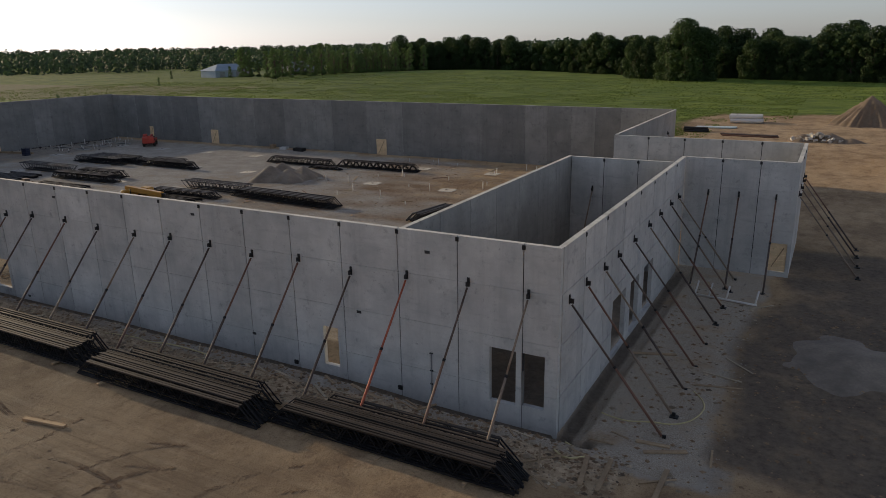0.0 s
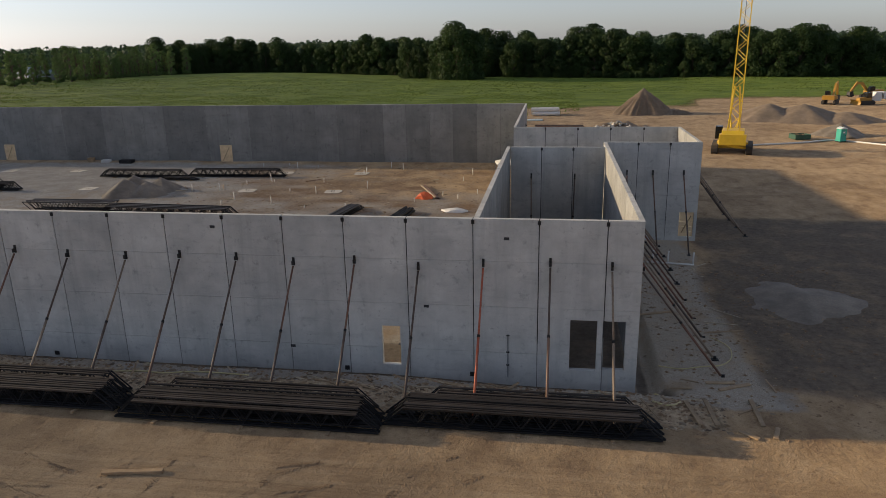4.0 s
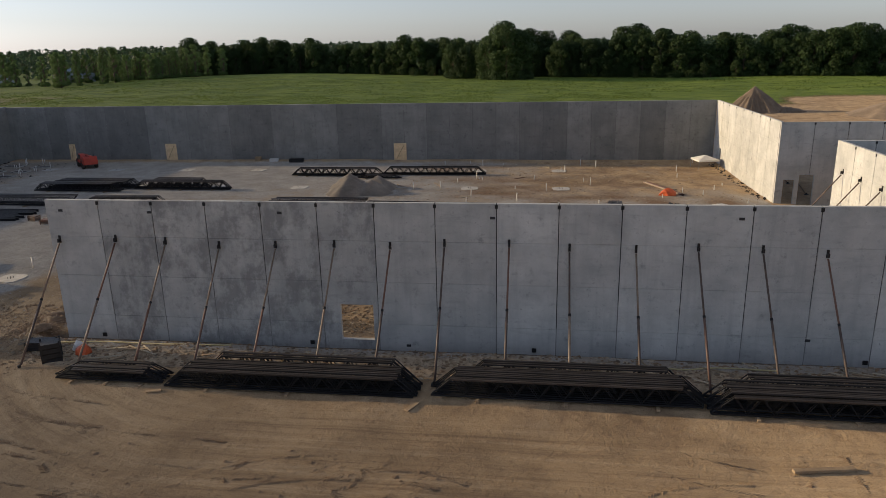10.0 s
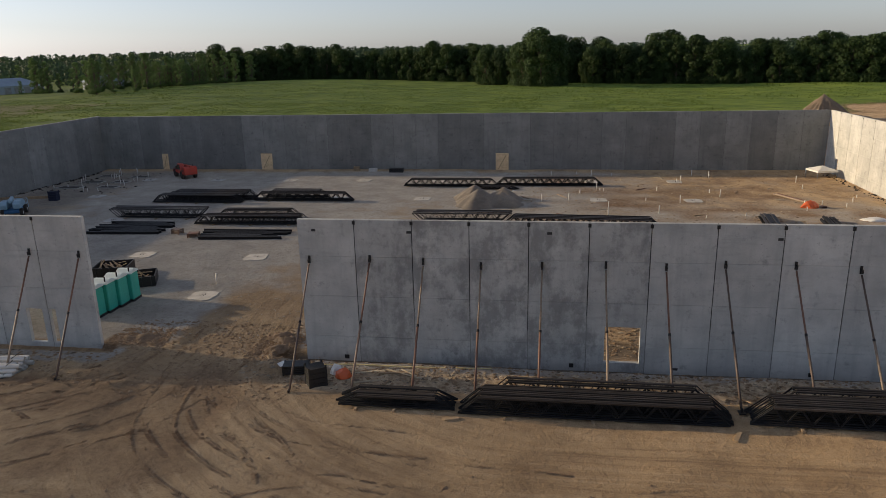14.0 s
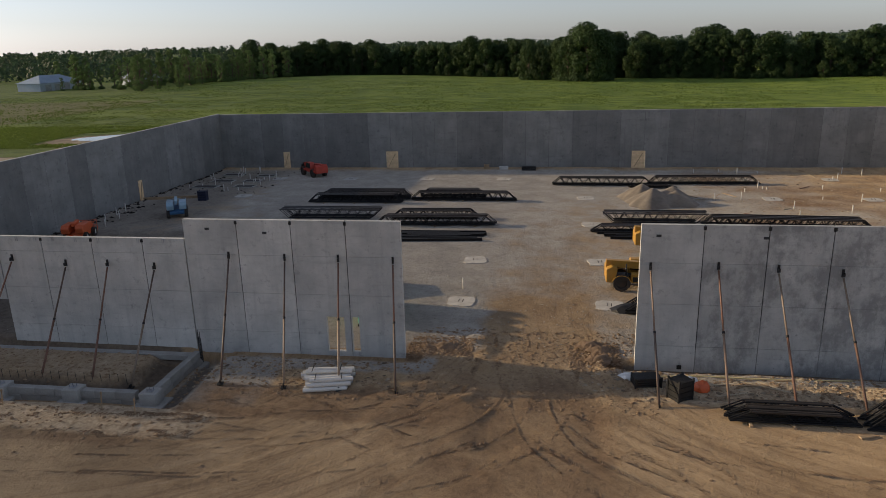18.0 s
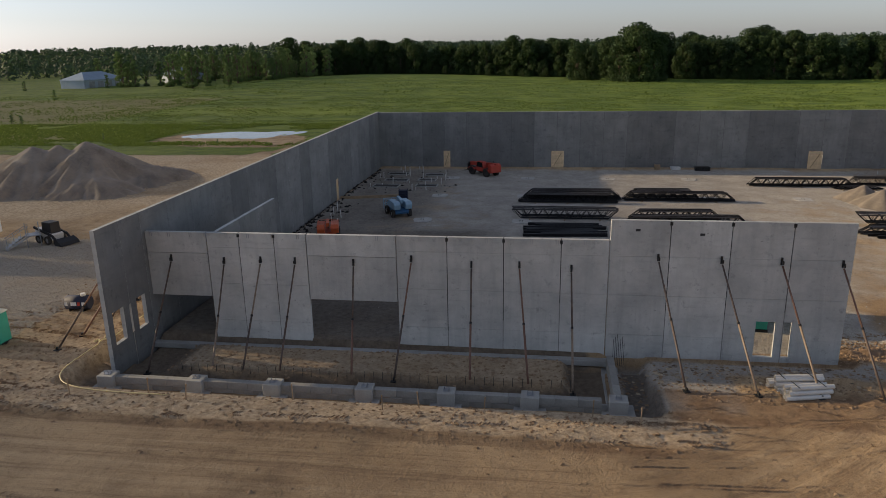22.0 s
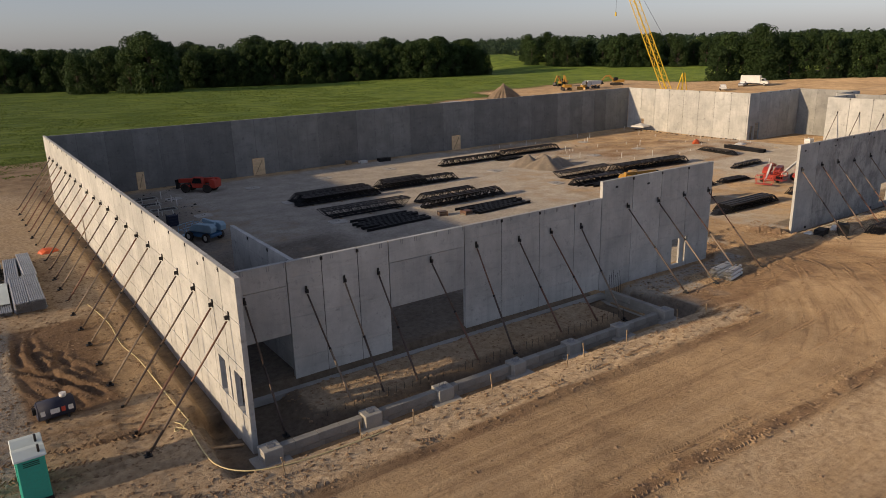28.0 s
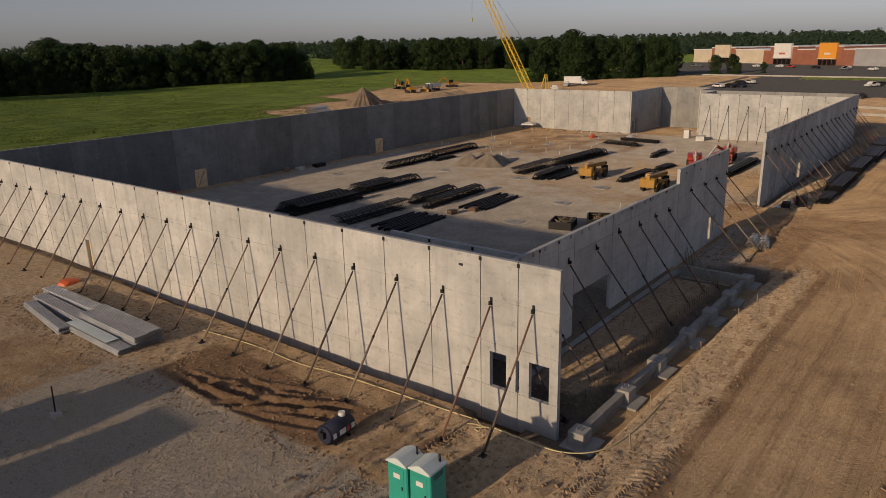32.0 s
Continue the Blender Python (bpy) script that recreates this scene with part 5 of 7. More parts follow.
def lattice_crane(x, y, deg):
    t = thing("crawler_crane", "yellow crawler crane with a long lattice boom", "crane", pose(x, y, gz(x, y), 0, 0, deg))
    for s in (-2.3, 2.3):
        bm = bmesh.new()
        prism(bm, [(-3.6, 0.3), (-3.2, 0.0), (3.2, 0.0), (3.6, 0.3), (3.6, 0.8), (3.2, 1.2), (-3.2, 1.2), (-3.6, 0.8)], s - 0.45, s + 0.45, axis="y")
        part("track", bm, RUBBER, t, bevel=0.05)
    bm = bmesh.new()
    box(bm, (0, 0, 1.0), (2.2, 4.2, 0.9))
    prism(bm, [(-4.2, 1.5), (1.6, 1.5), (1.8, 2.3), (0.9, 3.3), (-3.6, 3.4), (-4.3, 2.8)], -1.5, 1.5, axis="y")
    part("house", bm, CRANE_Y, t, bevel=0.06)
    bm = bmesh.new()
    prism(bm, [(0.4, 1.7), (2.1, 1.7), (2.2, 2.6), (1.8, 3.5), (0.4, 3.5)], 1.5, 2.5, axis="y")
    part("cab", bm, GLASS_DARK, t, bevel=0.04)
    bm = bmesh.new()
    box(bm, (-3.9, 0, 2.2), (1.2, 3.6, 1.5))
    part("counterweight", bm, CRANE_Y, t, bevel=0.05)
    el = radians(55)
    d = Vector((math.cos(el), 0, math.sin(el)))
    u = Vector((-d.z, 0, d.x))
    s = Vector((0, 1, 0))
    L, w = 44.0, 0.75
    foot = Vector((1.3, 0, 2.4))

    def at(k, i, j):
        ww = w * (min(1, 0.35 + k * L / 5) if k * L < 3 else 1.0) * (1 if k < 0.93 else (1.05 - k) / 0.12)
        return foot + d * (k * L) + s * ww * i + u * ww * j
    bm = bmesh.new()
    n = 26
    for i, j in ((-1, -1), (1, -1), (1, 1), (-1, 1)):
        for q in range(n):
            bar(bm, at(q / n, i, j), at((q + 1) / n, i, j), 0.14)
    part("boom_chord", bm, CRANE_Y, t)
    bm = bmesh.new()
    cs = ((-1, -1), (1, -1), (1, 1), (-1, 1))
    for q in range(n):
        for f in range(4):
            a, b = cs[f], cs[(f + 1) % 4]
            if q % 2:
                a, b = b, a
            bar(bm, at(q / n, *a), at((q + 1) / n, *b), 0.07)
    part("boom_lacing", bm, CRANE_Y, t)
    bm = bmesh.new()
    mast = Vector((-2.6, 0, 9.5))
    for sy in (-0.8, 0.8):
        bar(bm, (-0.6, sy, 3.2), mast + Vector((0, sy * 0.4, 0)), 0.2)
        bar(bm, (-3.6, sy, 3.2), mast + Vector((0, sy * 0.4, 0)), 0.14)
    part("gantry", bm, CRANE_Y, t)
    bm = bmesh.new()
    tip = at(0.99, 0, 1)
    tube(bm, mast, tip, 0.035, 5)
    tube(bm, tip, tip + Vector((0.4, 0, -14)), 0.03, 5)
    part("cable", bm, BLACK, t)
    bm = bmesh.new()
    box(bm, tip + Vector((0.4, 0, -14.5)), (0.5, 0.3, 1.0))
    part("hook_block", bm, CRANE_Y, t, bevel=0.05)
    return t


lattice_crane(9.9, 103.0, 76)


def car(x, y, deg, paint, label, kind="car", pickup=False, group="parked cars"):
    t = thing(kind, label, "car", pose(x, y, gz(x, y), 0, 0, deg), group=group)
    bm = bmesh.new()
    if pickup:
        out = [(-2.8, 0.45), (2.8, 0.45), (2.85, 0.95), (1.5, 1.15), (1.0, 1.85), (-0.6, 1.85), (-0.7, 1.15), (-2.8, 1.15)]
    else:
        out = [(-2.25, 0.4), (2.25, 0.4), (2.3, 0.8), (1.35, 0.98), (0.7, 1.5), (-1.2, 1.52), (-2.0, 1.05), (-2.3, 0.95)]
    prism(bm, out, -0.9, 0.9, axis="y")
    part("body", bm, paint, t, bevel=0.08)
    bm = bmesh.new()
    prism(bm, [(1.2, 1.18), (0.88, 1.72), (-0.5, 1.72), (-0.55, 1.18)] if pickup else [(1.15, 1.02), (0.6, 1.43), (-1.1, 1.44), (-1.7, 1.05)], -0.91, 0.91, axis="y")
    part("window", bm, GLASS_DARK, t)
    for wx in (-1.45, 1.45):
        for wy in (-0.85, 0.85):
            wheel(t, wx, wy, 0.36, 0.24)
    return t


def box_truck(x, y, deg):
    t = thing("box_truck", "white box truck parked on the soil beyond the wall", "truck", pose(x, y, gz(x, y), 0, 0, deg))
    bm = bmesh.new()
    box(bm, (-1.6, 0, 2.25), (6.6, 2.5, 2.7))
    part("cargo_box", bm, WHITE, t, bevel=0.05)
    bm = bmesh.new()
    prism(bm, [(1.8, 0.7), (4.3, 0.7), (4.35, 1.5), (3.3, 1.75), (2.9, 2.6), (1.8, 2.65)], -1.1, 1.1, axis="y")
    part("cab", bm, WHITE, t, bevel=0.06)
    bm = bmesh.new()
    prism(bm, [(3.22, 1.78), (2.88, 2.5), (2.1, 2.5), (2.1, 1.78)], -1.11, 1.11, axis="y")
    part("window", bm, GLASS_DARK, t)
    bm = bmesh.new()
    box(bm, (-0.5, 0, 0.75), (8.5, 1.0, 0.3))
    part("frame", bm, BLACK, t)
    for wx in (-3.2, 3.1):
        for wy in (-1.0, 1.0):
            wheel(t, wx, wy, 0.48, 0.35)


box_truck(104, 141, -70)
for x, y, d, p, l in ((109.5, 88, 62, WHITE, "white car parked on the asphalt"), (111, 84.5, 62, BLACK, "dark car parked on the asphalt"), (113, 81.5, 62, NAVY, "dark blue car parked on the asphalt"),
                      (129.5, 86.5, 62, BLACK, "black car parked on the asphalt"), (133.5, 84, 62, WHITE, "white car parked on the asphalt"), (134.5, 40.5, 60, BLACK, "black car parked on the asphalt"), (79, 40, 70, BLACK, "dark pickup at the asphalt edge")):
    car(x, y, d, p, l)
car(128.0, 43.0, 150, WHITE, "white pickup parked on the asphalt", "pickup_truck", True)
car(98.5, 142.5, 20, GREYMETAL, "grey pickup parked beside the box truck", "pickup_truck", True)
car(79, 137, 40, WHITE, "white pickup beyond the inner wall", "pickup_truck", True)


def dump_truck(x, y, deg):
    t = thing("dump_truck", "white dump truck parked among site machines", "truck", pose(x, y, gz(x, y), 0, 0, deg))
    bm = bmesh.new()
    prism(bm, [(-3.6, 1.5), (1.2, 1.3), (1.5, 2.9), (-3.9, 2.7)], -1.25, 1.25, axis="y")
    part("dump_bed", bm, WHITE, t, bevel=0.04)
    bm = bmesh.new()
    prism(bm, [(1.7, 0.8), (4.6, 0.8), (4.6, 1.7), (3.3, 1.9), (3.0, 2.9), (1.7, 2.9)], -1.1, 1.1, axis="y")
    part("cab", bm, WHITE, t, bevel=0.06)
    for wx in (-2.8, -1.5, 3.6):
        for wy in (-1.0, 1.0):
            wheel(t, wx, wy, 0.52, 0.4)


dump_truck(62.5, 180.5, 180)


def bulldozer(x, y, deg):
    t = thing("bulldozer", "yellow bulldozer standing on bare soil", "bulldozer", pose(x, y, gz(x, y), 0, 0, deg))
    for s in (-1.0, 1.0):
        bm = bmesh.new()
        prism(bm, [(-1.7, 0.1), (1.7, 0.1), (2.0, 0.5), (1.6, 1.0), (-1.4, 1.0), (-2.0, 0.6)], s - 0.28, s + 0.28, axis="y")
        part("track", bm, RUBBER, t, bevel=0.04)
    bm = bmesh.new()
    prism(bm, [(-1.4, 0.9), (1.9, 0.9), (1.9, 1.7), (0.3, 1.8), (-1.5, 1.8)], -0.6, 0.6, axis="y")
    part("hood", bm, YELLOW, t, bevel=0.05)
    bm = bmesh.new()
    prism(bm, [(-1.3, 1.7), (0.2, 1.7), (0.1, 2.9), (-1.2, 2.9)], -0.75, 0.75, axis="y")
    part("cab", bm, GLASS_DARK, t, bevel=0.05)
    bm = bmesh.new()
    prism(bm, [(2.4, 0.1), (2.6, 0.1), (2.45, 0.7), (2.65, 1.25), (2.45, 1.25), (2.25, 0.7)], -1.6, 1.6, axis="y")
    part("blade", bm, YELLOW, t)


bulldozer(57.0, 179.0, 200)


def skid_steer(x, y, deg):
    t = thing("skid_steer", "black and white skid steer loader on the gravel", "loader", pose(x, y, gz(x, y), 0, 0, deg))
    bm = bmesh.new()
    prism(bm, [(-1.5, 0.4), (0.9, 0.4), (1.0, 1.0), (-0.3, 1.2), (-1.5, 1.4)], -0.6, 0.6, axis="y")
    part("body", bm, WHITE, t, bevel=0.05)
    bm = bmesh.new()
    prism(bm, [(-0.6, 1.1), (0.8, 1.0), (0.7, 2.05), (-0.5, 2.05)], -0.5, 0.5, axis="y")
    part("cab", bm, BLACK, t, bevel=0.04)
    for s in (-0.72, 0.72):
        bm = bmesh.new()
        bar(bm, (-1.4, s, 1.5), (1.2, s, 0.9), 0.14, 0.2)
        bar(bm, (1.2, s, 0.9), (1.8, s, 0.35), 0.14, 0.2)
        part("lift_arm", bm, BLACK, t)
    bm = bmesh.new()
    prism(bm, [(1.7, 0.1), (2.7, 0.1), (2.5, 0.4), (1.9, 0.7), (1.6, 0.6)], -0.95, 0.95, axis="y")
    part("bucket", bm, BLACK, t)
    for wx in (-0.8, 0.5):
        for wy in (-0.75, 0.75):
            wheel(t, wx, wy, 0.42, 0.3)


skid_steer(-147.0, 46.3, -20)


def steel_steps(x, y, deg):
    t = thing("site_steps", "grey metal trailer steps with rails on gravel", "steps", pose(x, y, gz(x, y), 0, 0, deg))
    for i in range(5):
        bm = bmesh.new()
        box(bm, (i * 0.28, 0, 0.2 + i * 0.2), (0.28, 1.1, 0.05))
        part("tread", bm, GREYMETAL, t)
    for s in (-0.55, 0.55):
        bm = bmesh.new()
        bar(bm, (-0.1, s, 0.05), (1.9, s, 1.15), 0.06, 0.15)
        bar(bm, (-0.1, s, 1.0), (1.9, s, 2.1), 0.05)
        for k in range(4):
            bar(bm, (0.6 * k, s, 0.1 + 0.35 * k), (0.6 * k, s, 1.05 + 0.34 * k), 0.05)
        part("rail", bm, GREYMETAL, t)
    bm = bmesh.new()
    box(bm, (2.2, 0, 1.15), (1.3, 1.3, 0.08))
    for sx in (1.65, 2.75):
        for s in (-0.55, 0.55):
            bar(bm, (sx, s, 0), (sx, s, 2.2), 0.07)
    part("landing", bm, GREYMETAL, t)


steel_steps(-149.6, 43.6, 40)


def site_trailer(x, y, deg, L):
    """White office trailer, long side along its own x."""
    t = thing("office_trailer", "white site office trailer on wheels in the yard", "trailer", pose(x, y, gz(x, y), 0, 0, deg), group="office trailers")
    bm = bmesh.new()
    box(bm, (0, 0, 2.8), (L, 3.2, 3.8))
    part("body", bm, WHITE, t, bevel=0.04)
    bm = bmesh.new()
    box(bm, (0, 0, 4.78), (L + 0.3, 3.5, 0.16))
    part("roof", bm, GREYMETAL, t)
    for sx in (-0.32, 0.0, 0.32):
        bm = bmesh.new()
        box(bm, (sx * L, -1.61, 2.5), (1.1, 0.06, 0.9))
        part("window", bm, GLASS_DARK, t)
    for wx in (-0.7, 0.7):
        for wy in (-1.2, 1.2):
            wheel(t, wx, wy, 0.42, 0.25)
    for sx in (-0.42, 0.42):
        bm = bmesh.new()
        box(bm, (sx * L, 0, 0.45), (0.4, 2.4, 0.9))
        part("support", bm, FOOTING, t)


site_trailer(-156.6, 45.3, 0, 8.0)
site_trailer(-159.4, 40.8, 0, 8.0)


# ---- portable toilets, tank, dumpsters ----
def toilet(x, y, deg, roof=TEAL_ROOF, group="portable toilets"):
    t = thing("portable_toilet", "teal plastic portable toilet with a pale roof", "portable toilet", pose(x, y, gz(x, y), 0, 0, deg), group=group)
    bm = bmesh.new()
    box(bm, (0, 0, 0.08), (1.15, 1.15, 0.16))
    part("skid", bm, BLACK, t, bevel=0.02)
    bm = bmesh.new()
    box(bm, (0, 0, 1.12), (1.08, 1.08, 1.95), taper=0.97)
    part("body", bm, TEAL, t, bevel=0.05)
    bm = bmesh.new()
    prism(bm, [(-0.57, 2.06), (0.57, 2.06), (0.55, 2.14), (0.1, 2.36), (-0.1, 2.36), (-0.55, 2.14)], -0.6, 0.6, axis="y")
    part("roof", bm, roof, t, bevel=0.03)
    bm = bmesh.new()
    box(bm, (0, -0.535, 1.05), (0.72, 0.03, 1.7))
    d = part("door", bm, TEAL, t, bevel=0.01)
    bm = bmesh.new()
    box(bm, (0, -0.556, 1.55), (0.34, 0.012, 0.22))
    part("sign", bm, WHITE, d, "white notice plate")
    bm = bmesh.new()
    box(bm, (0.28, -0.565, 1.05), (0.06, 0.04, 0.14))
    part("handle", bm, BLACK, d)
    for k in range(3):
        bm = bmesh.new()
        box(bm, (0.528, 0, 1.78 + k * 0.08), (0.02, 0.6, 0.03))
        part("vent_slat", bm, BLACK, t)
    bm = bmesh.new()
    tube(bm, (0.35, 0.35, 2.2), (0.35, 0.35, 2.55), 0.05, 8)
    part("vent_pipe", bm, BLACK, t)
    return t


for i in range(4):
    toilet(-87.3 + 0.16 * i, 31.25 + i * 1.16, -90 + (-3, 2, 0, 4)[i])
toilet(-134.6, 24.1, -90)
toilet(-134.6, 22.92, -88)
toilet(28.3, 113.0, 20)


def fuel_tank(x, y, deg):
    t = thing("fuel_tank", "navy blue cylindrical fuel tank with white placards", "tank", pose(x, y, gz(x, y), 0, 0, deg) @ Matrix.Scale(0.84, 4))
    bm = bmesh.new()
    tube(bm, (-0.95, 0, 0.72), (0.95, 0, 0.72), 0.6, 20)
    tube(bm, (0.95, 0, 0.72), (1.03, 0, 0.72), 0.6, 20, 0.48)
    tube(bm, (-1.03, 0, 0.72), (-0.95, 0, 0.72), 0.48, 20, 0.6)
    part("shell", bm, NAVY, t)
    bm = bmesh.new()
    tube(bm, (0.5, 0, 1.28), (0.5, 0, 1.52), 0.2, 12)
    part("fill_cap", bm, WHITE, t, "white filler cap")
    for sx in (-0.6, 0.6):
        bm = bmesh.new()
        prism(bm, [(-0.5, 0.0), (0.5, 0.0), (0.42, 0.34), (-0.42, 0.34)], sx - 0.05, sx + 0.05)
        part("cradle", bm, BLACK, t)
    for sx, m, w in ((-0.75, WHITE, 0.25), (-0.1, WHITE, 0.5), (0.35, RED, 0.22), (0.75, WHITE, 0.28)):
        for sy in (-1, 1):
            bm = bmesh.new()
            prism(bm, [(sy * 0.575, 0.60), (sy * 0.610, 0.60), (sy * 0.586, 0.90), (sy * 0.545, 0.90)], sx - w / 2, sx + w / 2)
            part("placard", bm, m, t)
    bm = bmesh.new()
    box(bm, (-1.12, 0, 0.8), (0.2, 0.3, 0.35))
    tube(bm, (-1.2, 0.1, 1.0), (-0.8, 0.1, 1.38), 0.03, 6)
    part("pump", bm, BLACK, t)


fuel_tank(-133.0, 29.9, 3)


def dumpster(x, y, deg, L, material, label):
    t = thing("dumpster", label, "dumpster", pose(x, y, gz(x, y), 0, 0, deg))
    bm = bmesh.new()
    w, h = 1.1, 0.75
    for s in (-1, 1):
        box(bm, (0, s * w, h / 2 + 0.1), (L, 0.08, h))
        box(bm, (s * L / 2, 0, h / 2 + 0.1), (0.08, 2 * w, h))
    box(bm, (0, 0, 0.12), (L, 2 * w, 0.1))
    part("bin", bm, material, t)
    for i in range(5):
        for s in (-1, 1):
            bm = bmesh.new()
            box(bm, ((i - 2) * L / 5, s * (w + 0.07), h / 2 + 0.1), (0.1, 0.08, h))
            part("rib", bm, material, t)
    bm = bmesh.new()
    for i in range(16):
        bar(bm, (random.uniform(-L / 2.3, L / 2.3), random.uniform(-w, w) * 0.8, random.uniform(0.3, 0.7)), (random.uniform(-L / 2.3, L / 2.3), random.uniform(-w, w) * 0.8, random.uniform(0.5, 1.1)), 0.1, 0.04)
    part("scrap", bm, LUMBER, t)


dumpster(-88.4, 37.9, 25, 3.2, BLACK, "black steel dumpster with scrap lumber inside")
dumpster(-91.6, 40.3, 15, 2.6, BLACK, "black steel tub with lumber sticking out")
dumpster(23.2, 116.0, 10, 2.4, DARKGREEN, "dark green dumpster on bare soil")


# ---- bundles and loose site things ----
def pipe_bundle(x, y, deg, n, L, r, material, label, rows=3):
    t = thing("pipe_bundle", label, "pipes", pose(x, y, gz(x, y), 0, 0, deg), group="pipe bundles")
    bm = bmesh.new()
    tube(bm, (-L / 2, 0, 0), (L / 2, 0, 0), r, 10, caps=False)
    tube(bm, (L / 2, 0, 0), (-L / 2, 0, 0), r * 0.82, 10, caps=False)
    me = to_mesh("pipe", bm, material)
    k = 0
    for row in range(rows):
        for i in range(max(1, n - row)):
            piece("pipe", me, t, pose(random.uniform(-0.25, 0.25), (i - (n - row - 1) / 2) * r * 2.03, r + row * r * 1.75, 0, 0, random.uniform(-1.2, 1.2)))
    for s in (-0.3, 0.3):
        bm = bmesh.new()
        box(bm, (s * L, 0, rows * r * 1.9), (0.04, n * r * 1.6, 0.02))
        part("strap", bm, BLACK, t)
    return t


pipe_bundle(-87.55, 23.1, 9, 4, 2.5, 0.13, PVC, "bundle of white plastic pipes wrapped on the ground", 3)
pipe_bundle(-87.2, 22.25, 13, 4, 2.3, 0.12, PVC, "bundle of white plastic pipes beside the wall", 3)
pipe_bundle(-30.5, 58.0, 82, 5, 7.0, 0.14, STEEL, "bundle of dark steel pipes on the fill", 2)
pipe_bundle(-29.5, 71.0, 112, 2, 7.5, 0.12, BRACE, "rusty pipe lying beside an orange compactor", 1)
pipe_bundle(-18, 157, 5, 4, 6.0, 0.45, PVC, "large pale drain pipes stacked on soil", 2)
pipe_bundle(-22, 145, 8, 6, 7.0, 0.15, TEAL_ROOF, "pale green plastic pipes laid on soil", 1)
pipe_bundle(-15, 133.5, -3, 5, 9.0, 0.12, BRACE, "rusty steel pipes laid along the wall", 2)
pipe_bundle(-24.5, 137.5, 0, 5, 4.0, 0.16, BLACK, "short stack of dark steel sections", 3)


def deck_bundle(x, y, deg, L, w, layers, label):
    """Corrugated steel roof deck in a strapped pile."""
    t = thing("deck_bundle", label, "roof deck", pose(x, y, gz(x, y) + 0.12, 0, 0, deg), group="roof deck bundles")
    n = 7
    bm = bmesh.new()
    pts = []
    for i in range(n):
        a = -w / 2 + w * i / n
        s = w / n
        pts += [(a, 0), (a + s * 0.15, 0.07), (a + s * 0.65, 0.07), (a + s * 0.8, 0)]
    pts.append((w / 2, 0))
    lo = [[bm.verts.new((sx * L / 2, yy, zz)) for yy, zz in pts] for sx in (-1, 1)]
    for i in range(len(pts) - 1):
        bm.faces.new((lo[0][i], lo[0][i + 1], lo[1][i + 1], lo[1][i]))
    ext = bmesh.ops.extrude_face_region(bm, geom=list(bm.faces))
    bmesh.ops.translate(bm, verts=[v for v in ext["geom"] if isinstance(v, bmesh.types.BMVert)], vec=(0, 0, 0.02))
    me = to_mesh("deck_sheet", bm, DECK)
    for k in range(layers):
        piece("deck_sheet", me, t, pose(random.uniform(-0.12, 0.12), random.uniform(-0.04, 0.04), k * 0.065, 0, 0, random.uniform(-0.6, 0.6)))
    for s in (-0.35, 0.35):
        bm = bmesh.new()
        box(bm, (s * L, 0, -0.07), (0.12, w + 0.3, 0.12))
        part("skid", bm, LUMBER, t)
    return t


for x, y, deg, L, w, k, lab in ((-133.95, 51.2, 88.5, 7.3, 0.92, 5, "low corrugated roof deck bundle with a pale flat top sheet"), (-132.85, 51.2, 89.0, 7.3, 0.95, 12, "tall corrugated galvanised roof deck bundle on skids"),
                                (-131.85, 51.3, 89.4, 7.5, 0.95, 12, "long corrugated galvanised roof deck bundle on skids"), (-131.65, 59.2, 89.5, 7.8, 0.98, 9, "corrugated galvanised roof deck bundle beside the braces"),
                                (-132.85, 58.4, 87.6, 7.9, 0.98, 8, "corrugated galvanised roof deck bundle on skids"), (-134.2, 57.9, 83.2, 7.6, 0.72, 6, "narrow corrugated galvanised roof deck bundle lying askew")):
    d = deck_bundle(x, y, deg, L, w, k, lab)
    if "flat top" in lab:
        bm = bmesh.new()
        box(bm, (0.7, -0.04, 0.44), (5.6, 0.84, 0.02))
        part("cover_sheet", bm, TEAL_ROOF, d, "pale flat galvanised cover sheet")


def stub_pipe(x, y, h, r, lean, material=PVC):
    bm = bmesh.new()
    tube(bm, (0, 0, -0.2), (math.sin(lean) * h, 0, h), r, 8)
    tube(bm, (math.sin(lean) * h, 0, h), (math.sin(lean) * h, 0, h + 0.07), r * 1.25, 8)
    return bm


rp = random.Random(31)
STUBS = [to_mesh("riser_pipe", stub_pipe(0, 0, h, 0.05, 0.04 * (i - 1)), PVC) for i, h in enumerate((0.25, 0.45, 0.8, 0.35))]


def riser(x, y, k):
    ob = new("riser_pipe", STUBS[k])
    ob.matrix_basis = pose(x, y, gz(x, y), 0, 0, rp.uniform(0, 360))
    tagged(ob, "white plastic riser pipe standing out of the fill", "pipe", "riser pipes")


for i in range(38):
    riser(rp.uniform(-58, -22), rp.uniform(58, 90), rp.randint(0, 3))
for i in range(26):
    riser(rp.uniform(-124, -114), rp.uniform(74, 90), rp.randint(0, 3))
for x, y in ((-123.4, 60), (-122.8, 57), (-122.2, 58.6), (-123.6, 62), (-121.5, 55), (-82, 38.5), (-40, 48), (-43, 50)):
    riser(x, y, 2)


PIT = plain("dark_pit_soil", (0.045, 0.038, 0.032), 0.8, vary=0.35, big=0.8, fine=6, relief=0.02)


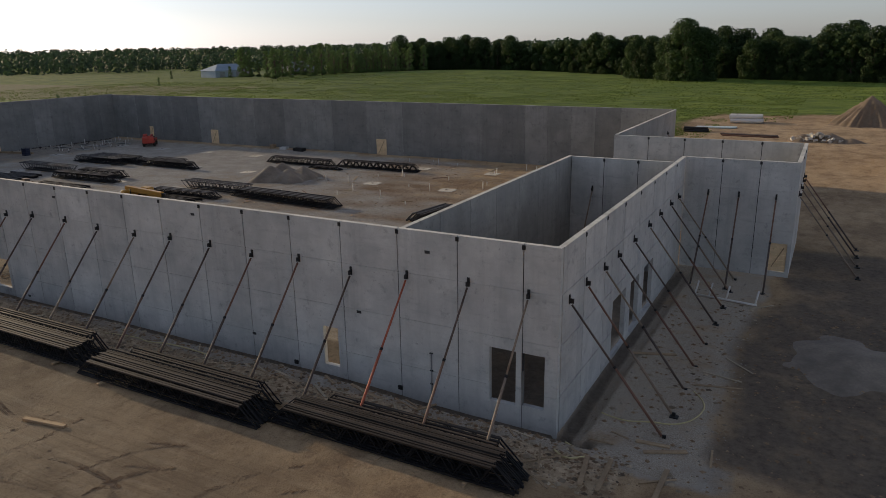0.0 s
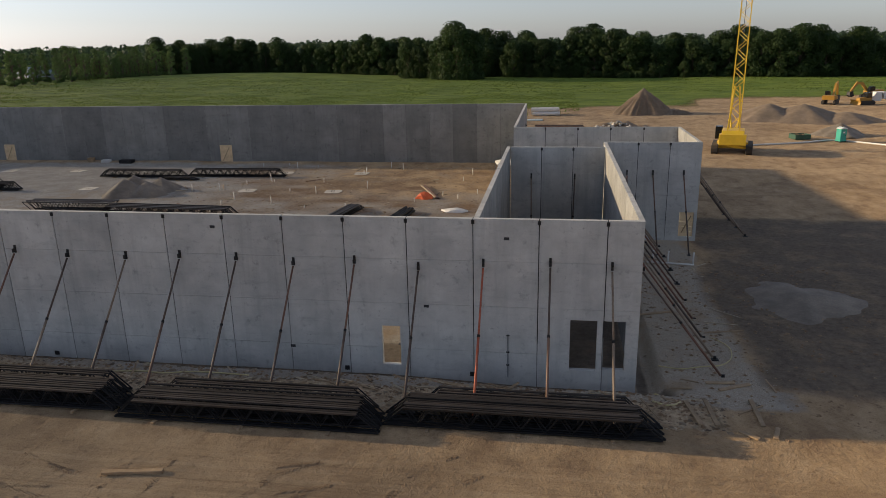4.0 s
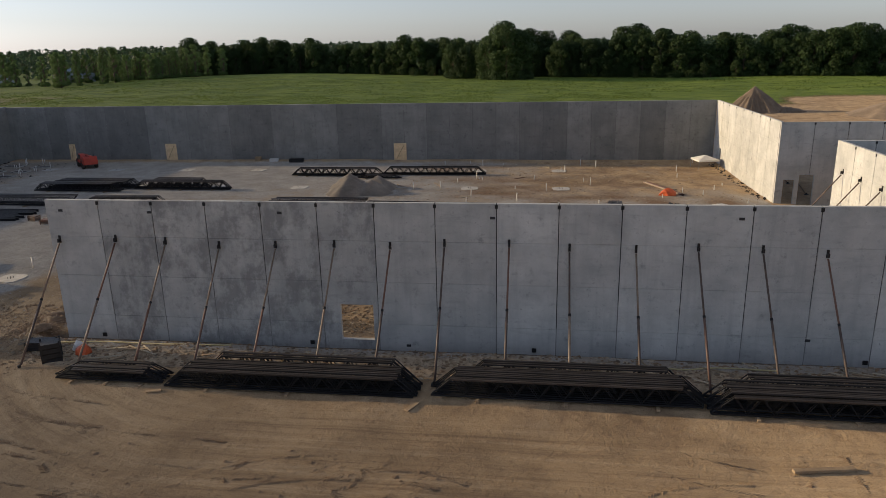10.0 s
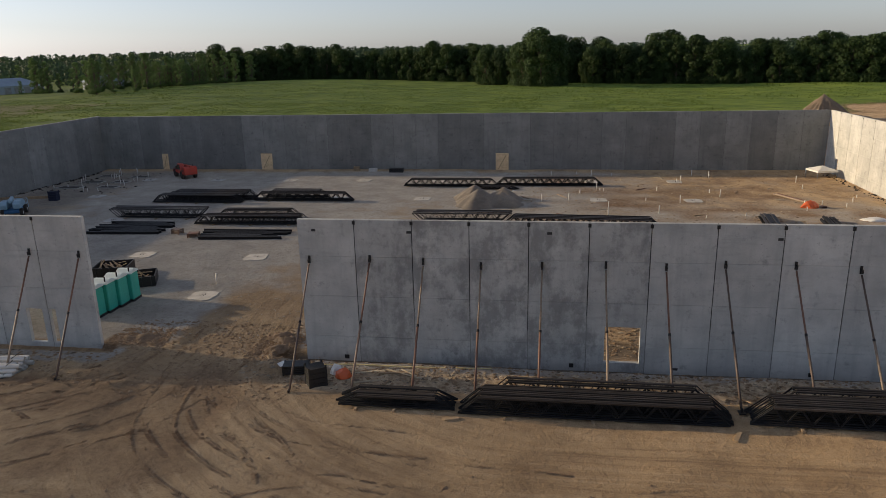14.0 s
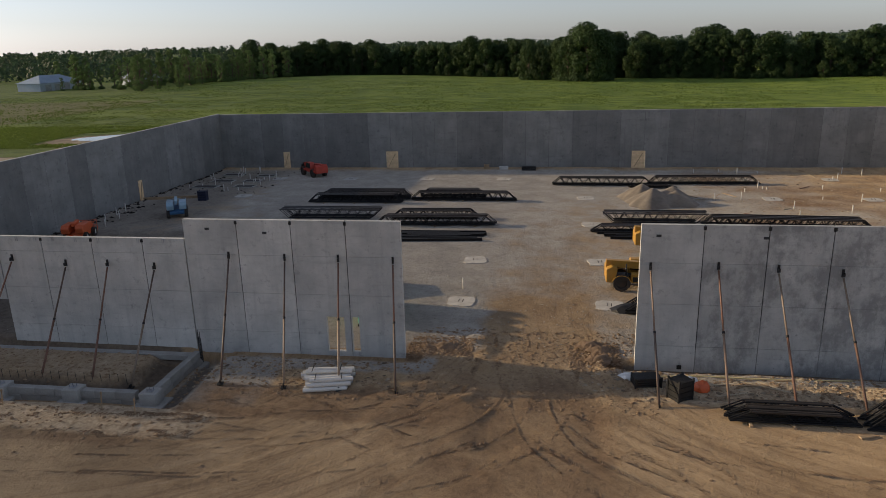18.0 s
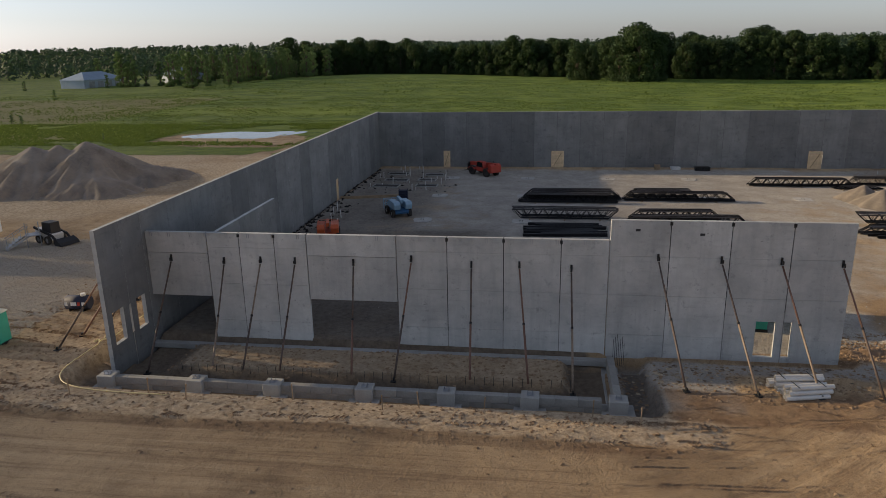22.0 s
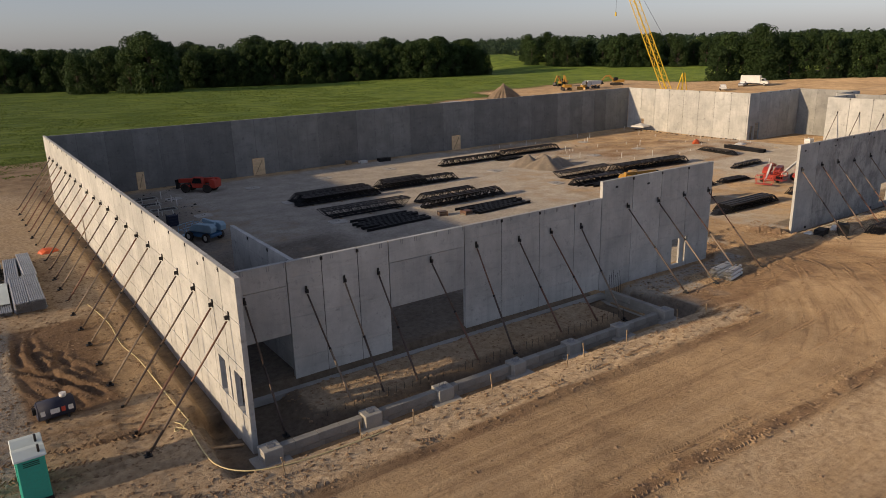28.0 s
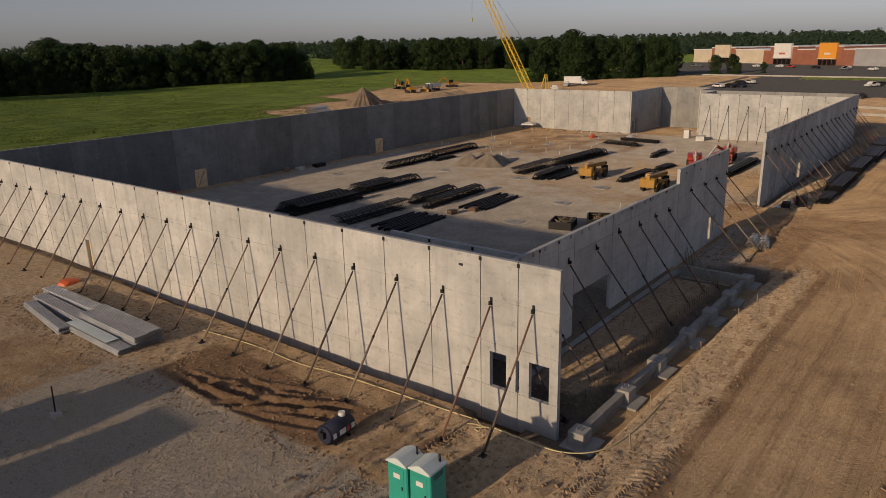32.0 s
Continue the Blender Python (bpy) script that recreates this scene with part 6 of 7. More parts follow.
def dug_pit(x, y, w, d, deg):
    bm = bmesh.new()
    o = [(-w / 2, -d / 2), (w / 2, -d / 2), (w / 2, d / 2), (-w / 2, d / 2)]
    for i in range(4):
        a, b = o[i], o[(i + 1) % 4]
        bar(bm, (*a, 0.05), (*b, 0.05), 0.10, 0.12)
    ob = solid("form_frame", bm, FOOTING, "low grey form frame round a footing pit", "formwork", pose(x, y, gz(x, y), 0, 0, deg), "footing forms")
    # near-black slab laid on the ground inside the frame; no hole is cut
    bm = bmesh.new()
    box(bm, (0, 0, 0.02), (w - 0.15, d - 0.15, 0.04))
    ob2 = solid("pit_floor", bm, PIT, "dark soil in a shallow footing pit", "pit", pose(x, y, gz(x, y), 0, 0, deg), "footing pits")


for x, y, w, d in ((-121.5, 86.3, 3.0, 1.6), (-121.3, 76.9, 3.4, 1.8), (-116.0, 77.4, 2.8, 1.5), (-116.2, 85.6, 2.6, 1.5), (-120.8, 81.2, 3.2, 1.6), (-116.6, 81.4, 2.4, 1.4)):
    dug_pit(x, y, w, d, rp.uniform(-6, 6))

# curb of boards across the room end
bm = bmesh.new()
prism(bm, [(-0.12, 0), (0.12, 0), (0.12, 0.32), (-0.12, 0.32)], -3.6, 3.6)
solid("form_curb", bm, LUMBER, "pale timber form curb set across the fill", "formwork", pose(-121.5, 69.0, gz(-121.5, 69), 0, 0, 14))


def crate(x, y, deg, s, material, label):
    t = thing("crate", label, "crate", pose(x, y, gz(x, y), 0, 0, deg), group="crates")
    for k in range(4):
        bm = bmesh.new()
        box(bm, (0, 0, 0.1 + k * s[2] / 4), (s[0], s[1], s[2] / 4 - 0.03))
        part("slat", bm, material, t)
    for sx in (-1, 1):
        for sy in (-1, 1):
            bm = bmesh.new()
            box(bm, (sx * s[0] * 0.48, sy * s[1] * 0.48, s[2] / 2 + 0.02), (0.08, 0.08, s[2] + 0.06))
            part("post", bm, material, t)


crate(-90.7, 52.0, 10, (1.0, 0.8, 0.4), BRACE, "open timber crate beside the steel beams")
crate(-93.0, 53.2, -14, (0.9, 0.7, 0.45), BRACE, "timber crate of small fittings on the fill")
crate(-69.1, 23.0, 34, (0.95, 0.8, 1.15), BLACK, "black slatted bin tipped beside the wall")
crate(-70.6, 24.2, 10, (1.4, 0.8, 0.5), BLACK, "low black crate beside the brace foot")
crate(-78.7, 90.3, 0, (2.0, 0.9, 0.6), BLACK, "black job box standing by the rear wall")
crate(-82.3, 90.7, 8, (1.2, 0.8, 0.5), WHITE, "white wrapped crate by the rear wall")
crate(-84.8, 90.8, 3, (0.7, 0.7, 0.8), LUMBER, "small timber crate by the rear wall")
crate(-117.3, 68.3, 5, (1.0, 0.7, 1.2), NAVY, "dark blue tool cabinet standing on the fill")
crate(-20.9, 52.8, 0, (1.1, 0.9, 1.6), WHITE, "white cabinet standing by the partition wall")
crate(-23.3, 49.5, 12, (2.4, 1.4, 0.8), WHITE, "white wrapped pallet on the fill")


def blob(name, x, y, s, material, label, cat, seed):
    bm = bmesh.new()
    bmesh.ops.create_icosphere(bm, subdivisions=2, radius=1)
    for v in bm.verts:
        k = 1 + 0.28 * noise.noise(v.co * 1.7 + Vector((seed, 0, 0)))
        v.co = Vector((v.co.x * s[0] * k, v.co.y * s[1] * k, max(0, v.co.z) * s[2] * k))
    return solid(name, bm, material, label, cat, pose(x, y, gz(x, y)))


blob("wrapped_sack", -67.9, 23.9, (0.5, 0.4, 0.5), ORANGE, "red and white sack leaning by the bin", "sack", 3)
blob("plastic_sheet", -68.3, 24.2, (0.4, 0.3, 0.6), WHITE, "crumpled white plastic sheeting", "sheet", 5)
blob("plastic_sheet", -71.4, 24.9, (0.6, 0.4, 0.35), WHITE, "crumpled clear plastic sheeting by the brace", "sheet", 7)
blob("red_tarp", -129.4, 64.8, (0.9, 0.7, 0.45), ORANGE, "crumpled orange netting by the side wall", "netting", 9)
blob("compactor", -29.6, 67.8, (0.9, 0.5, 0.8), ORANGE, "orange plate compactor on the fill", "compactor", 11)
blob("ground_tarp", -25.5, 62.0, (1.3, 0.8, 0.3), WHITE, "pale tarp heaped on the fill", "tarp", 13)
blob("scrap_steel", -70.2, 35.0, (1.5, 0.7, 0.5), BLACK, "dark steel fittings dumped on the fill", "debris", 15)
blob("scrap_steel", -68.2, 36.0, (1.2, 0.7, 0.7), STEEL, "dark steel fittings dumped on the fill", "debris", 17)


def canopy(x, y):
    t = thing("canopy_tent", "white fabric canopy tent on thin legs", "tent", pose(x, y, gz(x, y), 0, 0, 12) @ Matrix.Diagonal((1.0, 1.0, 0.68, 1)))
    bm = bmesh.new()
    top = bm.verts.new((0, 0, 2.5))
    rim = [bm.verts.new((sx * 1.35, sy * 1.35, 1.75)) for sx, sy in ((-1, -1), (1, -1), (1, 1), (-1, 1))]
    low = [bm.verts.new((v.co.x, v.co.y, 1.45)) for v in rim]
    for i in range(4):
        bm.faces.new((rim[i], rim[(i + 1) % 4], top))
        bm.faces.new((low[i], low[(i + 1) % 4], rim[(i + 1) % 4], rim[i]))
    part("fabric", bm, WHITE, t)
    for sx in (-1, 1):
        for sy in (-1, 1):
            bm = bmesh.new()
            tube(bm, (sx * 1.3, sy * 1.3, 0), (sx * 1.3, sy * 1.3, 1.7), 0.03, 6)
            part("leg", bm, GREYMETAL, t)


canopy(-22.0, 86.4)


def hose(pts, r, material, name, label):
    cu = bpy.data.curves.new(name, "CURVE")
    cu.dimensions, cu.bevel_depth, cu.bevel_resolution = "3D", r, 1
    sp = cu.splines.new("NURBS")
    sp.points.add(len(pts) - 1)
    for p, q in zip(sp.points, pts):
        p.co = (q[0], q[1], gz(q[0], q[1]) + r + (q[2] if len(q) > 2 else 0), 1)
    sp.use_endpoint_u, sp.order_u = True, 3
    cu.materials.append(material)
    return tagged(new(name, cu), label, "hose")


hose([(-128.9, 47), (-128.2, 42.5), (-128.5, 38), (-128.0, 35.4), (-127.9, 31), (-127.8, 27.5), (-127.7, 25.4)], 0.032, HOSE_Y, "yellow_hose", "yellow hose lying along the side wall trench")
hose([(-127.7, 25.4), (-128.2, 24.9), (-127.9, 24.3), (-128.4, 25.2), (-128.6, 24.6), (-127.9, 25.0), (-128.3, 25.6)], 0.032, HOSE_Y, "yellow_hose", "yellow hose coiled near the wall corner")
hose([(-127.9, 24.3), (-128.0, 22), (-127.8, 20.3), (-126.5, 19.0), (-123.5, 18.6), (-120.3, 18.7)], 0.032, HOSE_Y, "yellow_hose", "yellow hose curving round the porch corner")
hose([(-10.2, 29.1), (-9.2, 28.7), (-8.0, 29.3), (-7.0, 29.4), (-6.2, 30.4), (-6.0, 32.2), (-6.8, 33.0)], 0.035, HOSE_Y, "yellow_hose", "yellow hose looped on the gravel apron")
hose([(-11, 25.0), (-10.4, 24.4), (-9.6, 25.2), (-9.9, 26.2), (-10.8, 25.8)], 0.05, HOSE_Y, "yellow_hose", "yellow hose tangled near the wall corner")
hose([(14, 108.5), (18, 109.5), (23, 111.5), (27, 114.5), (30, 113), (33, 108)], 0.14, WHITE, "silt_sock", "white filter sock curving over bare soil")
hose([(-71.8, 26.0), (-71.0, 25.2), (-68, 25.6), (-64, 25.3), (-60, 25.6)], 0.04, HOSE_Y, "yellow_hose", "yellow hose lying at the foot of the front wall")
hose([(-39, 24.6), (-37, 25.2), (-35.5, 24.8), (-34, 25.3), (-31, 25.1)], 0.04, HOSE_Y, "yellow_hose", "yellow hose lying at the foot of the front wall")


PALE_LUMBER = plain("pale_lumber", (0.56, 0.46, 0.32), 0.8, vary=0.25, big=2, fine=12, tint=0.4)


def plank(x, y, deg, L, w=0.2, h=0.07, material=LUMBER, label="weathered timber plank lying on the soil", up=0.0):
    bm = bmesh.new()
    box(bm, (0, 0, h / 2 + up), (L, w, h))
    return solid("plank", bm, material, label, "plank", pose(x, y, gz(x, y) + 0.02, 0, 0, deg), "loose planks", bevel=0.008)


plank(-32.0, 16.3, 10, 2.4, 0.22, 0.12)
for x, y, d, L in ((-9.4, 23.9, -81, 2.1), (-8.6, 24.0, -88, 2.3), (-6.55, 24.4, -91, 2.4), (-7.5, 27.4, 6, 1.4), (-6.9, 27.0, 27, 1.8), (-6.2, 22.6, 70, 1.0), (-7.4, 22.3, -40, 0.9), (-48.6, 19.7, 65, 0.9), (-127.0, 23.5, -24, 2.6),
                   (-20.8, 25.5, -16, 2.5), (-61.5, 20.0, 20, 0.7), (-132.5, 35.5, 40, 2.0), (-9.5, 36.5, 20, 2.4)):
    plank(x, y, d, L)
for i in range(95):
    plank(rp.uniform(-70, -10), rp.uniform(22.6, 25.7), rp.gauss(0, 35), rp.uniform(0.4, 2.4), rp.choice((0.09, 0.09, 0.14)), 0.04, rp.choice((LUMBER, LUMBER, PALE_LUMBER)))
for i in range(13):
    plank(rp.uniform(-10.5, -5), rp.uniform(24, 50), rp.uniform(0, 180), rp.uniform(0.4, 2.2), 0.09, 0.04, rp.choice((LUMBER, PALE_LUMBER)))
for i in range(26):
    plank(rp.uniform(-60, -22), rp.uniform(55, 88), rp.uniform(0, 180), rp.uniform(0.5, 2.5), 0.12, 0.05, rp.choice((LUMBER, PALE_LUMBER, BRACE)))

# plumbing assembly laid on the gravel apron
t = thing("drain_assembly", "white plastic drain pipe assembly lying on the gravel", "pipes", pose(-7.3, 47.0, gz(-7.3, 47), 0, 0, -8))
bm = bmesh.new()
tube(bm, (-2.0, 0, 0.1), (2.0, 0, 0.1), 0.07, 8)
part("main_pipe", bm, PVC, t)
for sx in (-1.9, -1.0, 0.1, 1.9):
    bm = bmesh.new()
    tube(bm, (sx, 0, 0.1), (sx + 0.05, 0.5, 0.9), 0.06, 8)
    part("branch_pipe", bm, PVC, t)


# stakes along the spoil bank
for x, y in ((-121.5, 18.9), (-119.0, 18.2), (-113.5, 19.0), (-108.6, 18.4), (-106.8, 18.8), (-103.5, 18.5), (-98.2, 18.9), (-96.0, 18.3), (-125.6, 18.2)):
    bm = bmesh.new()
    box(bm, (0, 0, 0.35), (0.05, 0.04, 0.9))
    box(bm, (0, 0, 0.82), (0.07, 0.06, 0.1))
    solid("survey_stake", bm, LUMBER, "pale wooden survey stake in the spoil bank", "stake", pose(x, y, gz(x, y), rp.uniform(-6, 6), rp.uniform(-6, 6), 0), "survey stakes")
# utility riser on the gravel yard
t = thing("yard_riser", "dark steel post on a small concrete block", "post", pose(-140.1, 43.4, gz(-140, 43.4)))
bm = bmesh.new()
box(bm, (0, 0, 0.12), (0.5, 0.5, 0.3))
part("block", bm, PAD, t, bevel=0.03)
bm = bmesh.new()
tube(bm, (0, 0, 0.2), (0.05, 0.02, 1.7), 0.04, 8)
part("post", bm, BLACK, t)

# rebar dowels standing along the porch shelf
bm = bmesh.new()
for i in range(44):
    x = -121.5 + i * 0.52
    tube(bm, (x, 22.55, -0.1), (x + rp.uniform(-0.04, 0.04), 22.55, 0.55), 0.012, 5)
solid("rebar_dowels", bm, BLACK, "thin rusty rebar dowels in the porch shelf", "rebar", kind="stuff")
bm = bmesh.new()
for i in range(7):
    tube(bm, (-96.6 + i * 0.09, 26.2 - i * 0.1, 0), (-96.6 + i * 0.09, 26.2 - i * 0.1, 1.5 + 0.2 * (i % 3)), 0.014, 5)
solid("rebar_dowels", bm, BLACK, "tall rebar dowels at the porch wall end", "rebar", kind="stuff")

# form tie brackets hooked on the low wall top
bm = bmesh.new()
for s in (-0.06, 0.06):
    box(bm, (s, -0.012, -0.14), (0.025, 0.03, 0.28))
CLIP = to_mesh("embed_clip", bm, GREYMETAL)
x = -125.0
while x < -97.4:
    ob = new("embed_clip", CLIP)
    ob.matrix_basis = pose(x, FY, LOW - 0.02)
    tagged(ob, "small galvanised seat clip on the low wall top", "clip", "seat clips")
    x += rp.uniform(0.9, 1.6)
# small cast pockets and marks on the front panels
bm = bmesh.new()
box(bm, (0, -0.004, 0), (0.26, 0.03, 0.14))
POCKET = to_mesh("cast_pocket", bm, SEALANT)
for x, z in ((-45.4, 7.7), (-18.0, 7.5), (-57.0, 7.85), (-33.0, 7.8), (-64.6, 7.8), (-70.0, 7.85), (-29.2, 1.4), (-50.1, 0.3), (-22.0, 3.9), (-92.0, 7.7), (-95.5, 7.9)):
    ob = new("cast_pocket", POCKET)
    ob.matrix_basis = pose(x, FY, z)
    tagged(ob, "small dark cast pocket in the concrete panel", "pocket", "cast pockets")
ob = new("cast_pocket", POCKET)
ob.matrix_basis = pose(NLX, 27.78, 7.87, 0, 0, -90)
tagged(ob, "small dark cast pocket in the side wall", "pocket", "cast pockets")


t = thing("wall_conduit", "thin grey conduit with clips on the front wall", "conduit", pose(-17.9, FY - 0.03, 0))
bm = bmesh.new()
tube(bm, (0, 0, 0.25), (0, 0, 2.55), 0.03, 6)
part("pipe", bm, GREYMETAL, t)
for z in (0.9, 1.6, 2.5):
    bm = bmesh.new()
    box(bm, (0, 0, z), (0.16, 0.05, 0.06))
    part("clip", bm, BLACK, t)
bm = bmesh.new()
box(bm, (0, -0.03, 0), (0.24, 0.07, 0.22))
LOW_PLATE = to_mesh("lifting_plate", bm, BLACK)
for x in (-55.68, -43.15, -68.5, -26.3, -19.7):
    ob = new("lifting_plate", LOW_PLATE)
    ob.matrix_basis = pose(x, FY, 0.3)
    tagged(ob, "small black lifting plate at the panel foot", "plate", "lifting plates")


# ---- far buildings and water ----
def barn(x, y, deg, long=0.8):
    t = thing("barn", "low grey metal barn with a pale teal roof among trees", "building", pose(x, y, gz(x, y), 0, 0, deg) @ Matrix.Diagonal((long, 0.9, 0.9, 1)))
    bm = bmesh.new()
    box(bm, (0, 0, 2.0), (25, 16, 4.6))
    part("wall", bm, BARN_WALL, t)
    bm = bmesh.new()
    e = [bm.verts.new(v) for v in ((-13, -8.6, 4.2), (13, -8.6, 4.2), (13, 8.6, 4.2), (-13, 8.6, 4.2))]
    r = [bm.verts.new(v) for v in ((-6, 0, 8.2), (6, 0, 8.2))]
    for f in ((e[0], e[1], r[1], r[0]), (e[2], e[3], r[0], r[1]), (e[1], e[2], r[1]), (e[3], e[0], r[0]), (e[3], e[2], e[1], e[0])):
        bm.faces.new(f)
    part("roof", bm, BARN_ROOF, t)
    for sx in (-8, -2.7, 2.7, 8):
        bm = bmesh.new()
        box(bm, (sx, -8.02, 1.7), (3.4, 0.12, 3.4))
        part("door", bm, GREYMETAL, t)


BARN_WALL = plain("barn_cladding", (0.36, 0.42, 0.50), 0.6, vary=0.1, big=0.2, fine=2)
BARN_ROOF = plain("barn_roof", (0.25, 0.32, 0.40), 0.6, 0.0, vary=0.1, big=0.2, fine=2)
barn(-323, 319, 80, 1.05)
barn(-287, 341, 60, 0.6)

BRICKRED = plain("red_brick_front", (0.30, 0.115, 0.07), 0.8, vary=0.2, big=0.3, fine=4)
CREAM = plain("cream_render", (0.58, 0.50, 0.38), 0.8, vary=0.12, big=0.2, fine=3)
SHOPGREY = plain("grey_block", (0.33, 0.33, 0.34), 0.8, vary=0.12, big=0.2, fine=3)
SIGNORANGE = plain("orange_fascia", (0.72, 0.30, 0.03), 0.6, vary=0.08)


def shop(a, b, h, wall_m, label, name="shop", front=None, sign=None, doors=True, cap=WHITE):
    """One unit of the shop row: a and b are the ends of its front on the ground."""
    a, b = Vector((*a, 0)), Vector((*b, 0))
    L = (b - a).length
    deg = math.degrees(math.atan2((b - a).y, (b - a).x))
    t = thing(name, label, "shop", Matrix.Translation((a.x, a.y, gz(a.x, a.y))) @ pose(0, 0, 0, 0, 0, deg), group="shop row")
    bm = bmesh.new()
    box(bm, (L / 2, 20, h / 2), (L - 0.05, 40, h))
    part("wall", bm, wall_m, t)
    bm = bmesh.new()
    box(bm, (L / 2, 19.9, h + 0.15), (L + 0.3, 40.4, 0.5))
    part("cornice", bm, cap, t)
    if front:
        bm = bmesh.new()
        box(bm, (L / 2, -0.6, (h + 2) / 2 + 1.6), (L * 0.62, 1.6, h - 1.2))
        part("portal", bm, front, t)
    if sign:
        bm = bmesh.new()
        for k in range(5):
            box(bm, (L / 2 + (k - 2) * L * 0.045, -1.45, h * 0.62), (L * 0.034, 0.12, 1.1))
        part("sign", bm, sign, t)
    if doors:
        for k in range(4):
            bm = bmesh.new()
            box(bm, (L * (0.26 + 0.16 * k), -0.08 if not front else -1.43, 1.6), (L * 0.11, 0.1, 3.2))
            part("glass_door", bm, GLASS_DARK, t)
        bm = bmesh.new()
        box(bm, (L / 2, -1.7, 3.7), (L * 0.6, 1.6, 0.25))
        part("canopy", bm, WHITE, t)


S0, S1 = Vector((352, 181)), Vector((314.8, 108.4))


def along(k):
    p = S0.lerp(S1, k)
    return (p.x, p.y)


for k0, k1, h, m, lab, fr, sg, dr in ((0.0, 0.20, 8.2, CREAM, "cream rendered shop unit at the far row end", None, None, False),
                                      (0.20, 0.45, 9.4, BRICKRED, "red brick shop unit with pale bands", CREAM, None, True),
                                      (0.45, 0.72, 8.2, CREAM, "cream rendered shop unit with a plain wall", None, None, False),
                                      (0.72, 0.78, 8.0, BRICKRED, "narrow red brick shop bay", None, None, False),
                                      (0.78, 1.02, 10.0, BRICKRED, "shop unit with a white portal and red sign", WHITE, RED, True),
                                      (1.02, 1.16, 8.4, BRICKRED, "red brick shop bay with a pale band", None, None, False),
                                      (1.16, 1.38, 10.2, BRICKRED, "shop unit with an orange portal and pale sign", SIGNORANGE, WHITE, True),
                                      (1.38, 1.46, 8.6, BRICKRED, "red brick shop bay at the corner", None, None, False),
                                      (1.46, 2.3, 9.0, SHOPGREY, "grey block shop building at the row end", None, None, False)):
    shop(along(k0), along(k1), h, m, lab, front=fr, sign=sg, doors=dr)

for i in range(16):
    f = i / 15
    x, y = 250 + 20 * rp.random() - 40 * f, 165 - 120 * f + rp.uniform(-4, 4)
    if i % 5 != 3:
        car(x + 25, y - 10, 60 + rp.uniform(-4, 4), rp.choice((WHITE, BLACK, GREYMETAL, NAVY, RED)), "parked car on the shop car park")
bm = bmesh.new()
tube(bm, (0, 0, 0), (0, 0, 22), 0.22, 8, 0.1)
solid("light_mast", bm, GREYMETAL, "tall thin grey lighting mast behind the shops", "mast", pose(330, 62, gz(330, 62)))


def kerb_wall(x0, y0, x1, y1, name, label):
    bm = bmesh.new()
    n = 24
    for i in range(n):
        a = Vector((x0 + (x1 - x0) * i / n, y0 + (y1 - y0) * i / n, 0))
        b = Vector((x0 + (x1 - x0) * (i + 1) / n, y0 + (y1 - y0) * (i + 1) / n, 0))
        a.z, b.z = gz(a.x, a.y) + 0.25, gz(b.x, b.y) + 0.25
        bar(bm, a, b, 0.3, 0.6)
    solid(name, bm, PAD, label, "kerb", kind="structure")


kerb_wall(50, 40, 42, -10, "kerb_1", "pale concrete kerb along the car park edge")
kerb_wall(33, 36, 27, -10, "kerb_2", "pale concrete kerb along the access road")
kerb_wall(188, 120, 172, -40, "kerb_3", "pale concrete kerb along the planted strip")
kerb_wall(96, 93, 175, 96, "kerb_4", "pale concrete kerb at the car park end")

# pond in the rough grass
WATER = bpy.data.materials.new("pond_water")
nt, nd, lk, bs = nodes_of(WATER)
bs.inputs["Base Color"].default_value = (0.06, 0.055, 0.045, 1)
bs.inputs["Roughness"].default_value = 0.08
bump(nt, bs, noise_node(nt, place(nt), 2.5, 4), 0.08, 0.05)
bm = bmesh.new()
ring = []
for i in range(40):
    a = i * math.tau / 40
    r = 1 + 0.16 * math.sin(a * 3 + 1) + 0.10 * math.sin(a * 5)
    ring.append(bm.verts.new((11.5 * r * math.cos(a), 8.0 * r * math.sin(a), 0)))
bm.faces.new(ring)
tagged(solid("pond", bm, WATER, "shallow pale pond reflecting the evening sky", "water", pose(-163.5, 127.5, float(ground_height(np.array([-163.5]), np.array([127.5]))[0]) + 0.05, 0, 0, 22)), kind="structure")


# ---- broken soil, tracks, weeds ----
def soil_material(name, a, b, c):
    m = bpy.data.materials.new(name)
    nt, nd, lk, bs = nodes_of(m)
    p = place(nt)
    isl = nd.new("ShaderNodeNewGeometry").outputs["Random Per Island"]
    col = mix(nt, isl, a, b)
    col = mix(nt, ramp(nt, noise_node(nt, p, 5, 5), 0.4, 0.7, 0, 0.6), col, c)
    lk.new(col, bs.inputs["Base Color"])
    bs.inputs["Roughness"].default_value = 0.95
    bs.inputs["Diffuse Roughness"].default_value = 1.0
    bs.inputs["Specular IOR Level"].default_value = 0.2
    bump(nt, bs, noise_node(nt, p, 14, 5), 0.6, 0.03)
    return m


CLOD = soil_material("soil_clods", (0.27, 0.18, 0.108), (0.40, 0.285, 0.18), (0.18, 0.116, 0.07))
STONES = soil_material("loose_stones", (0.25, 0.22, 0.175), (0.50, 0.455, 0.385), (0.32, 0.27, 0.21))
WEED = leaf_material("weeds", (0.13, 0.195, 0.03), (0.235, 0.31, 0.055), (0.17, 0.24, 0.04))
OCT = np.array([(1, 0, 0), (0, 1, 0), (-1, 0, 0), (0, -1, 0), (0, 0, 1), (0, 0, -0.6)], float)
OCT_F = np.array([(0, 1, 4), (1, 2, 4), (2, 3, 4), (3, 0, 4), (1, 0, 5), (2, 1, 5), (3, 2, 5), (0, 3, 5)])


